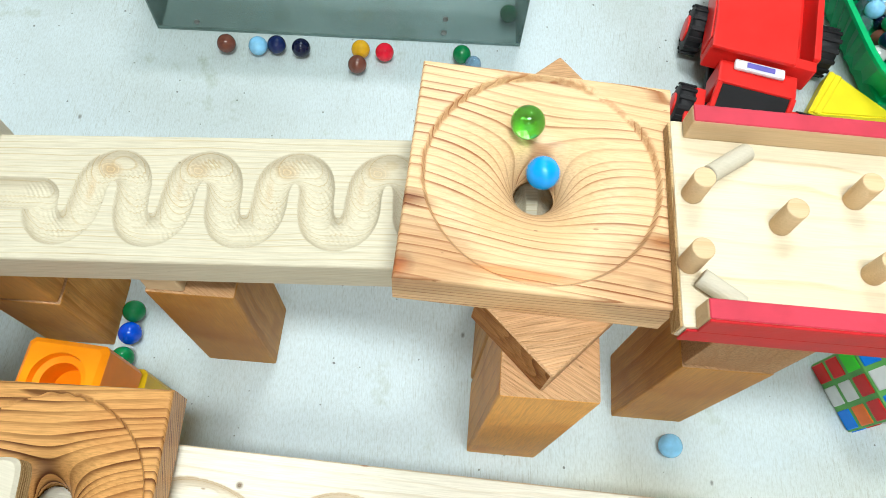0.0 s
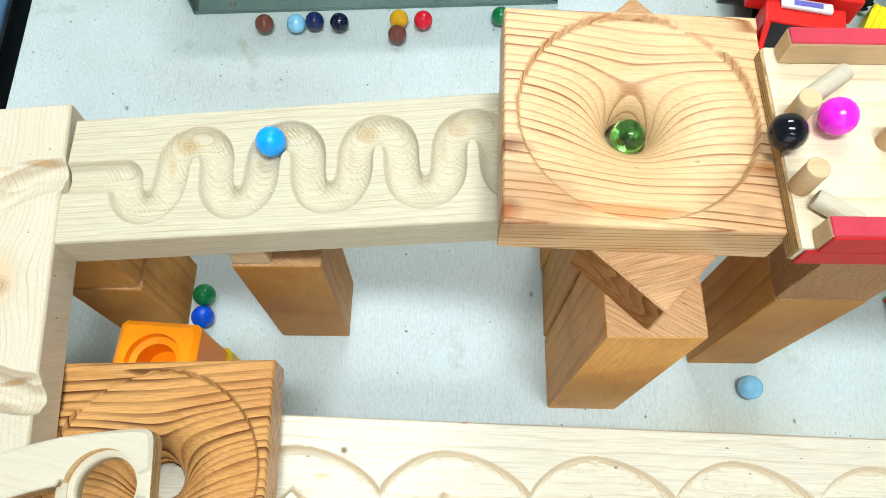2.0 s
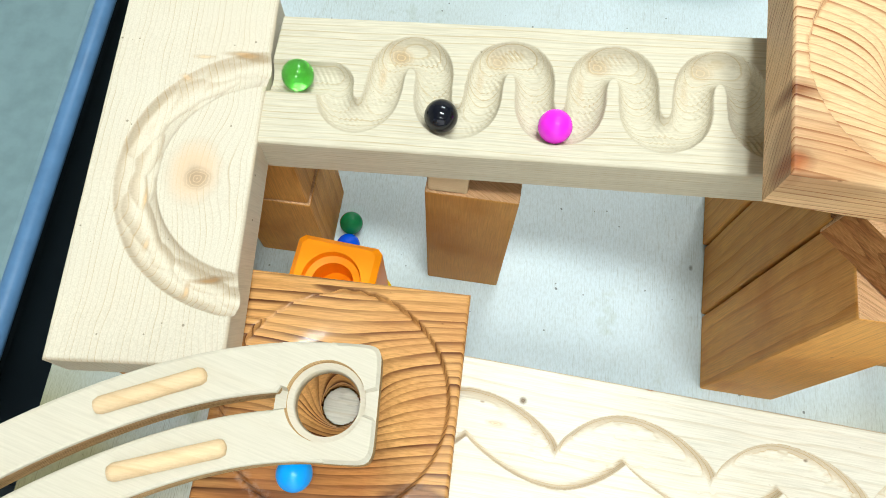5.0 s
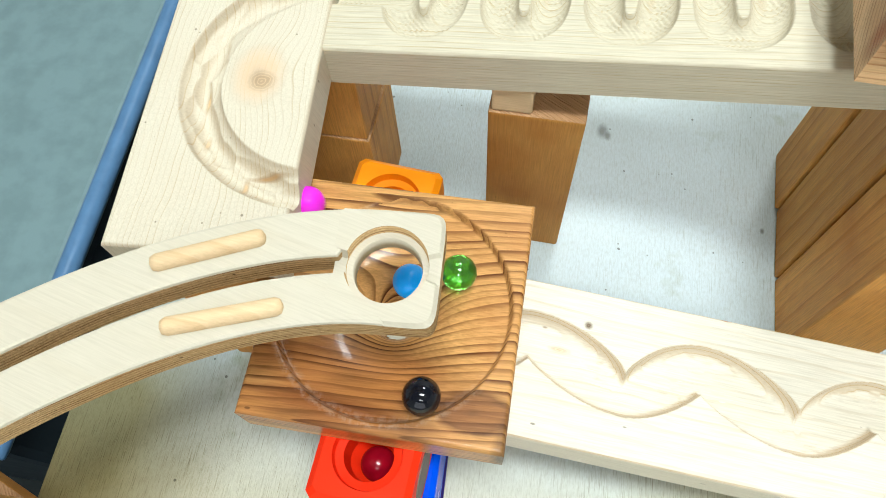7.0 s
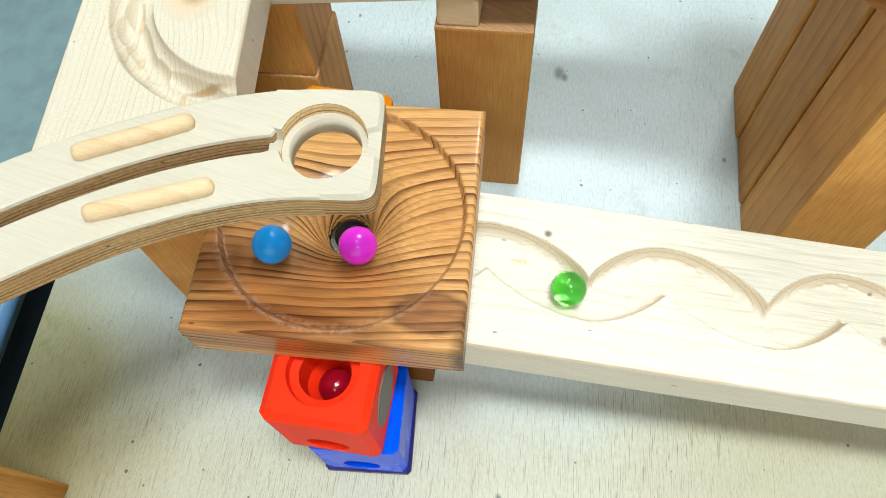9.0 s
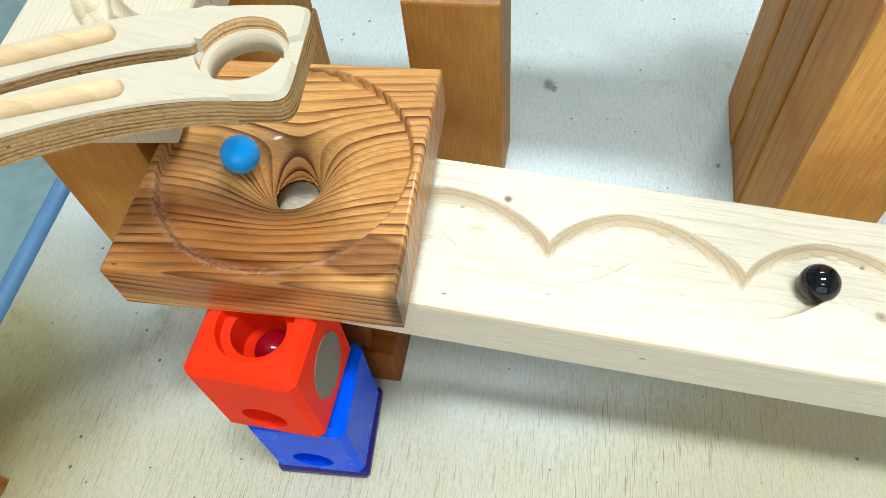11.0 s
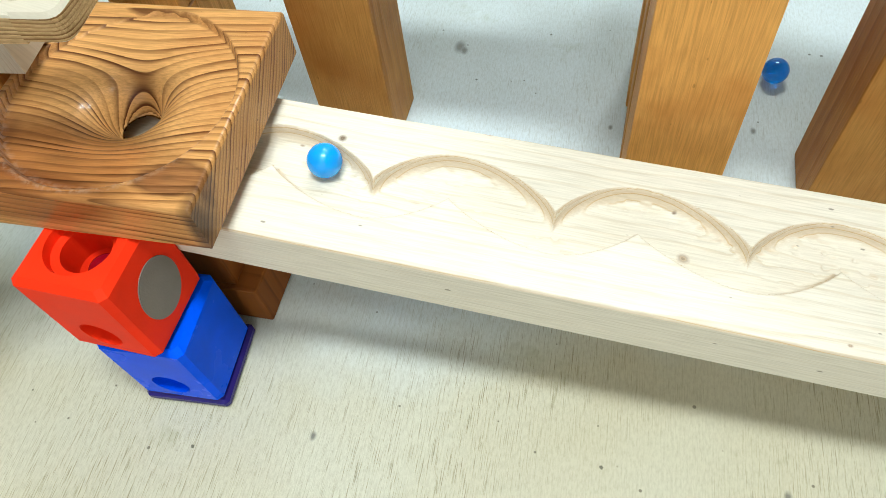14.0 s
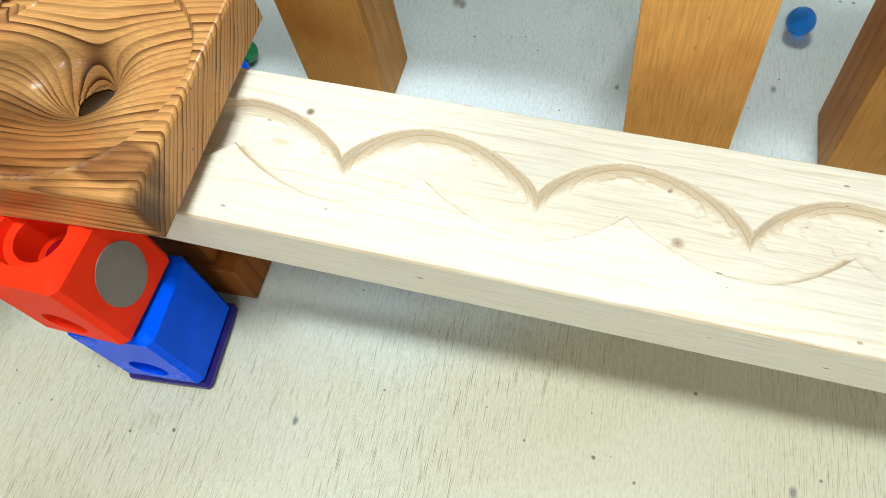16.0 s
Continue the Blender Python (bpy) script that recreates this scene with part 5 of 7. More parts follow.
def puzzle_cube():
    s = 0.0465
    c = thing("puzzle_cube", "scrambled colour puzzle cube with a green body on the table", "puzzle", pose(0.2490, 0.1470, 0.0, 0, 0, -64))
    part("core", box_bm(0.0, s, 0.0, s, 0.0, s, 0.0022, 2), CUBE_GREEN, c)
    red, white, blue, orange, green = TILE_COLOURS
    faces = {"side": ((red, white, blue), (red, white, orange), (green, red, red)), "top": ((blue, white, blue), (white, orange, red), (green, blue, white)),
             "end": ((blue, orange, red), (red, white, green), (white, blue, blue))}
    p = s / 3
    for i in range(3):
        for j in range(3):
            tile = box_bm(p * j + 0.0016, p * (j + 1) - 0.0016, -0.0006, 0.0006, p * i + 0.0016, p * (i + 1) - 0.0016, 0.0005, 1)
            part("tile", tile, faces["side"][i][j], c)
            tile = box_bm(p * j + 0.0016, p * (j + 1) - 0.0016, p * i + 0.0016, p * (i + 1) - 0.0016, s - 0.0006, s + 0.0006, 0.0005, 1)
            part("tile", tile, faces["top"][i][j], c)
            tile = box_bm(s - 0.0006, s + 0.0006, p * j + 0.0016, p * (j + 1) - 0.0016, p * i + 0.0016, p * (i + 1) - 0.0016, 0.0005, 1)
            part("tile", tile, faces["end"][i][j], c)


loose_marbles()
panel()
truck()
tray()
yellow_wedge()
puzzle_cube()


# ---- what moves ----
def rolling(path):
    """Rows for walk(): places of a marble's centre, turned as far as it has rolled."""
    rows, turn, last = [], Matrix.Identity(4), None
    for t, x, y, z in path:
        p = Vector((x, y, z))
        if last is not None:
            way = Vector((p.x - last.x, p.y - last.y, 0))
            if way.length > 1e-6:
                turn = Matrix.Rotation(min(way.length / R_MARBLE, 1.2), 4, Vector((-way.y, way.x, 0)).normalized()) @ turn
        rows.append((t, Matrix.Translation(p) @ turn))
        last = p
    return rows


def motions():
    runner = marble(M_RUN_BLUE, "marble", "bright blue glass marble rolling down the run", (0, 0, 0), R_MARBLE, "rolling marbles")
    walk(runner, rolling([
        (0, 0.0363, 0.1486, 0.1987), (0.05, 0.0241, 0.1457, 0.2080), (0.1, 0.0263, 0.1288, 0.2097), (0.15, 0.0239, 0.1361, 0.2085), (0.2, 0.0259, 0.1420, 0.1987),
        (0.25, 0.0277, 0.1373, 0.1987), (0.3, 0.0316, 0.1349, 0.1987), (0.38, 0.0343, 0.1412, 0.1970), (0.44, 0.0343, 0.1412, 0.1810), (0.5, 0.0258, 0.1387, 0.1765),
        (0.55, 0.0242, 0.1511, 0.1764), (0.6, 0.0165, 0.1599, 0.1757), (0.65, 0.0059, 0.1554, 0.1746), (0.7, 0.0043, 0.1432, 0.1744), (0.75, 0.0024, 0.1311, 0.1741),
        (0.8, -0.0085, 0.1271, 0.1730), (0.85, -0.0157, 0.1364, 0.1723), (0.9, -0.0174, 0.1487, 0.1722), (0.95, -0.0239, 0.1570, 0.1716), (1, -0.0340, 0.1548, 0.1706),
        (1.05, -0.0372, 0.1465, 0.1702), (1.1, -0.0371, 0.1375, 0.1702), (1.15, -0.0403, 0.1269, 0.1698), (1.2, -0.0508, 0.1247, 0.1688), (1.25, -0.0560, 0.1298, 0.1683),
        (1.3, -0.0577, 0.1370, 0.1681), (1.35, -0.0594, 0.1478, 0.1680), (1.4, -0.0670, 0.1548, 0.1673), (1.45, -0.0745, 0.1531, 0.1666), (1.5, -0.0784, 0.1463, 0.1661),
        (1.55, -0.0787, 0.1369, 0.1661), (1.6, -0.0797, 0.1276, 0.1659), (1.65, -0.0860, 0.1219, 0.1652), (1.7, -0.0944, 0.1233, 0.1644), (1.75, -0.0984, 0.1298, 0.1640),
        (1.8, -0.0995, 0.1375, 0.1640), (1.85, -0.1011, 0.1459, 0.1639), (1.9, -0.1071, 0.1518, 0.1633), (1.95, -0.1128, 0.1520, 0.1627), (2, -0.1177, 0.1489, 0.1622),
        (2.05, -0.1203, 0.1403, 0.1619), (2.1, -0.1202, 0.1311, 0.1619), (2.15, -0.1222, 0.1232, 0.1616), (2.2, -0.1289, 0.1190, 0.1609), (2.25, -0.1373, 0.1220, 0.1601),
        (2.3, -0.1406, 0.1306, 0.1598), (2.35, -0.1416, 0.1396, 0.1598), (2.4, -0.1456, 0.1476, 0.1594), (2.45, -0.1539, 0.1495, 0.1586), (2.5, -0.1605, 0.1442, 0.1579),
        (2.55, -0.1618, 0.1361, 0.1577), (2.6, -0.1617, 0.1279, 0.1577), (2.65, -0.1646, 0.1194, 0.1574), (2.7, -0.1729, 0.1164, 0.1565), (2.75, -0.1806, 0.1227, 0.1558),
        (2.8, -0.1843, 0.1320, 0.1555), (2.85, -0.1929, 0.1320, 0.1546), (2.9, -0.2016, 0.1315, 0.1537), (3.05, -0.2285, 0.1259, 0.1520), (3.1, -0.2377, 0.1184, 0.1517),
        (3.15, -0.2436, 0.1110, 0.1514), (3.2, -0.2480, 0.1026, 0.1511), (3.25, -0.2508, 0.0935, 0.1508), (3.3, -0.2518, 0.0841, 0.1505), (3.35, -0.2508, 0.0735, 0.1502),
        (3.4, -0.2476, 0.0633, 0.1498), (3.45, -0.2416, 0.0531, 0.1495), (3.5, -0.2333, 0.0445, 0.1491), (3.55, -0.2233, 0.0382, 0.1487), (3.6, -0.2121, 0.0343, 0.1484),
        (3.8, -0.1576, 0.0394, 0.1332), (3.85, -0.1434, 0.0378, 0.1332), (3.9, -0.1310, 0.0304, 0.1333), (3.95, -0.1239, 0.0230, 0.1334), (4, -0.1190, 0.0136, 0.1335),
        (4.05, -0.1177, 0.0048, 0.1335), (4.1, -0.1185, -0.0040, 0.1335), (4.15, -0.1215, -0.0103, 0.1335), (4.2, -0.1255, -0.0157, 0.1334), (4.25, -0.1384, -0.0266, 0.1334),
        (4.3, -0.1547, -0.0305, 0.1333), (4.35, -0.1708, -0.0267, 0.1333), (4.4, -0.1833, -0.0160, 0.1333), (4.45, -0.1896, -0.0011, 0.1332), (4.5, -0.1885, 0.0150, 0.1332),
        (4.55, -0.1803, 0.0287, 0.1332), (4.6, -0.1669, 0.0371, 0.1331), (4.65, -0.1513, 0.0386, 0.1331), (4.7, -0.1369, 0.0329, 0.1331), (4.75, -0.1267, 0.0214, 0.1330),
        (4.8, -0.1228, 0.0067, 0.1330), (4.85, -0.1260, -0.0080, 0.1329), (4.9, -0.1354, -0.0196, 0.1329), (4.95, -0.1488, -0.0256, 0.1329), (5, -0.1634, -0.0249, 0.1328),
        (5.05, -0.1760, -0.0178, 0.1328), (5.1, -0.1839, -0.0058, 0.1327), (5.15, -0.1855, 0.0082, 0.1327), (5.2, -0.1807, 0.0213, 0.1326), (5.25, -0.1705, 0.0308, 0.1326),
        (5.3, -0.1574, 0.0345, 0.1325), (5.35, -0.1441, 0.0320, 0.1325), (5.4, -0.1335, 0.0238, 0.1324), (5.45, -0.1278, 0.0119, 0.1324), (5.5, -0.1281, -0.0012, 0.1323),
        (5.55, -0.1343, -0.0126, 0.1323), (5.6, -0.1448, -0.0199, 0.1322), (5.65, -0.1573, -0.0216, 0.1322), (5.7, -0.1691, -0.0176, 0.1321), (5.75, -0.1777, -0.0088, 0.1320),
        (5.8, -0.1813, 0.0029, 0.1320), (5.85, -0.1793, 0.0147, 0.1319), (5.9, -0.1722, 0.0243, 0.1318), (5.95, -0.1618, 0.0295, 0.1318), (6, -0.1502, 0.0295, 0.1317),
        (6.05, -0.1400, 0.0243, 0.1316), (6.1, -0.1334, 0.0152, 0.1316), (6.15, -0.1316, 0.0042, 0.1315), (6.2, -0.1350, -0.0062, 0.1314), (6.25, -0.1426, -0.0139, 0.1313),
        (6.3, -0.1527, -0.0173, 0.1313), (6.35, -0.1628, -0.0189, 0.1318), (6.4, -0.1737, -0.0156, 0.1323), (6.45, -0.1829, -0.0074, 0.1327), (6.5, -0.1883, 0.0048, 0.1330),
        (6.55, -0.1879, 0.0193, 0.1333), (6.6, -0.1812, 0.0332, 0.1335), (6.65, -0.1773, 0.0363, 0.1335), (6.7, -0.1731, 0.0389, 0.1335), (6.75, -0.1692, 0.0399, 0.1335),
        (6.8, -0.1653, 0.0404, 0.1334), (6.85, -0.1589, 0.0353, 0.1327), (6.9, -0.1544, 0.0292, 0.1315), (6.95, -0.1519, 0.0226, 0.1298), (7, -0.1514, 0.0160, 0.1276),
        (7.05, -0.1434, 0.0016, 0.1284), (7.1, -0.1587, -0.0079, 0.1286), (7.15, -0.1643, -0.0085, 0.1294), (7.2, -0.1705, -0.0067, 0.1303), (7.25, -0.1763, -0.0021, 0.1311),
        (7.3, -0.1804, 0.0050, 0.1318), (7.35, -0.1773, 0.0038, 0.1311), (7.4, -0.1825, 0.0083, 0.1322), (7.45, -0.1867, 0.0144, 0.1330), (7.5, -0.1894, 0.0221, 0.1335),
        (7.55, -0.1748, 0.0295, 0.1328), (7.6, -0.1611, 0.0286, 0.1315), (7.65, -0.1717, 0.0362, 0.1333), (7.7, -0.1574, 0.0359, 0.1327), (7.75, -0.1463, 0.0300, 0.1320),
        (7.8, -0.1400, 0.0211, 0.1311), (7.85, -0.1360, 0.0108, 0.1306), (7.9, -0.1377, 0.0008, 0.1300), (7.95, -0.1393, -0.0080, 0.1308), (8, -0.1455, -0.0161, 0.1314),
        (8.05, -0.1514, -0.0193, 0.1317), (8.1, -0.1584, -0.0207, 0.1320), (8.15, -0.1659, -0.0201, 0.1322), (8.2, -0.1732, -0.0174, 0.1325), (8.25, -0.1783, -0.0112, 0.1324),
        (8.3, -0.1815, -0.0040, 0.1323), (8.35, -0.1825, 0.0037, 0.1322), (8.4, -0.1813, 0.0111, 0.1321), (8.45, -0.1781, 0.0178, 0.1320), (8.5, -0.1734, 0.0233, 0.1319),
        (8.55, -0.1674, 0.0271, 0.1317), (8.6, -0.1607, 0.0290, 0.1316), (8.65, -0.1536, 0.0322, 0.1321), (8.7, -0.1451, 0.0331, 0.1326), (8.75, -0.1314, 0.0220, 0.1325),
        (8.8, -0.1265, 0.0053, 0.1325), (8.85, -0.1320, -0.0109, 0.1324), (8.9, -0.1456, -0.0210, 0.1323), (8.95, -0.1623, -0.0214, 0.1323), (9, -0.1760, -0.0124, 0.1322),
        (9.05, -0.1821, 0.0026, 0.1321), (9.1, -0.1785, 0.0181, 0.1320), (9.15, -0.1668, 0.0287, 0.1320), (9.2, -0.1514, 0.0306, 0.1319), (9.25, -0.1379, 0.0236, 0.1318),
        (9.3, -0.1310, 0.0103, 0.1317), (9.35, -0.1329, -0.0044, 0.1316), (9.4, -0.1427, -0.0151, 0.1316), (9.45, -0.1566, -0.0183, 0.1315), (9.5, -0.1696, -0.0130, 0.1314),
        (9.55, -0.1772, -0.0015, 0.1313), (9.6, -0.1767, 0.0121, 0.1312), (9.65, -0.1688, 0.0228, 0.1311), (9.7, -0.1564, 0.0269, 0.1310), (9.75, -0.1440, 0.0233, 0.1309),
        (9.8, -0.1362, 0.0134, 0.1308), (9.85, -0.1353, 0.0011, 0.1307), (9.9, -0.1416, -0.0093, 0.1305), (9.95, -0.1525, -0.0141, 0.1304), (10, -0.1639, -0.0119, 0.1303),
        (10.05, -0.1719, -0.0037, 0.1302), (10.1, -0.1737, 0.0073, 0.1301), (10.15, -0.1690, 0.0172, 0.1299), (10.2, -0.1597, 0.0224, 0.1298), (10.25, -0.1492, 0.0214, 0.1297),
        (10.3, -0.1414, 0.0148, 0.1296), (10.35, -0.1389, 0.0052, 0.1294), (10.4, -0.1422, -0.0040, 0.1293), (10.45, -0.1500, -0.0094, 0.1292), (10.5, -0.1593, -0.0094, 0.1291),
        (10.55, -0.1667, -0.0043, 0.1289), (10.6, -0.1698, 0.0040, 0.1288), (10.65, -0.1676, 0.0123, 0.1287), (10.7, -0.1612, 0.0176, 0.1286), (10.75, -0.1532, 0.0184, 0.1285),
        (10.8, -0.1464, 0.0145, 0.1284), (10.85, -0.1486, -0.0024, 0.1258), (10.9, -0.1614, 0.0008, 0.1183), (10.95, -0.1669, 0.0017, 0.1284), (11, -0.1720, 0.0059, 0.1295),
        (11.05, -0.1710, 0.0111, 0.1295), (11.1, -0.1685, 0.0156, 0.1295), (11.15, -0.1617, 0.0165, 0.1284), (11.2, -0.1564, 0.0143, 0.1236), (11.25, -0.1453, 0.0036, 0.1258),
        (11.3, -0.1604, -0.0049, 0.1276), (11.35, -0.1659, -0.0021, 0.1284), (11.4, -0.1697, 0.0036, 0.1288), (11.45, -0.1646, 0.0119, 0.1276), (11.5, -0.1572, 0.0134, 0.1183),
        (11.55, -0.1461, 0.0072, 0.1244), (11.6, -0.1536, -0.0051, 0.1265), (11.65, -0.1653, 0.0012, 0.1268), (11.7, -0.1617, 0.0143, 0.1271), (11.75, -0.1479, 0.0136, 0.1273),
        (11.8, -0.1454, -0.0002, 0.1276), (11.85, -0.1575, -0.0041, 0.1248), (11.9, -0.1633, 0.0048, 0.1183), (11.95, -0.1575, 0.0111, 0.1183), (12, -0.1518, 0.0080, 0.1183),
        (12.05, -0.1494, 0.0071, 0.1183), (12.1, -0.1474, 0.0048, 0.1183), (12.15, -0.1465, 0.0014, 0.1248), (12.2, -0.1472, -0.0026, 0.1276), (12.25, -0.1517, -0.0036, 0.1248),
        (12.3, -0.1555, -0.0026, 0.1183), (12.35, -0.1579, -0.0004, 0.1183), (12.4, -0.1587, 0.0022, 0.1183), (12.45, -0.1557, 0.0132, 0.1183), (12.5, -0.1464, -0.0017, 0.1276),
        (12.55, -0.1625, 0.0020, 0.1183), (12.6, -0.1552, 0.0098, 0.1183), (12.65, -0.1516, 0.0105, 0.1183), (12.7, -0.1476, 0.0082, 0.1183), (12.75, -0.1454, 0.0029, 0.1258),
        (12.8, -0.1471, -0.0036, 0.1284), (12.9, -0.1554, 0.0053, 0.1150), (13, -0.1554, 0.0053, 0.1068), (13.1, -0.1554, 0.0053, 0.1064), (13.2, -0.1554, 0.0072, 0.1063),
        (13.25, -0.1503, 0.0047, 0.1061), (13.3, -0.1452, 0.0022, 0.1060), (13.35, -0.1402, -0.0003, 0.1058), (13.4, -0.1351, -0.0031, 0.1057), (13.45, -0.1300, -0.0047, 0.1053),
        (13.5, -0.1251, -0.0017, 0.1046), (13.55, -0.1201, 0.0007, 0.1040), (13.6, -0.1152, 0.0030, 0.1033), (13.65, -0.1102, 0.0054, 0.1027), (13.7, -0.1052, 0.0076, 0.1020),
        (13.75, -0.1030, 0.0088, 0.1018), (13.8, -0.1007, 0.0093, 0.1017), (13.85, -0.0965, 0.0103, 0.1013), (13.9, -0.0924, 0.0113, 0.1002), (13.95, -0.0876, 0.0111, 0.0997),
        (14, -0.0827, 0.0108, 0.0999), (14.05, -0.0782, 0.0081, 0.0992), (14.1, -0.0736, 0.0054, 0.0984), (14.15, -0.0690, 0.0026, 0.0985), (14.2, -0.0644, -0.0005, 0.0985),
        (14.25, -0.0603, -0.0019, 0.0986), (14.3, -0.0563, -0.0002, 0.0983), (14.35, -0.0522, 0.0011, 0.0980), (14.4, -0.0482, 0.0023, 0.0977), (14.45, -0.0417, 0.0058, 0.0972),
        (14.5, -0.0352, 0.0092, 0.0967), (14.55, -0.0291, 0.0099, 0.0963), (14.6, -0.0230, 0.0078, 0.0958), (14.65, -0.0168, 0.0057, 0.0954), (14.7, -0.0107, 0.0035, 0.0949),
        (14.75, -0.0065, 0.0019, 0.0946), (14.8, -0.0022, 0.0004, 0.0943), (14.85, 0.0020, -0.0013, 0.0940), (14.9, 0.0063, -0.0033, 0.0937), (14.95, 0.0105, -0.0021, 0.0933),
        (15, 0.0147, 0.0006, 0.0930), (15.05, 0.0207, 0.0044, 0.0926), (15.1, 0.0267, 0.0080, 0.0921), (15.15, 0.0328, 0.0116, 0.0916), (15.2, 0.0388, 0.0140, 0.0912),
        (15.25, 0.0450, 0.0122, 0.0907), (15.3, 0.0511, 0.0104, 0.0903), (15.35, 0.0578, 0.0076, 0.0898), (15.4, 0.0645, 0.0047, 0.0893), (15.45, 0.0712, 0.0016, 0.0888),
        (15.5, 0.0779, -0.0015, 0.0883), (15.55, 0.0817, 0.0019, 0.0880), (15.6, 0.0854, 0.0047, 0.0877), (15.65, 0.0920, 0.0086, 0.0872), (15.7, 0.0986, 0.0123, 0.0866),
        (15.75, 0.1052, 0.0160, 0.0860), (15.8, 0.1118, 0.0154, 0.0855), (15.85, 0.1197, 0.0132, 0.0846), (15.9, 0.1277, 0.0109, 0.0838), (15.95, 0.1356, 0.0084, 0.0830),
        (16, 0.1436, 0.0057, 0.0821),
    ]))
    runner = marble(M_RUN_GREEN, "marble", "green see-through glass marble rolling down the run", (0, 0, 0), R_MARBLE, "rolling marbles")
    walk(runner, rolling([
        (0, 0.0272, 0.1627, 0.2121), (0.05, 0.0311, 0.1584, 0.2106), (0.1, 0.0336, 0.1536, 0.2092), (0.15, 0.0211, 0.1408, 0.2093), (0.2, 0.0344, 0.1272, 0.2095),
        (0.25, 0.0278, 0.1253, 0.2104), (0.3, 0.0200, 0.1268, 0.2114), (0.35, 0.0197, 0.1388, 0.2097), (0.4, 0.0261, 0.1453, 0.2044), (0.45, 0.0296, 0.1323, 0.2060),
        (0.5, 0.0437, 0.1358, 0.2074), (0.55, 0.0378, 0.1344, 0.1987), (0.6, 0.0339, 0.1367, 0.1987), (0.65, 0.0411, 0.1398, 0.1987), (0.7, 0.0372, 0.1500, 0.2044),
        (0.75, 0.0267, 0.1359, 0.2044), (0.8, 0.0436, 0.1407, 0.2044), (0.85, 0.0384, 0.1472, 0.1987), (0.9, 0.0322, 0.1460, 0.1987), (0.95, 0.0347, 0.1484, 0.1987),
        (1, 0.0389, 0.1492, 0.2044), (1.05, 0.0315, 0.1491, 0.1987), (1.1, 0.0272, 0.1439, 0.1987), (1.15, 0.0378, 0.1352, 0.1987), (1.2, 0.0353, 0.1472, 0.1987),
        (1.25, 0.0280, 0.1468, 0.1987), (1.3, 0.0239, 0.1383, 0.2074), (1.35, 0.0267, 0.1402, 0.1987), (1.4, 0.0298, 0.1412, 0.1987), (1.45, 0.0380, 0.1385, 0.1987),
        (1.5, 0.0329, 0.1455, 0.1987), (1.55, 0.0268, 0.1427, 0.1987), (1.6, 0.0271, 0.1331, 0.2074), (1.65, 0.0284, 0.1326, 0.2067), (1.7, 0.0298, 0.1322, 0.2060),
        (1.75, 0.0309, 0.1348, 0.1987), (1.8, 0.0321, 0.1373, 0.1987), (1.85, 0.0333, 0.1368, 0.1987), (1.9, 0.0346, 0.1367, 0.1987), (1.95, 0.0339, 0.1367, 0.1987),
        (2, 0.0332, 0.1368, 0.1987), (2.05, 0.0333, 0.1368, 0.1987), (2.1, 0.0334, 0.1368, 0.1987), (2.2, 0.0343, 0.1412, 0.1970), (2.3, 0.0343, 0.1412, 0.1830),
        (2.4, 0.0344, 0.1294, 0.1773), (2.45, 0.0262, 0.1372, 0.1765), (2.5, 0.0246, 0.1491, 0.1764), (2.55, 0.0188, 0.1591, 0.1759), (2.6, 0.0076, 0.1576, 0.1748),
        (2.65, 0.0042, 0.1464, 0.1744), (2.7, 0.0038, 0.1344, 0.1743), (2.75, -0.0045, 0.1268, 0.1734), (2.8, -0.0144, 0.1322, 0.1724), (2.85, -0.0166, 0.1440, 0.1723),
        (2.9, -0.0189, 0.1527, 0.1721), (2.95, -0.0260, 0.1575, 0.1714), (3, -0.0340, 0.1548, 0.1706), (3.05, -0.0372, 0.1465, 0.1702), (3.1, -0.0371, 0.1375, 0.1702),
        (3.15, -0.0386, 0.1293, 0.1700), (3.2, -0.0450, 0.1243, 0.1693), (3.25, -0.0526, 0.1257, 0.1686), (3.3, -0.0569, 0.1324, 0.1682), (3.35, -0.0582, 0.1416, 0.1681),
        (3.4, -0.0607, 0.1506, 0.1679), (3.45, -0.0689, 0.1550, 0.1671), (3.5, -0.0770, 0.1503, 0.1663), (3.55, -0.0787, 0.1436, 0.1661), (3.6, -0.0787, 0.1367, 0.1661),
        (3.65, -0.0795, 0.1283, 0.1659), (3.7, -0.0851, 0.1222, 0.1653), (3.75, -0.0918, 0.1220, 0.1646), (3.8, -0.0970, 0.1262, 0.1642), (3.85, -0.0992, 0.1341, 0.1640),
        (3.9, -0.1001, 0.1423, 0.1639), (3.95, -0.1050, 0.1509, 0.1635), (4, -0.1147, 0.1513, 0.1625), (4.05, -0.1156, 0.1508, 0.1625), (4.1, -0.1165, 0.1501, 0.1624),
        (4.15, -0.1172, 0.1494, 0.1623), (4.2, -0.1179, 0.1486, 0.1622), (4.25, -0.1203, 0.1391, 0.1619), (4.3, -0.1203, 0.1291, 0.1618), (4.35, -0.1247, 0.1206, 0.1614),
        (4.4, -0.1342, 0.1197, 0.1604), (4.45, -0.1400, 0.1273, 0.1599), (4.5, -0.1413, 0.1372, 0.1598), (4.55, -0.1445, 0.1465, 0.1595), (4.6, -0.1535, 0.1496, 0.1587),
        (4.65, -0.1608, 0.1435, 0.1579), (4.7, -0.1618, 0.1336, 0.1577), (4.75, -0.1623, 0.1237, 0.1576), (4.8, -0.1688, 0.1167, 0.1569), (4.85, -0.1780, 0.1189, 0.1560),
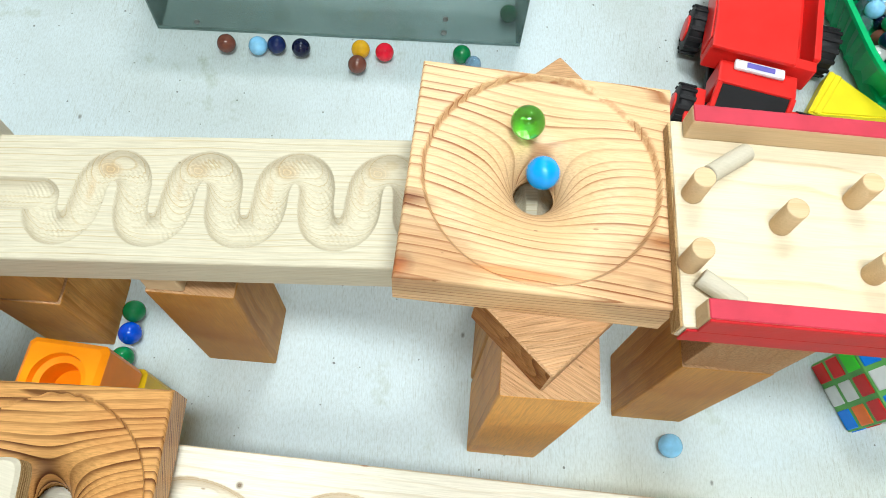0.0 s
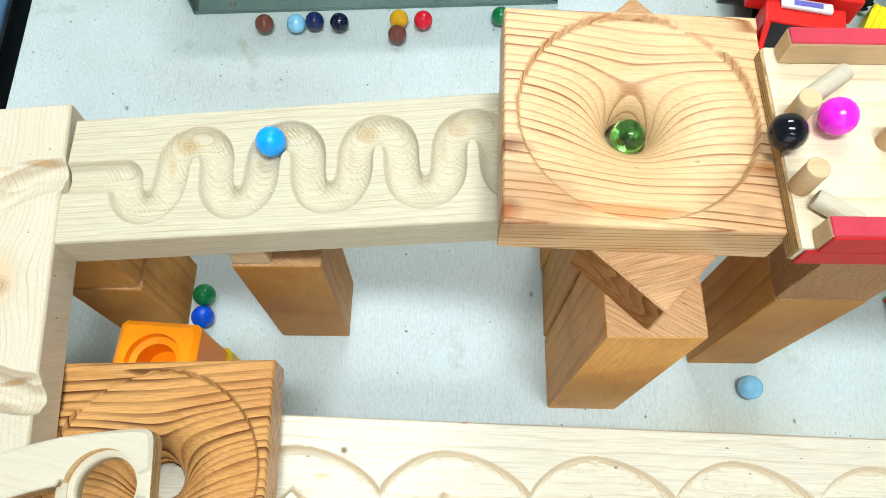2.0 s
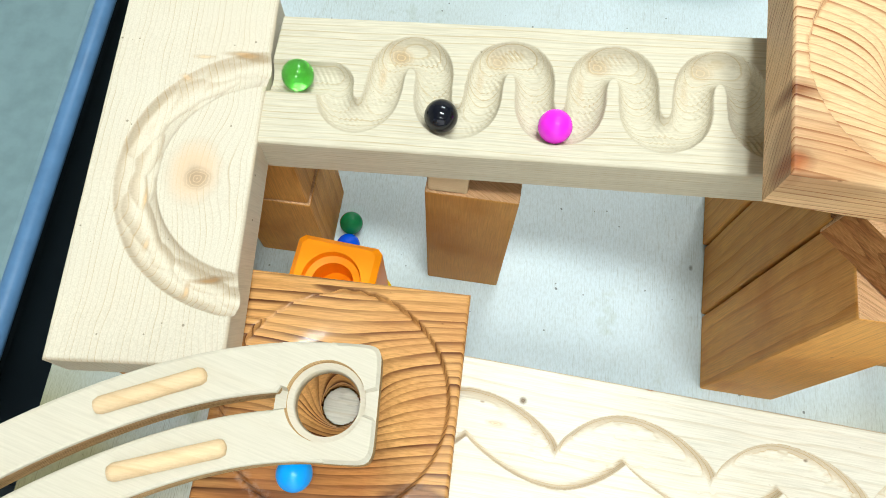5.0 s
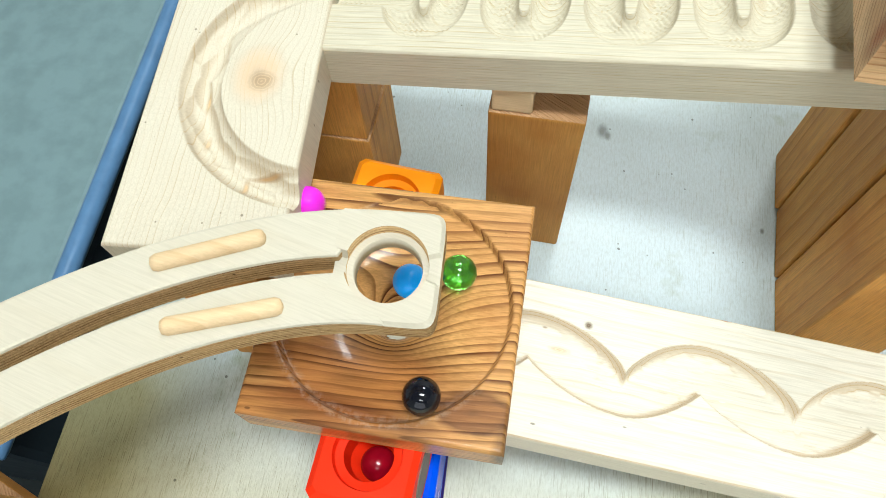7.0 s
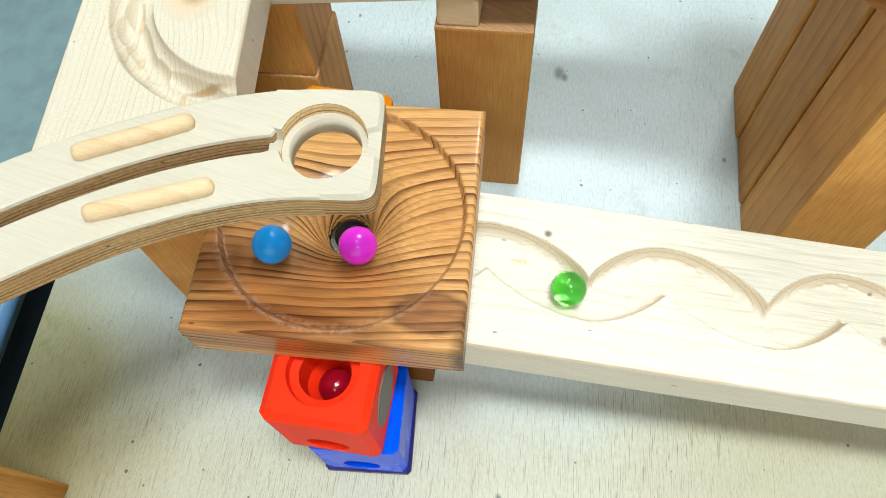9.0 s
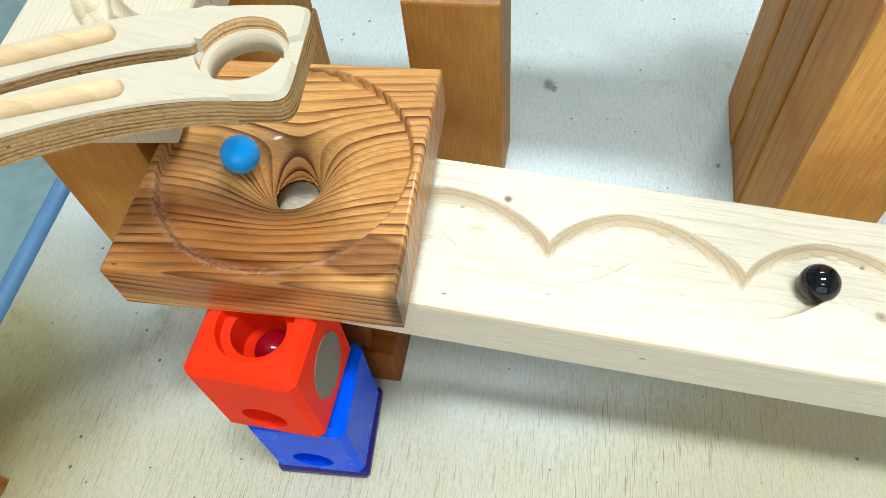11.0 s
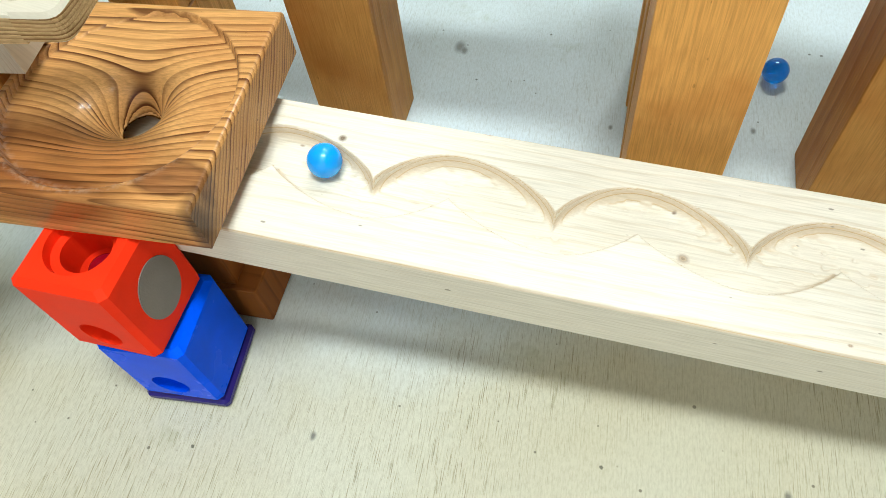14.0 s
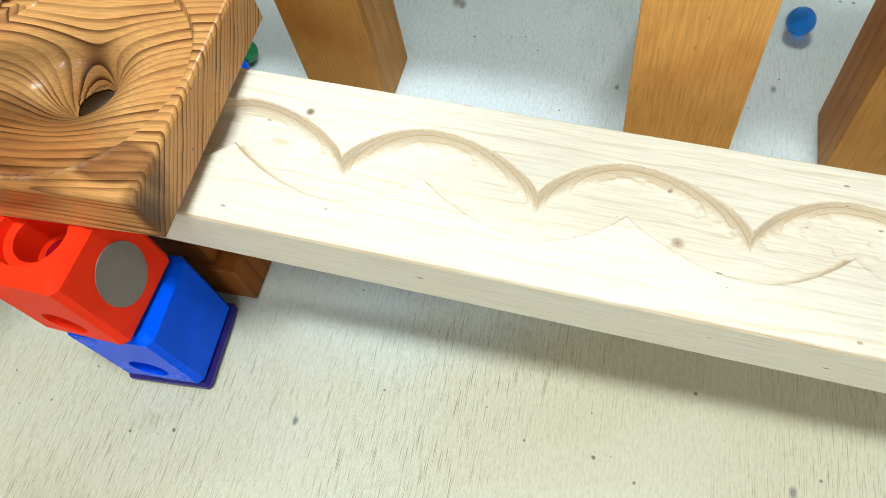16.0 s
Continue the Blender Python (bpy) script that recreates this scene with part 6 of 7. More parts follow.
        (4.9, -0.1821, 0.1278, 0.1557), (4.95, -0.1891, 0.1323, 0.1550), (5, -0.1990, 0.1317, 0.1540), (5.05, -0.2089, 0.1310, 0.1530), (5.1, -0.2015, 0.1338, 0.1529),
        (5.15, -0.2135, 0.1323, 0.1525), (5.2, -0.2249, 0.1280, 0.1521), (5.25, -0.2349, 0.1212, 0.1518), (5.3, -0.2429, 0.1121, 0.1514), (5.35, -0.2485, 0.1013, 0.1510),
        (5.4, -0.2514, 0.0896, 0.1507), (5.45, -0.2514, 0.0774, 0.1503), (5.5, -0.2485, 0.0657, 0.1499), (5.55, -0.2429, 0.0549, 0.1495), (5.6, -0.2349, 0.0458, 0.1492),
        (5.65, -0.2249, 0.0390, 0.1488), (5.7, -0.2135, 0.0347, 0.1484), (5.75, -0.2015, 0.0332, 0.1480), (5.85, -0.1759, 0.0361, 0.1335), (5.9, -0.1605, 0.0415, 0.1334),
        (5.95, -0.1444, 0.0398, 0.1334), (6, -0.1308, 0.0314, 0.1333), (6.05, -0.1223, 0.0181, 0.1333), (6.1, -0.1204, 0.0025, 0.1333), (6.15, -0.1254, -0.0121, 0.1332),
        (6.2, -0.1361, -0.0230, 0.1332), (6.25, -0.1504, -0.0282, 0.1331), (6.3, -0.1652, -0.0266, 0.1331), (6.35, -0.1718, -0.0242, 0.1331), (6.4, -0.1779, -0.0204, 0.1332),
        (6.45, -0.1840, -0.0128, 0.1331), (6.5, -0.1877, -0.0038, 0.1331), (6.55, -0.1886, 0.0057, 0.1331), (6.6, -0.1869, 0.0151, 0.1330), (6.65, -0.1825, 0.0234, 0.1330),
        (6.7, -0.1761, 0.0302, 0.1330), (6.75, -0.1680, 0.0348, 0.1329), (6.8, -0.1591, 0.0368, 0.1329), (6.85, -0.1501, 0.0363, 0.1328), (6.9, -0.1416, 0.0333, 0.1328),
        (6.95, -0.1367, 0.0278, 0.1325), (7, -0.1335, 0.0217, 0.1322), (7.05, -0.1331, 0.0142, 0.1315), (7.1, -0.1350, 0.0077, 0.1307), (7.15, -0.1402, -0.0017, 0.1295),
        (7.2, -0.1482, -0.0054, 0.1284), (7.25, -0.1579, -0.0087, 0.1287), (7.3, -0.1680, -0.0037, 0.1291), (7.35, -0.1720, 0.0079, 0.1296), (7.4, -0.1663, 0.0199, 0.1300),
        (7.45, -0.1601, 0.0205, 0.1293), (7.5, -0.1548, 0.0189, 0.1286), (7.55, -0.1478, 0.0104, 0.1236), (7.6, -0.1511, 0.0038, 0.1183), (7.65, -0.1532, -0.0031, 0.1227),
        (7.7, -0.1638, -0.0044, 0.1284), (7.75, -0.1682, 0.0041, 0.1284), (7.8, -0.1655, 0.0133, 0.1284), (7.85, -0.1544, 0.0160, 0.1268), (7.9, -0.1477, 0.0094, 0.1227),
        (7.95, -0.1496, 0.0021, 0.1183), (8, -0.1551, 0.0008, 0.1183), (8.15, -0.1554, 0.0053, 0.1240), (8.25, -0.1554, 0.0053, 0.1090), (8.35, -0.1554, 0.0072, 0.1063),
        (8.4, -0.1478, 0.0039, 0.1059), (8.45, -0.1402, 0.0005, 0.1055), (8.5, -0.1326, -0.0034, 0.1051), (8.55, -0.1252, -0.0001, 0.1042), (8.6, -0.1178, 0.0039, 0.1034),
        (8.65, -0.1103, 0.0078, 0.1027), (8.7, -0.1029, 0.0114, 0.1018), (8.75, -0.0973, 0.0106, 0.1014), (8.8, -0.0918, 0.0088, 0.1010), (8.85, -0.0862, 0.0068, 0.1006),
        (8.9, -0.0806, 0.0049, 0.1002), (8.95, -0.0750, 0.0029, 0.0997), (9, -0.0695, 0.0008, 0.0993), (9.05, -0.0639, -0.0016, 0.0989), (9.1, -0.0584, -0.0003, 0.0984),
        (9.15, -0.0529, 0.0030, 0.0980), (9.2, -0.0474, 0.0061, 0.0975), (9.25, -0.0419, 0.0092, 0.0971), (9.3, -0.0365, 0.0121, 0.0966), (9.35, -0.0310, 0.0142, 0.0962),
        (9.4, -0.0254, 0.0122, 0.0957), (9.45, -0.0198, 0.0103, 0.0953), (9.5, -0.0143, 0.0084, 0.0948), (9.55, -0.0087, 0.0064, 0.0944), (9.6, -0.0031, 0.0044, 0.0939),
        (9.65, 0.0025, 0.0022, 0.0935), (9.7, 0.0081, -0.0005, 0.0930), (9.75, 0.0135, 0.0036, 0.0926), (9.8, 0.0190, 0.0068, 0.0921), (9.85, 0.0245, 0.0099, 0.0917),
        (9.9, 0.0299, 0.0129, 0.0912), (9.95, 0.0354, 0.0159, 0.0908), (10, 0.0409, 0.0157, 0.0903), (10.05, 0.0465, 0.0138, 0.0899), (10.1, 0.0521, 0.0119, 0.0894),
        (10.15, 0.0577, 0.0099, 0.0890), (10.2, 0.0632, 0.0079, 0.0885), (10.25, 0.0688, 0.0059, 0.0881), (10.3, 0.0744, 0.0035, 0.0876), (10.35, 0.0799, 0.0041, 0.0872),
        (10.4, 0.0854, 0.0075, 0.0867), (10.45, 0.0909, 0.0106, 0.0863), (10.5, 0.0963, 0.0137, 0.0858), (10.55, 0.1018, 0.0166, 0.0854), (10.6, 0.1073, 0.0193, 0.0849),
        (10.65, 0.1129, 0.0173, 0.0845), (10.7, 0.1184, 0.0154, 0.0840), (10.75, 0.1237, 0.0135, 0.0836), (10.8, 0.1289, 0.0116, 0.0832), (10.85, 0.1341, 0.0096, 0.0828),
        (10.9, 0.1394, 0.0075, 0.0825), (10.95, 0.1446, 0.0051, 0.0821), (11, 0.1498, 0.0063, 0.0817), (11.05, 0.1549, 0.0094, 0.0813), (11.1, 0.1601, 0.0123, 0.0809),
        (11.15, 0.1652, 0.0151, 0.0805), (11.2, 0.1704, 0.0178, 0.0801), (11.25, 0.1755, 0.0205, 0.0797), (11.3, 0.1807, 0.0193, 0.0793), (11.35, 0.1860, 0.0174, 0.0789),
        (11.4, 0.1912, 0.0156, 0.0786), (11.45, 0.1964, 0.0136, 0.0782), (11.5, 0.2017, 0.0117, 0.0778), (11.55, 0.2069, 0.0097, 0.0774), (11.6, 0.2121, 0.0075, 0.0770),
        (11.65, 0.2174, 0.0062, 0.0766), (11.7, 0.2225, 0.0096, 0.0762), (11.75, 0.2276, 0.0125, 0.0758), (11.8, 0.2328, 0.0153, 0.0754), (11.85, 0.2379, 0.0181, 0.0750),
        (11.9, 0.2431, 0.0208, 0.0747), (11.95, 0.2482, 0.0213, 0.0743), (12, 0.2535, 0.0195, 0.0739), (12.05, 0.2587, 0.0176, 0.0735), (12.1, 0.2639, 0.0157, 0.0731),
        (12.15, 0.2692, 0.0138, 0.0727), (12.2, 0.2744, 0.0118, 0.0723), (12.25, 0.2796, 0.0097, 0.0719), (12.3, 0.2849, 0.0070, 0.0715), (12.35, 0.2900, 0.0098, 0.0712),
        (12.4, 0.2952, 0.0128, 0.0708), (12.45, 0.3003, 0.0156, 0.0704), (12.5, 0.3055, 0.0184, 0.0700), (12.55, 0.3106, 0.0211, 0.0696), (12.6, 0.3158, 0.0234, 0.0692),
        (12.65, 0.3158, 0.0234, 0.0692), (12.7, 0.3158, 0.0234, 0.0692), (12.75, 0.3158, 0.0234, 0.0692), (12.8, 0.3158, 0.0234, 0.0692), (12.85, 0.3158, 0.0234, 0.0692),
        (12.9, 0.3158, 0.0234, 0.0692), (12.95, 0.3158, 0.0234, 0.0692), (13, 0.3158, 0.0234, 0.0692), (13.05, 0.3158, 0.0234, 0.0692), (13.1, 0.3158, 0.0234, 0.0692),
        (13.15, 0.3158, 0.0234, 0.0692), (13.2, 0.3158, 0.0234, 0.0692), (13.25, 0.3158, 0.0234, 0.0692), (13.3, 0.3158, 0.0234, 0.0692), (13.35, 0.3158, 0.0234, 0.0692),
        (13.4, 0.3158, 0.0234, 0.0692), (13.45, 0.3158, 0.0234, 0.0692), (13.5, 0.3158, 0.0234, 0.0692), (13.55, 0.3158, 0.0234, 0.0692), (13.6, 0.3158, 0.0234, 0.0692),
        (13.65, 0.3158, 0.0234, 0.0692), (13.7, 0.3158, 0.0234, 0.0692), (13.75, 0.3158, 0.0234, 0.0692), (13.8, 0.3158, 0.0234, 0.0692), (13.85, 0.3158, 0.0234, 0.0692),
        (13.9, 0.3158, 0.0234, 0.0692), (13.95, 0.3158, 0.0234, 0.0692), (14, 0.3158, 0.0234, 0.0692), (14.05, 0.3158, 0.0234, 0.0692), (14.1, 0.3158, 0.0234, 0.0692),
        (14.15, 0.3158, 0.0234, 0.0692), (14.2, 0.3158, 0.0234, 0.0692), (14.25, 0.3158, 0.0234, 0.0692), (14.3, 0.3158, 0.0234, 0.0692), (14.35, 0.3158, 0.0234, 0.0692),
        (14.4, 0.3158, 0.0234, 0.0692), (14.45, 0.3158, 0.0234, 0.0692), (14.5, 0.3158, 0.0234, 0.0692), (14.55, 0.3158, 0.0234, 0.0692), (14.6, 0.3158, 0.0234, 0.0692),
        (14.65, 0.3158, 0.0234, 0.0692), (14.7, 0.3158, 0.0234, 0.0692), (14.75, 0.3158, 0.0234, 0.0692), (14.8, 0.3158, 0.0234, 0.0692), (14.85, 0.3158, 0.0234, 0.0692),
        (14.9, 0.3158, 0.0234, 0.0692), (14.95, 0.3158, 0.0234, 0.0692), (15, 0.3158, 0.0234, 0.0692), (15.05, 0.3158, 0.0234, 0.0692), (15.1, 0.3158, 0.0234, 0.0692),
        (15.15, 0.3158, 0.0234, 0.0692), (15.2, 0.3158, 0.0234, 0.0692), (15.25, 0.3158, 0.0234, 0.0692), (15.3, 0.3158, 0.0234, 0.0692), (15.35, 0.3158, 0.0234, 0.0692),
        (15.4, 0.3158, 0.0234, 0.0692), (15.45, 0.3158, 0.0234, 0.0692), (15.5, 0.3158, 0.0234, 0.0692), (15.55, 0.3158, 0.0234, 0.0692), (15.6, 0.3158, 0.0234, 0.0692),
        (15.65, 0.3158, 0.0234, 0.0692), (15.7, 0.3158, 0.0234, 0.0692), (15.75, 0.3158, 0.0234, 0.0692), (15.8, 0.3158, 0.0234, 0.0692), (15.85, 0.3158, 0.0234, 0.0692),
        (15.9, 0.3158, 0.0234, 0.0692), (15.95, 0.3158, 0.0234, 0.0692), (16, 0.3158, 0.0234, 0.0692),
    ]))
    runner = marble(M_RUN_PINK, "marble", "bright magenta marble rolling down the run", (0, 0, 0), R_MARBLE, "rolling marbles")
    walk(runner, rolling([
        (0, 0.3720, 0.1280, 0.2245), (1.55, 0.1600, 0.1500, 0.2245), (1.7, 0.1169, 0.1525, 0.2245), (1.8, 0.1127, 0.1486, 0.2245), (1.9, 0.1070, 0.1407, 0.2245),
        (2, 0.1017, 0.1329, 0.2245), (2.1, 0.0948, 0.1211, 0.2245), (2.2, 0.0842, 0.1245, 0.2245), (2.3, 0.0681, 0.1536, 0.2143), (2.35, 0.0483, 0.1558, 0.2114),
        (2.4, 0.0357, 0.1455, 0.1987), (2.45, 0.0226, 0.1488, 0.2095), (2.5, 0.0169, 0.1254, 0.2123), (2.55, 0.0139, 0.1184, 0.2136), (2.6, 0.0123, 0.1106, 0.2144),
        (2.65, 0.0126, 0.1094, 0.2145), (2.7, 0.0130, 0.1081, 0.2146), (2.75, 0.0149, 0.1093, 0.2144), (2.8, 0.0168, 0.1105, 0.2142), (2.85, 0.0211, 0.1149, 0.2134),
        (2.9, 0.0249, 0.1197, 0.2123), (2.95, 0.0410, 0.1289, 0.2095), (3, 0.0388, 0.1405, 0.1987), (3.05, 0.0354, 0.1492, 0.1987), (3.1, 0.0228, 0.1424, 0.2085),
        (3.15, 0.0236, 0.1349, 0.2092), (3.2, 0.0290, 0.1291, 0.2093), (3.25, 0.0436, 0.1439, 0.2052), (3.3, 0.0292, 0.1445, 0.1987), (3.35, 0.0256, 0.1400, 0.2034),
        (3.4, 0.0266, 0.1325, 0.2085), (3.5, 0.0343, 0.1412, 0.1910), (3.65, 0.0343, 0.1412, 0.1830), (3.75, 0.0344, 0.1294, 0.1773), (3.8, 0.0259, 0.1383, 0.1765),
        (3.85, 0.0241, 0.1513, 0.1764), (3.9, 0.0156, 0.1601, 0.1756), (3.95, 0.0052, 0.1538, 0.1745), (4, 0.0044, 0.1407, 0.1744), (4.05, 0.0003, 0.1287, 0.1739),
        (4.1, -0.0119, 0.1289, 0.1727), (4.15, -0.0162, 0.1394, 0.1723), (4.2, -0.0180, 0.1508, 0.1722), (4.25, -0.0241, 0.1571, 0.1716), (4.3, -0.0327, 0.1559, 0.1708),
        (4.35, -0.0370, 0.1484, 0.1703), (4.4, -0.0372, 0.1393, 0.1702), (4.45, -0.0381, 0.1304, 0.1701), (4.5, -0.0444, 0.1245, 0.1694), (4.55, -0.0530, 0.1260, 0.1685),
        (4.6, -0.0572, 0.1337, 0.1682), (4.65, -0.0583, 0.1427, 0.1681), (4.7, -0.0611, 0.1511, 0.1679), (4.75, -0.0688, 0.1550, 0.1671), (4.8, -0.0765, 0.1510, 0.1664),
        (4.85, -0.0788, 0.1424, 0.1661), (4.9, -0.0787, 0.1334, 0.1660), (4.95, -0.0813, 0.1249, 0.1657), (5, -0.0892, 0.1215, 0.1649), (5.05, -0.0967, 0.1258, 0.1642),
        (5.1, -0.0992, 0.1344, 0.1640), (5.15, -0.1003, 0.1433, 0.1639), (5.2, -0.1050, 0.1508, 0.1635), (5.25, -0.1136, 0.1518, 0.1627), (5.3, -0.1195, 0.1454, 0.1620),
        (5.35, -0.1203, 0.1365, 0.1619), (5.4, -0.1205, 0.1275, 0.1618), (5.45, -0.1253, 0.1202, 0.1613), (5.5, -0.1340, 0.1196, 0.1604), (5.55, -0.1396, 0.1262, 0.1599),
        (5.6, -0.1411, 0.1351, 0.1598), (5.65, -0.1429, 0.1439, 0.1597), (5.7, -0.1495, 0.1495, 0.1591), (5.75, -0.1580, 0.1475, 0.1582), (5.8, -0.1617, 0.1396, 0.1578),
        (5.85, -0.1617, 0.1305, 0.1577), (5.9, -0.1630, 0.1217, 0.1575), (5.95, -0.1699, 0.1164, 0.1568), (6, -0.1781, 0.1191, 0.1560), (6.05, -0.1820, 0.1271, 0.1557),
        (6.1, -0.1874, 0.1324, 0.1552), (6.15, -0.1964, 0.1318, 0.1543), (6.2, -0.2053, 0.1313, 0.1534), (6.3, -0.2156, 0.1318, 0.1525), (6.35, -0.2254, 0.1277, 0.1521),
        (6.4, -0.2342, 0.1217, 0.1518), (6.45, -0.2401, 0.1158, 0.1515), (6.5, -0.2449, 0.1090, 0.1513), (6.55, -0.2489, 0.1004, 0.1510), (6.6, -0.2512, 0.0912, 0.1507),
        (6.65, -0.2517, 0.0805, 0.1504), (6.7, -0.2500, 0.0700, 0.1500), (6.75, -0.2455, 0.0590, 0.1497), (6.8, -0.2385, 0.0494, 0.1493), (6.85, -0.2305, 0.0424, 0.1490),
        (6.9, -0.2212, 0.0372, 0.1486), (7, -0.1982, 0.0371, 0.1345), (7.05, -0.1751, 0.0372, 0.1335), (7.1, -0.1695, 0.0406, 0.1335), (7.15, -0.1531, 0.0394, 0.1332),
        (7.2, -0.1405, 0.0318, 0.1327), (7.25, -0.1285, 0.0265, 0.1332), (7.3, -0.1188, 0.0157, 0.1335), (7.35, -0.1181, 0.0068, 0.1335), (7.4, -0.1196, -0.0018, 0.1334),
        (7.45, -0.1242, -0.0121, 0.1333), (7.5, -0.1316, -0.0203, 0.1333), (7.55, -0.1404, -0.0250, 0.1331), (7.6, -0.1498, -0.0269, 0.1330), (7.65, -0.1609, -0.0273, 0.1330),
        (7.7, -0.1717, -0.0239, 0.1331), (7.75, -0.1789, -0.0189, 0.1331), (7.8, -0.1847, -0.0122, 0.1332), (7.85, -0.1906, -0.0027, 0.1334), (7.9, -0.1932, 0.0088, 0.1335),
        (7.95, -0.1902, 0.0187, 0.1335), (8, -0.1848, 0.0272, 0.1334), (8.05, -0.1773, 0.0338, 0.1334), (8.1, -0.1685, 0.0381, 0.1333), (8.15, -0.1590, 0.0398, 0.1332),
        (8.2, -0.1496, 0.0388, 0.1332), (8.25, -0.1410, 0.0354, 0.1331), (8.3, -0.1338, 0.0299, 0.1330), (8.35, -0.1298, 0.0244, 0.1329), (8.4, -0.1271, 0.0184, 0.1328),
        (8.45, -0.1265, 0.0103, 0.1325), (8.5, -0.1281, 0.0028, 0.1322), (8.55, -0.1336, -0.0047, 0.1315), (8.6, -0.1407, -0.0090, 0.1307), (8.65, -0.1518, -0.0125, 0.1300),
        (8.7, -0.1616, -0.0093, 0.1293), (8.75, -0.1705, 0.0008, 0.1292), (8.8, -0.1684, 0.0140, 0.1292), (8.85, -0.1570, 0.0207, 0.1291), (8.9, -0.1447, 0.0163, 0.1291),
        (8.95, -0.1402, 0.0042, 0.1290), (9, -0.1466, -0.0069, 0.1290), (9.05, -0.1591, -0.0091, 0.1289), (9.1, -0.1687, -0.0009, 0.1289), (9.15, -0.1686, 0.0115, 0.1289),
        (9.2, -0.1590, 0.0193, 0.1288), (9.25, -0.1470, 0.0169, 0.1288), (9.3, -0.1412, 0.0063, 0.1287), (9.35, -0.1456, -0.0048, 0.1287), (9.4, -0.1569, -0.0085, 0.1287),
        (9.45, -0.1668, -0.0023, 0.1286), (9.5, -0.1683, 0.0092, 0.1286), (9.55, -0.1606, 0.0176, 0.1286), (9.6, -0.1493, 0.0171, 0.1285), (9.65, -0.1426, 0.0082, 0.1285),
        (9.7, -0.1451, -0.0026, 0.1285), (9.75, -0.1548, -0.0075, 0.1284), (9.8, -0.1648, -0.0032, 0.1284), (9.85, -0.1677, 0.0071, 0.1284), (9.9, -0.1618, 0.0158, 0.1284),
        (9.95, -0.1515, 0.0169, 0.1284), (10, -0.1441, 0.0097, 0.1284), (10.05, -0.1449, -0.0005, 0.1284), (10.1, -0.1532, -0.0063, 0.1282), (10.15, -0.1627, -0.0037, 0.1280),
        (10.2, -0.1668, 0.0052, 0.1278), (10.25, -0.1627, 0.0140, 0.1276), (10.3, -0.1534, 0.0163, 0.1274), (10.35, -0.1458, 0.0108, 0.1271), (10.4, -0.1452, 0.0015, 0.1269),
        (10.45, -0.1518, -0.0048, 0.1267), (10.5, -0.1608, -0.0038, 0.1265), (10.55, -0.1657, 0.0037, 0.1262), (10.6, -0.1631, 0.0121, 0.1260), (10.65, -0.1551, 0.0155, 0.1257),
        (10.7, -0.1475, 0.0115, 0.1254), (10.8, -0.1554, 0.0053, 0.1215), (10.9, -0.1554, 0.0053, 0.1165), (10.95, -0.1554, 0.0053, 0.1070), (11, -0.1433, 0.0027, 0.1054),
        (11.05, -0.1394, 0.0005, 0.1053), (11.1, -0.1355, -0.0017, 0.1053), (11.15, -0.1316, -0.0043, 0.1050), (11.2, -0.1278, -0.0024, 0.1048), (11.25, -0.1240, -0.0005, 0.1045),
        (11.3, -0.1202, 0.0013, 0.1040), (11.35, -0.1164, 0.0030, 0.1034), (11.4, -0.1126, -0.0010, 0.1030), (11.45, -0.1088, 0.0004, 0.1025), (11.5, -0.1072, 0.0018, 0.1020),
        (11.55, -0.1014, 0.0058, 0.1017), (11.6, -0.0977, 0.0103, 0.1014), (11.65, -0.0927, 0.0092, 0.1011), (11.7, -0.0877, 0.0081, 0.1005), (11.75, -0.0827, 0.0070, 0.0998),
        (11.8, -0.0776, 0.0058, 0.0991), (11.85, -0.0732, 0.0029, 0.0993), (11.9, -0.0688, 0.0000, 0.0993), (11.95, -0.0645, -0.0032, 0.0990), (12, -0.0601, -0.0049, 0.0986),
        (12.05, -0.0553, -0.0017, 0.0983), (12.1, -0.0505, 0.0010, 0.0979), (12.15, -0.0456, 0.0037, 0.0975), (12.2, -0.0408, 0.0062, 0.0972), (12.25, -0.0339, 0.0107, 0.0966),
        (12.3, -0.0268, 0.0105, 0.0961), (12.35, -0.0197, 0.0088, 0.0956), (12.4, -0.0126, 0.0069, 0.0950), (12.45, -0.0060, 0.0030, 0.0946), (12.5, 0.0006, -0.0011, 0.0941),
        (12.55, 0.0040, -0.0016, 0.0938), (12.6, 0.0074, -0.0026, 0.0936), (12.65, 0.0129, 0.0015, 0.0932), (12.7, 0.0184, 0.0054, 0.0926), (12.75, 0.0238, 0.0090, 0.0919),
        (12.8, 0.0293, 0.0126, 0.0912), (12.85, 0.0369, 0.0173, 0.0904), (12.9, 0.0446, 0.0155, 0.0896), (12.95, 0.0523, 0.0133, 0.0892), (13, 0.0601, 0.0110, 0.0888),
        (13.05, 0.0643, 0.0083, 0.0881), (13.1, 0.0685, 0.0054, 0.0883), (13.15, 0.0728, 0.0025, 0.0885), (13.2, 0.0770, -0.0011, 0.0883), (13.25, 0.0836, 0.0037, 0.0878),
        (13.3, 0.0903, 0.0080, 0.0872), (13.35, 0.0969, 0.0122, 0.0865), (13.4, 0.1035, 0.0162, 0.0858), (13.45, 0.1071, 0.0159, 0.0861), (13.5, 0.1106, 0.0124, 0.0858),
        (13.55, 0.1143, 0.0112, 0.0855), (13.6, 0.1180, 0.0100, 0.0853), (13.65, 0.1217, 0.0088, 0.0850), (13.7, 0.1253, 0.0076, 0.0847), (13.75, 0.1290, 0.0063, 0.0844),
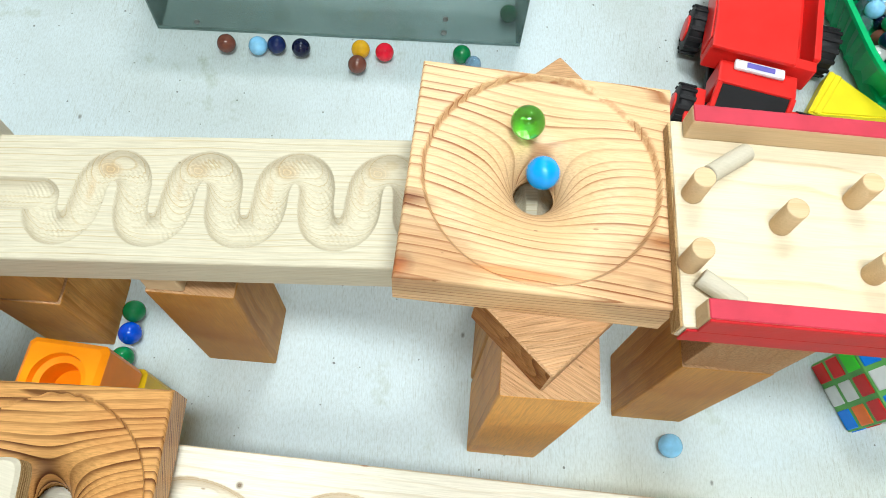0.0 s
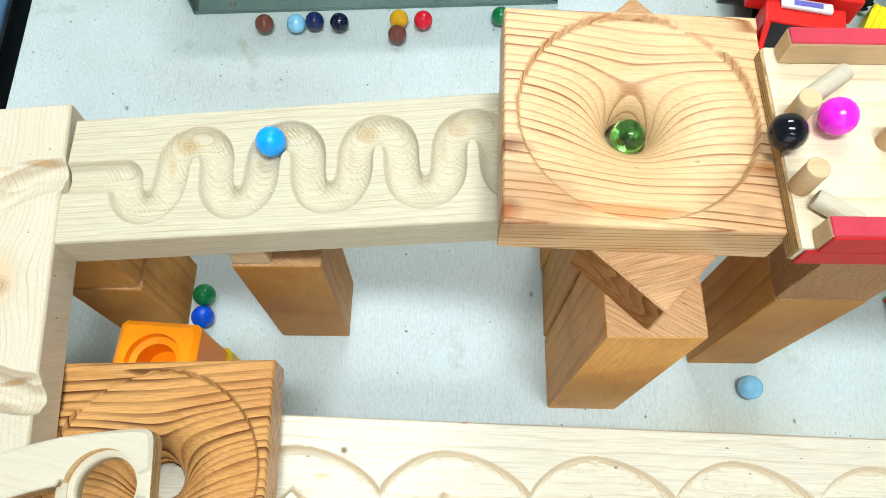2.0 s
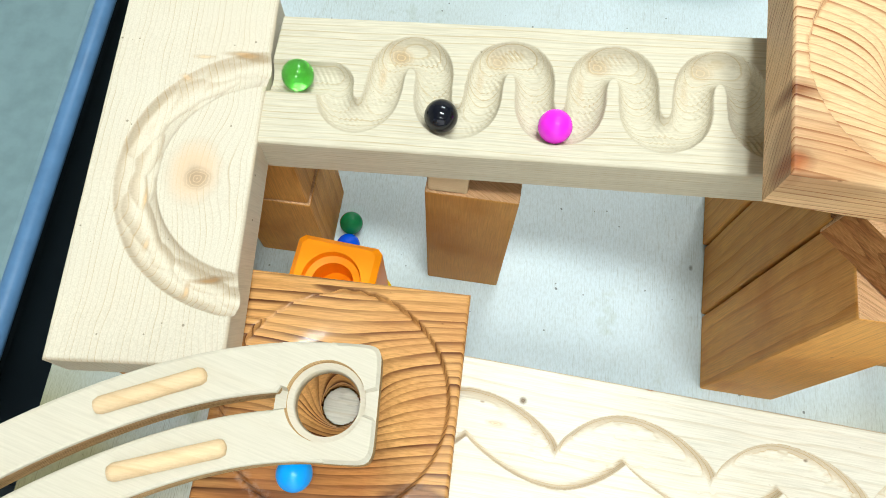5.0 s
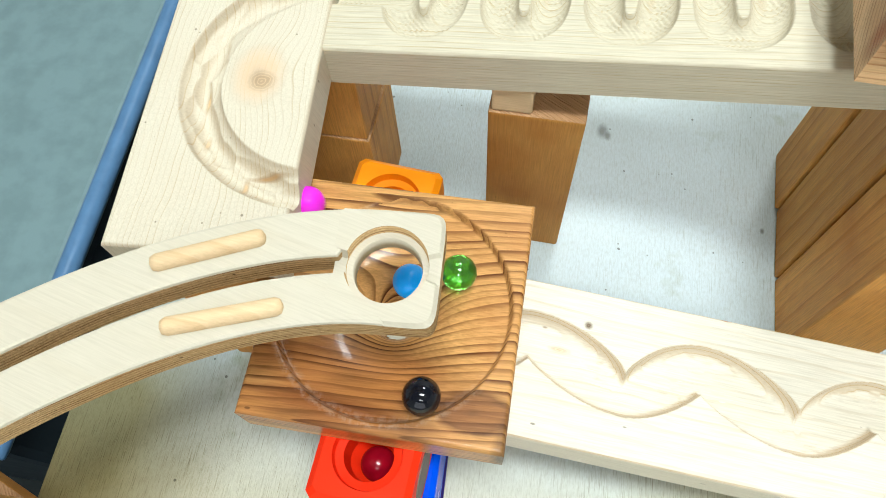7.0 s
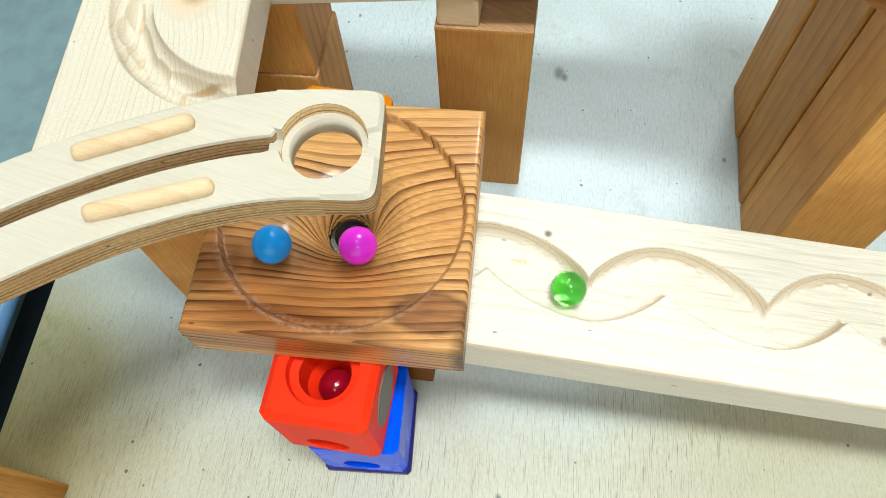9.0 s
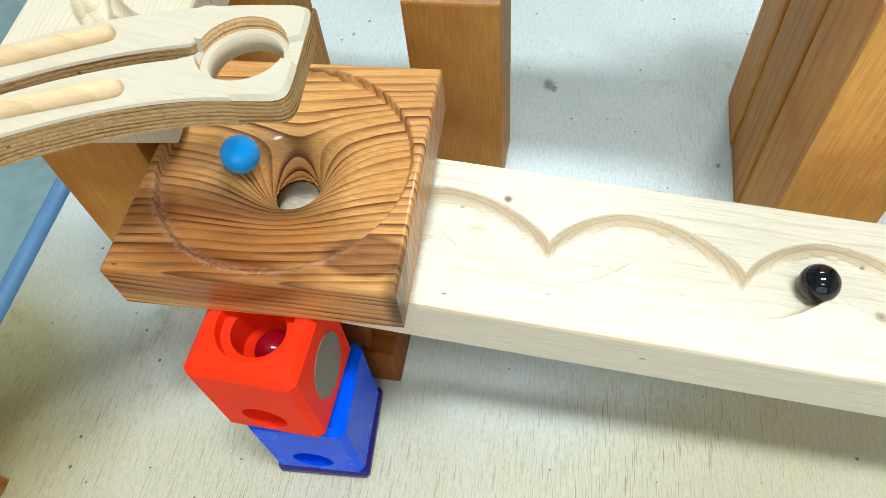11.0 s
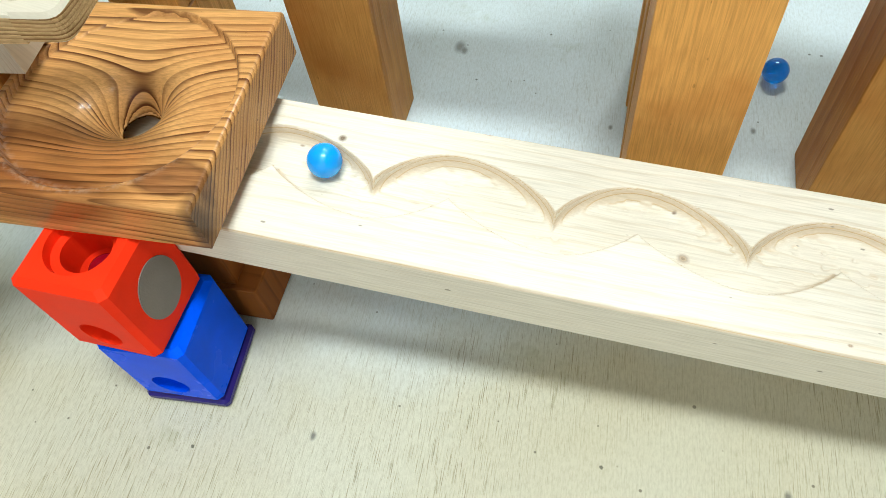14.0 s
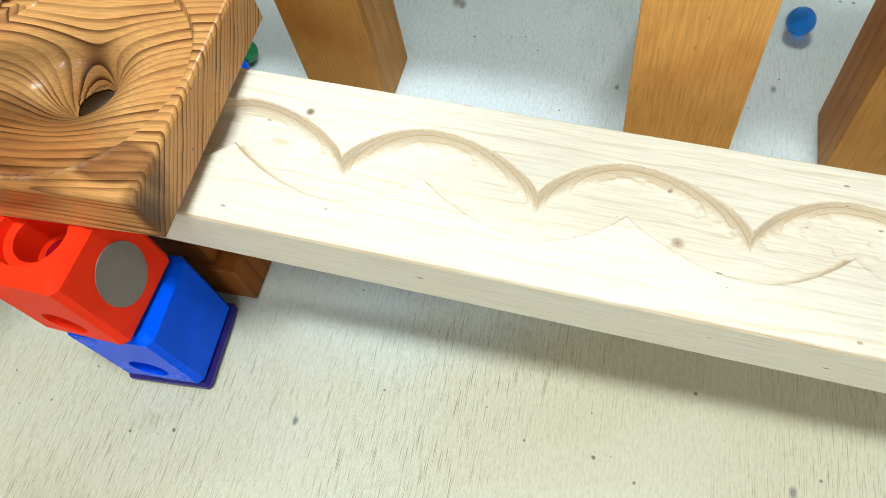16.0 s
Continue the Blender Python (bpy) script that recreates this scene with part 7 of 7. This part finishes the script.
        (13.8, 0.1327, 0.0051, 0.0842), (13.85, 0.1364, 0.0038, 0.0839), (13.9, 0.1401, 0.0024, 0.0836), (13.95, 0.1438, 0.0009, 0.0833), (14, 0.1474, -0.0003, 0.0831),
        (14.05, 0.1510, 0.0025, 0.0828), (14.1, 0.1547, 0.0047, 0.0825), (14.15, 0.1583, 0.0069, 0.0822), (14.2, 0.1619, 0.0090, 0.0820), (14.25, 0.1655, 0.0111, 0.0817),
        (14.3, 0.1691, 0.0131, 0.0814), (14.35, 0.1727, 0.0151, 0.0811), (14.4, 0.1764, 0.0173, 0.0809), (14.45, 0.1800, 0.0160, 0.0806), (14.5, 0.1837, 0.0148, 0.0803),
        (14.55, 0.1874, 0.0137, 0.0800), (14.6, 0.1911, 0.0125, 0.0798), (14.65, 0.1947, 0.0112, 0.0795), (14.7, 0.1984, 0.0100, 0.0792), (14.75, 0.2021, 0.0087, 0.0789),
        (14.8, 0.2058, 0.0075, 0.0786), (14.85, 0.2095, 0.0061, 0.0782), (14.9, 0.2131, 0.0046, 0.0779), (14.95, 0.2168, 0.0033, 0.0776), (15, 0.2204, 0.0061, 0.0773),
        (15.05, 0.2240, 0.0084, 0.0769), (15.1, 0.2276, 0.0105, 0.0766), (15.15, 0.2313, 0.0126, 0.0763), (15.2, 0.2349, 0.0147, 0.0760), (15.25, 0.2385, 0.0167, 0.0756),
        (15.3, 0.2421, 0.0188, 0.0753), (15.35, 0.2457, 0.0209, 0.0750), (15.4, 0.2494, 0.0197, 0.0747), (15.45, 0.2531, 0.0185, 0.0744), (15.5, 0.2567, 0.0173, 0.0740),
        (15.55, 0.2604, 0.0161, 0.0737), (15.6, 0.2641, 0.0149, 0.0734), (15.65, 0.2678, 0.0137, 0.0731), (15.7, 0.2714, 0.0124, 0.0727), (15.75, 0.2751, 0.0111, 0.0724),
        (15.8, 0.2788, 0.0098, 0.0721), (15.85, 0.2825, 0.0083, 0.0718), (15.9, 0.2862, 0.0069, 0.0714), (15.95, 0.2862, 0.0069, 0.0714), (16, 0.2862, 0.0069, 0.0714),
    ]))
    runner = marble(M_RUN_BLACK, "marble", "glossy black marble rolling down the run", (0, 0, 0), R_MARBLE, "rolling marbles")
    walk(runner, rolling([
        (0, 0.3650, 0.1100, 0.2245), (1.7, 0.1500, 0.1180, 0.2245), (1.8, 0.1109, 0.1083, 0.2245), (1.9, 0.0992, 0.1186, 0.2245), (2, 0.0826, 0.1253, 0.2245),
        (2.1, 0.0531, 0.1412, 0.2109), (2.15, 0.0376, 0.1592, 0.2108), (2.2, 0.0176, 0.1476, 0.2107), (2.25, 0.0062, 0.1463, 0.2133), (2.3, -0.0050, 0.1410, 0.2146),
        (2.35, -0.0049, 0.1390, 0.2146), (2.4, -0.0047, 0.1369, 0.2146), (2.45, -0.0017, 0.1353, 0.2143), (2.5, 0.0013, 0.1340, 0.2140), (2.55, 0.0090, 0.1329, 0.2129),
        (2.6, 0.0165, 0.1332, 0.2112), (2.65, 0.0446, 0.1349, 0.2090), (2.7, 0.0341, 0.1457, 0.1987), (2.75, 0.0313, 0.1464, 0.1987), (2.8, 0.0279, 0.1453, 0.1987),
        (2.85, 0.0284, 0.1426, 0.1987), (2.9, 0.0299, 0.1407, 0.1987), (3, 0.0343, 0.1412, 0.1960), (3.15, 0.0343, 0.1412, 0.1830), (3.25, 0.0344, 0.1294, 0.1773),
        (3.3, 0.0259, 0.1386, 0.1765), (3.35, 0.0240, 0.1521, 0.1764), (3.4, 0.0144, 0.1602, 0.1755), (3.45, 0.0048, 0.1524, 0.1745), (3.5, 0.0044, 0.1388, 0.1744),
        (3.55, -0.0016, 0.1276, 0.1737), (3.6, -0.0136, 0.1309, 0.1725), (3.65, -0.0166, 0.1440, 0.1723), (3.7, -0.0189, 0.1527, 0.1721), (3.75, -0.0279, 0.1575, 0.1712),
        (3.8, -0.0362, 0.1515, 0.1704), (3.85, -0.0373, 0.1422, 0.1702), (3.9, -0.0375, 0.1328, 0.1701), (3.95, -0.0406, 0.1267, 0.1698), (4, -0.0469, 0.1241, 0.1691),
        (4.05, -0.0555, 0.1289, 0.1683), (4.1, -0.0579, 0.1390, 0.1681), (4.15, -0.0599, 0.1492, 0.1680), (4.2, -0.0680, 0.1549, 0.1672), (4.25, -0.0757, 0.1520, 0.1664),
        (4.3, -0.0787, 0.1442, 0.1661), (4.35, -0.0786, 0.1356, 0.1660), (4.4, -0.0799, 0.1272, 0.1659), (4.45, -0.0862, 0.1218, 0.1652), (4.5, -0.0943, 0.1233, 0.1644),
        (4.55, -0.0986, 0.1305, 0.1640), (4.6, -0.0997, 0.1390, 0.1640), (4.65, -0.1018, 0.1473, 0.1638), (4.7, -0.1084, 0.1522, 0.1632), (4.75, -0.1165, 0.1501, 0.1624),
        (4.8, -0.1201, 0.1426, 0.1620), (4.85, -0.1202, 0.1340, 0.1619), (4.9, -0.1210, 0.1255, 0.1618), (4.95, -0.1267, 0.1195, 0.1611), (5, -0.1350, 0.1201, 0.1603),
        (5.05, -0.1399, 0.1269, 0.1599), (5.1, -0.1411, 0.1354, 0.1598), (5.15, -0.1428, 0.1437, 0.1597), (5.2, -0.1489, 0.1493, 0.1591), (5.25, -0.1571, 0.1481, 0.1583),
        (5.3, -0.1615, 0.1410, 0.1578), (5.35, -0.1617, 0.1325, 0.1577), (5.4, -0.1623, 0.1239, 0.1576), (5.45, -0.1673, 0.1173, 0.1571), (5.5, -0.1755, 0.1172, 0.1563),
        (5.55, -0.1810, 0.1236, 0.1558), (5.6, -0.1836, 0.1315, 0.1555), (5.65, -0.1919, 0.1321, 0.1547), (5.7, -0.2004, 0.1316, 0.1539), (5.75, -0.2089, 0.1310, 0.1530),
        (5.8, -0.2015, 0.1338, 0.1529), (5.85, -0.2142, 0.1322, 0.1525), (5.9, -0.2261, 0.1274, 0.1521), (5.95, -0.2363, 0.1198, 0.1517), (6, -0.2444, 0.1098, 0.1513),
        (6.05, -0.2496, 0.0981, 0.1509), (6.1, -0.2518, 0.0855, 0.1505), (6.15, -0.2506, 0.0728, 0.1501), (6.2, -0.2463, 0.0607, 0.1497), (6.25, -0.2391, 0.0501, 0.1493),
        (6.3, -0.2295, 0.0417, 0.1489), (6.35, -0.2099, 0.0339, 0.1483), (6.4, -0.1855, 0.0317, 0.1337), (6.45, -0.1811, 0.0350, 0.1336), (6.5, -0.1731, 0.0389, 0.1335),
        (6.55, -0.1568, 0.0418, 0.1334), (6.6, -0.1416, 0.0374, 0.1333), (6.65, -0.1313, 0.0328, 0.1334), (6.7, -0.1227, 0.0248, 0.1335), (6.75, -0.1185, 0.0147, 0.1335),
        (6.8, -0.1174, 0.0038, 0.1335), (6.85, -0.1191, -0.0059, 0.1335), (6.9, -0.1232, -0.0149, 0.1335), (6.95, -0.1288, -0.0219, 0.1335), (7, -0.1359, -0.0273, 0.1335),
        (7.05, -0.1450, -0.0313, 0.1335), (7.1, -0.1548, -0.0327, 0.1335), (7.15, -0.1640, -0.0289, 0.1333), (7.2, -0.1713, -0.0232, 0.1330), (7.25, -0.1793, -0.0180, 0.1331),
        (7.3, -0.1856, -0.0106, 0.1332), (7.35, -0.1909, -0.0008, 0.1334), (7.4, -0.1930, 0.0107, 0.1335), (7.45, -0.1895, 0.0159, 0.1333), (7.5, -0.1854, 0.0201, 0.1331),
        (7.55, -0.1808, 0.0233, 0.1328), (7.6, -0.1760, 0.0254, 0.1325), (7.65, -0.1713, 0.0266, 0.1321), (7.7, -0.1667, 0.0268, 0.1316), (7.75, -0.1624, 0.0261, 0.1311),
        (7.8, -0.1587, 0.0247, 0.1304), (7.85, -0.1476, 0.0222, 0.1301), (7.9, -0.1404, 0.0142, 0.1297), (7.95, -0.1391, 0.0055, 0.1294), (8, -0.1421, -0.0021, 0.1290),
        (8.05, -0.1514, -0.0095, 0.1291), (8.1, -0.1633, -0.0081, 0.1291), (8.15, -0.1706, 0.0016, 0.1292), (8.2, -0.1688, 0.0138, 0.1293), (8.25, -0.1664, 0.0193, 0.1299),
        (8.3, -0.1617, 0.0240, 0.1304), (8.35, -0.1582, 0.0248, 0.1304), (8.4, -0.1546, 0.0250, 0.1304), (8.45, -0.1457, 0.0207, 0.1300), (8.5, -0.1406, 0.0131, 0.1295),
        (8.55, -0.1475, -0.0023, 0.1271), (8.6, -0.1577, 0.0006, 0.1183), (8.8, -0.1554, 0.0053, 0.1240), (8.9, -0.1554, 0.0053, 0.1090), (9, -0.1554, 0.0072, 0.1063),
        (9.05, -0.1509, 0.0054, 0.1060), (9.1, -0.1464, 0.0036, 0.1057), (9.15, -0.1419, 0.0018, 0.1054), (9.2, -0.1374, -0.0002, 0.1051), (9.25, -0.1329, -0.0023, 0.1047),
        (9.3, -0.1285, -0.0011, 0.1041), (9.35, -0.1241, 0.0017, 0.1037), (9.4, -0.1197, 0.0043, 0.1031), (9.45, -0.1153, 0.0067, 0.1026), (9.5, -0.1109, 0.0092, 0.1020),
        (9.55, -0.1065, 0.0116, 0.1015), (9.6, -0.1020, 0.0139, 0.1011), (9.65, -0.0976, 0.0125, 0.1008), (9.7, -0.0931, 0.0108, 0.1006), (9.75, -0.0886, 0.0091, 0.1003),
        (9.8, -0.0841, 0.0074, 0.1000), (9.85, -0.0796, 0.0056, 0.0997), (9.9, -0.0751, 0.0038, 0.0994), (9.95, -0.0707, 0.0019, 0.0991), (10, -0.0662, -0.0001, 0.0988),
        (10.05, -0.0617, -0.0030, 0.0986), (10.1, -0.0573, 0.0005, 0.0983), (10.15, -0.0529, 0.0030, 0.0980), (10.2, -0.0485, 0.0053, 0.0977), (10.25, -0.0440, 0.0075, 0.0974),
        (10.3, -0.0396, 0.0098, 0.0971), (10.35, -0.0352, 0.0119, 0.0967), (10.4, -0.0308, 0.0131, 0.0964), (10.45, -0.0263, 0.0113, 0.0961), (10.5, -0.0218, 0.0096, 0.0957),
        (10.55, -0.0174, 0.0079, 0.0954), (10.6, -0.0129, 0.0062, 0.0951), (10.65, -0.0084, 0.0044, 0.0947), (10.7, -0.0039, 0.0025, 0.0944), (10.75, 0.0006, 0.0007, 0.0941),
        (10.8, 0.0051, -0.0015, 0.0937), (10.85, 0.0118, -0.0006, 0.0932), (10.9, 0.0185, 0.0029, 0.0927), (10.95, 0.0251, 0.0061, 0.0922), (11, 0.0318, 0.0092, 0.0917),
        (11.05, 0.0363, 0.0128, 0.0914), (11.1, 0.0408, 0.0134, 0.0910), (11.15, 0.0468, 0.0121, 0.0905), (11.2, 0.0527, 0.0107, 0.0898), (11.25, 0.0584, 0.0087, 0.0893),
        (11.3, 0.0640, 0.0066, 0.0889), (11.35, 0.0697, 0.0044, 0.0884), (11.4, 0.0754, 0.0018, 0.0880), (11.45, 0.0810, 0.0036, 0.0876), (11.5, 0.0866, 0.0069, 0.0871),
        (11.55, 0.0922, 0.0101, 0.0867), (11.6, 0.0978, 0.0131, 0.0862), (11.65, 0.1034, 0.0161, 0.0858), (11.7, 0.1090, 0.0172, 0.0853), (11.75, 0.1147, 0.0152, 0.0849),
        (11.8, 0.1204, 0.0132, 0.0845), (11.85, 0.1260, 0.0112, 0.0840), (11.9, 0.1317, 0.0091, 0.0836), (11.95, 0.1374, 0.0070, 0.0831), (12, 0.1431, 0.0046, 0.0827),
        (12.05, 0.1488, 0.0043, 0.0823), (12.1, 0.1543, 0.0078, 0.0818), (12.15, 0.1599, 0.0110, 0.0814), (12.2, 0.1655, 0.0141, 0.0809), (12.25, 0.1711, 0.0171, 0.0805),
        (12.3, 0.1767, 0.0198, 0.0800), (12.35, 0.1824, 0.0177, 0.0796), (12.4, 0.1881, 0.0158, 0.0792), (12.45, 0.1937, 0.0138, 0.0787), (12.5, 0.1994, 0.0117, 0.0783),
        (12.55, 0.2051, 0.0096, 0.0778), (12.6, 0.2108, 0.0073, 0.0774), (12.65, 0.2165, 0.0046, 0.0770), (12.7, 0.2221, 0.0087, 0.0765), (12.75, 0.2276, 0.0119, 0.0761),
        (12.8, 0.2332, 0.0150, 0.0756), (12.85, 0.2388, 0.0180, 0.0752), (12.9, 0.2444, 0.0210, 0.0747), (12.95, 0.2501, 0.0203, 0.0743), (13, 0.2557, 0.0183, 0.0739),
        (13.05, 0.2614, 0.0163, 0.0734), (13.1, 0.2671, 0.0143, 0.0730), (13.15, 0.2728, 0.0122, 0.0725), (13.2, 0.2785, 0.0100, 0.0721), (13.25, 0.2842, 0.0073, 0.0717),
        (13.3, 0.2898, 0.0095, 0.0712), (13.35, 0.2954, 0.0128, 0.0708), (13.4, 0.3009, 0.0160, 0.0703), (13.45, 0.3009, 0.0160, 0.0703), (13.5, 0.3009, 0.0160, 0.0703),
        (13.55, 0.3009, 0.0160, 0.0703), (13.6, 0.3009, 0.0160, 0.0703), (13.65, 0.3009, 0.0160, 0.0703), (13.7, 0.3009, 0.0160, 0.0703), (13.75, 0.3009, 0.0160, 0.0703),
        (13.8, 0.3009, 0.0160, 0.0703), (13.85, 0.3009, 0.0160, 0.0703), (13.9, 0.3009, 0.0160, 0.0703), (13.95, 0.3009, 0.0160, 0.0703), (14, 0.3009, 0.0160, 0.0703),
        (14.05, 0.3009, 0.0160, 0.0703), (14.1, 0.3009, 0.0160, 0.0703), (14.15, 0.3009, 0.0160, 0.0703), (14.2, 0.3009, 0.0160, 0.0703), (14.25, 0.3009, 0.0160, 0.0703),
        (14.3, 0.3009, 0.0160, 0.0703), (14.35, 0.3009, 0.0160, 0.0703), (14.4, 0.3009, 0.0160, 0.0703), (14.45, 0.3009, 0.0160, 0.0703), (14.5, 0.3009, 0.0160, 0.0703),
        (14.55, 0.3009, 0.0160, 0.0703), (14.6, 0.3009, 0.0160, 0.0703), (14.65, 0.3009, 0.0160, 0.0703), (14.7, 0.3009, 0.0160, 0.0703), (14.75, 0.3009, 0.0160, 0.0703),
        (14.8, 0.3009, 0.0160, 0.0703), (14.85, 0.3009, 0.0160, 0.0703), (14.9, 0.3009, 0.0160, 0.0703), (14.95, 0.3009, 0.0160, 0.0703), (15, 0.3009, 0.0160, 0.0703),
        (15.05, 0.3009, 0.0160, 0.0703), (15.1, 0.3009, 0.0160, 0.0703), (15.15, 0.3009, 0.0160, 0.0703), (15.2, 0.3009, 0.0160, 0.0703), (15.25, 0.3009, 0.0160, 0.0703),
        (15.3, 0.3009, 0.0160, 0.0703), (15.35, 0.3009, 0.0160, 0.0703), (15.4, 0.3009, 0.0160, 0.0703), (15.45, 0.3009, 0.0160, 0.0703), (15.5, 0.3009, 0.0160, 0.0703),
        (15.55, 0.3009, 0.0160, 0.0703), (15.6, 0.3009, 0.0160, 0.0703), (15.65, 0.3009, 0.0160, 0.0703), (15.7, 0.3009, 0.0160, 0.0703), (15.75, 0.3009, 0.0160, 0.0703),
        (15.8, 0.3009, 0.0160, 0.0703), (15.85, 0.3009, 0.0160, 0.0703), (15.9, 0.3009, 0.0160, 0.0703), (15.95, 0.3009, 0.0160, 0.0703), (16, 0.3009, 0.0160, 0.0703),
    ]))


motions()
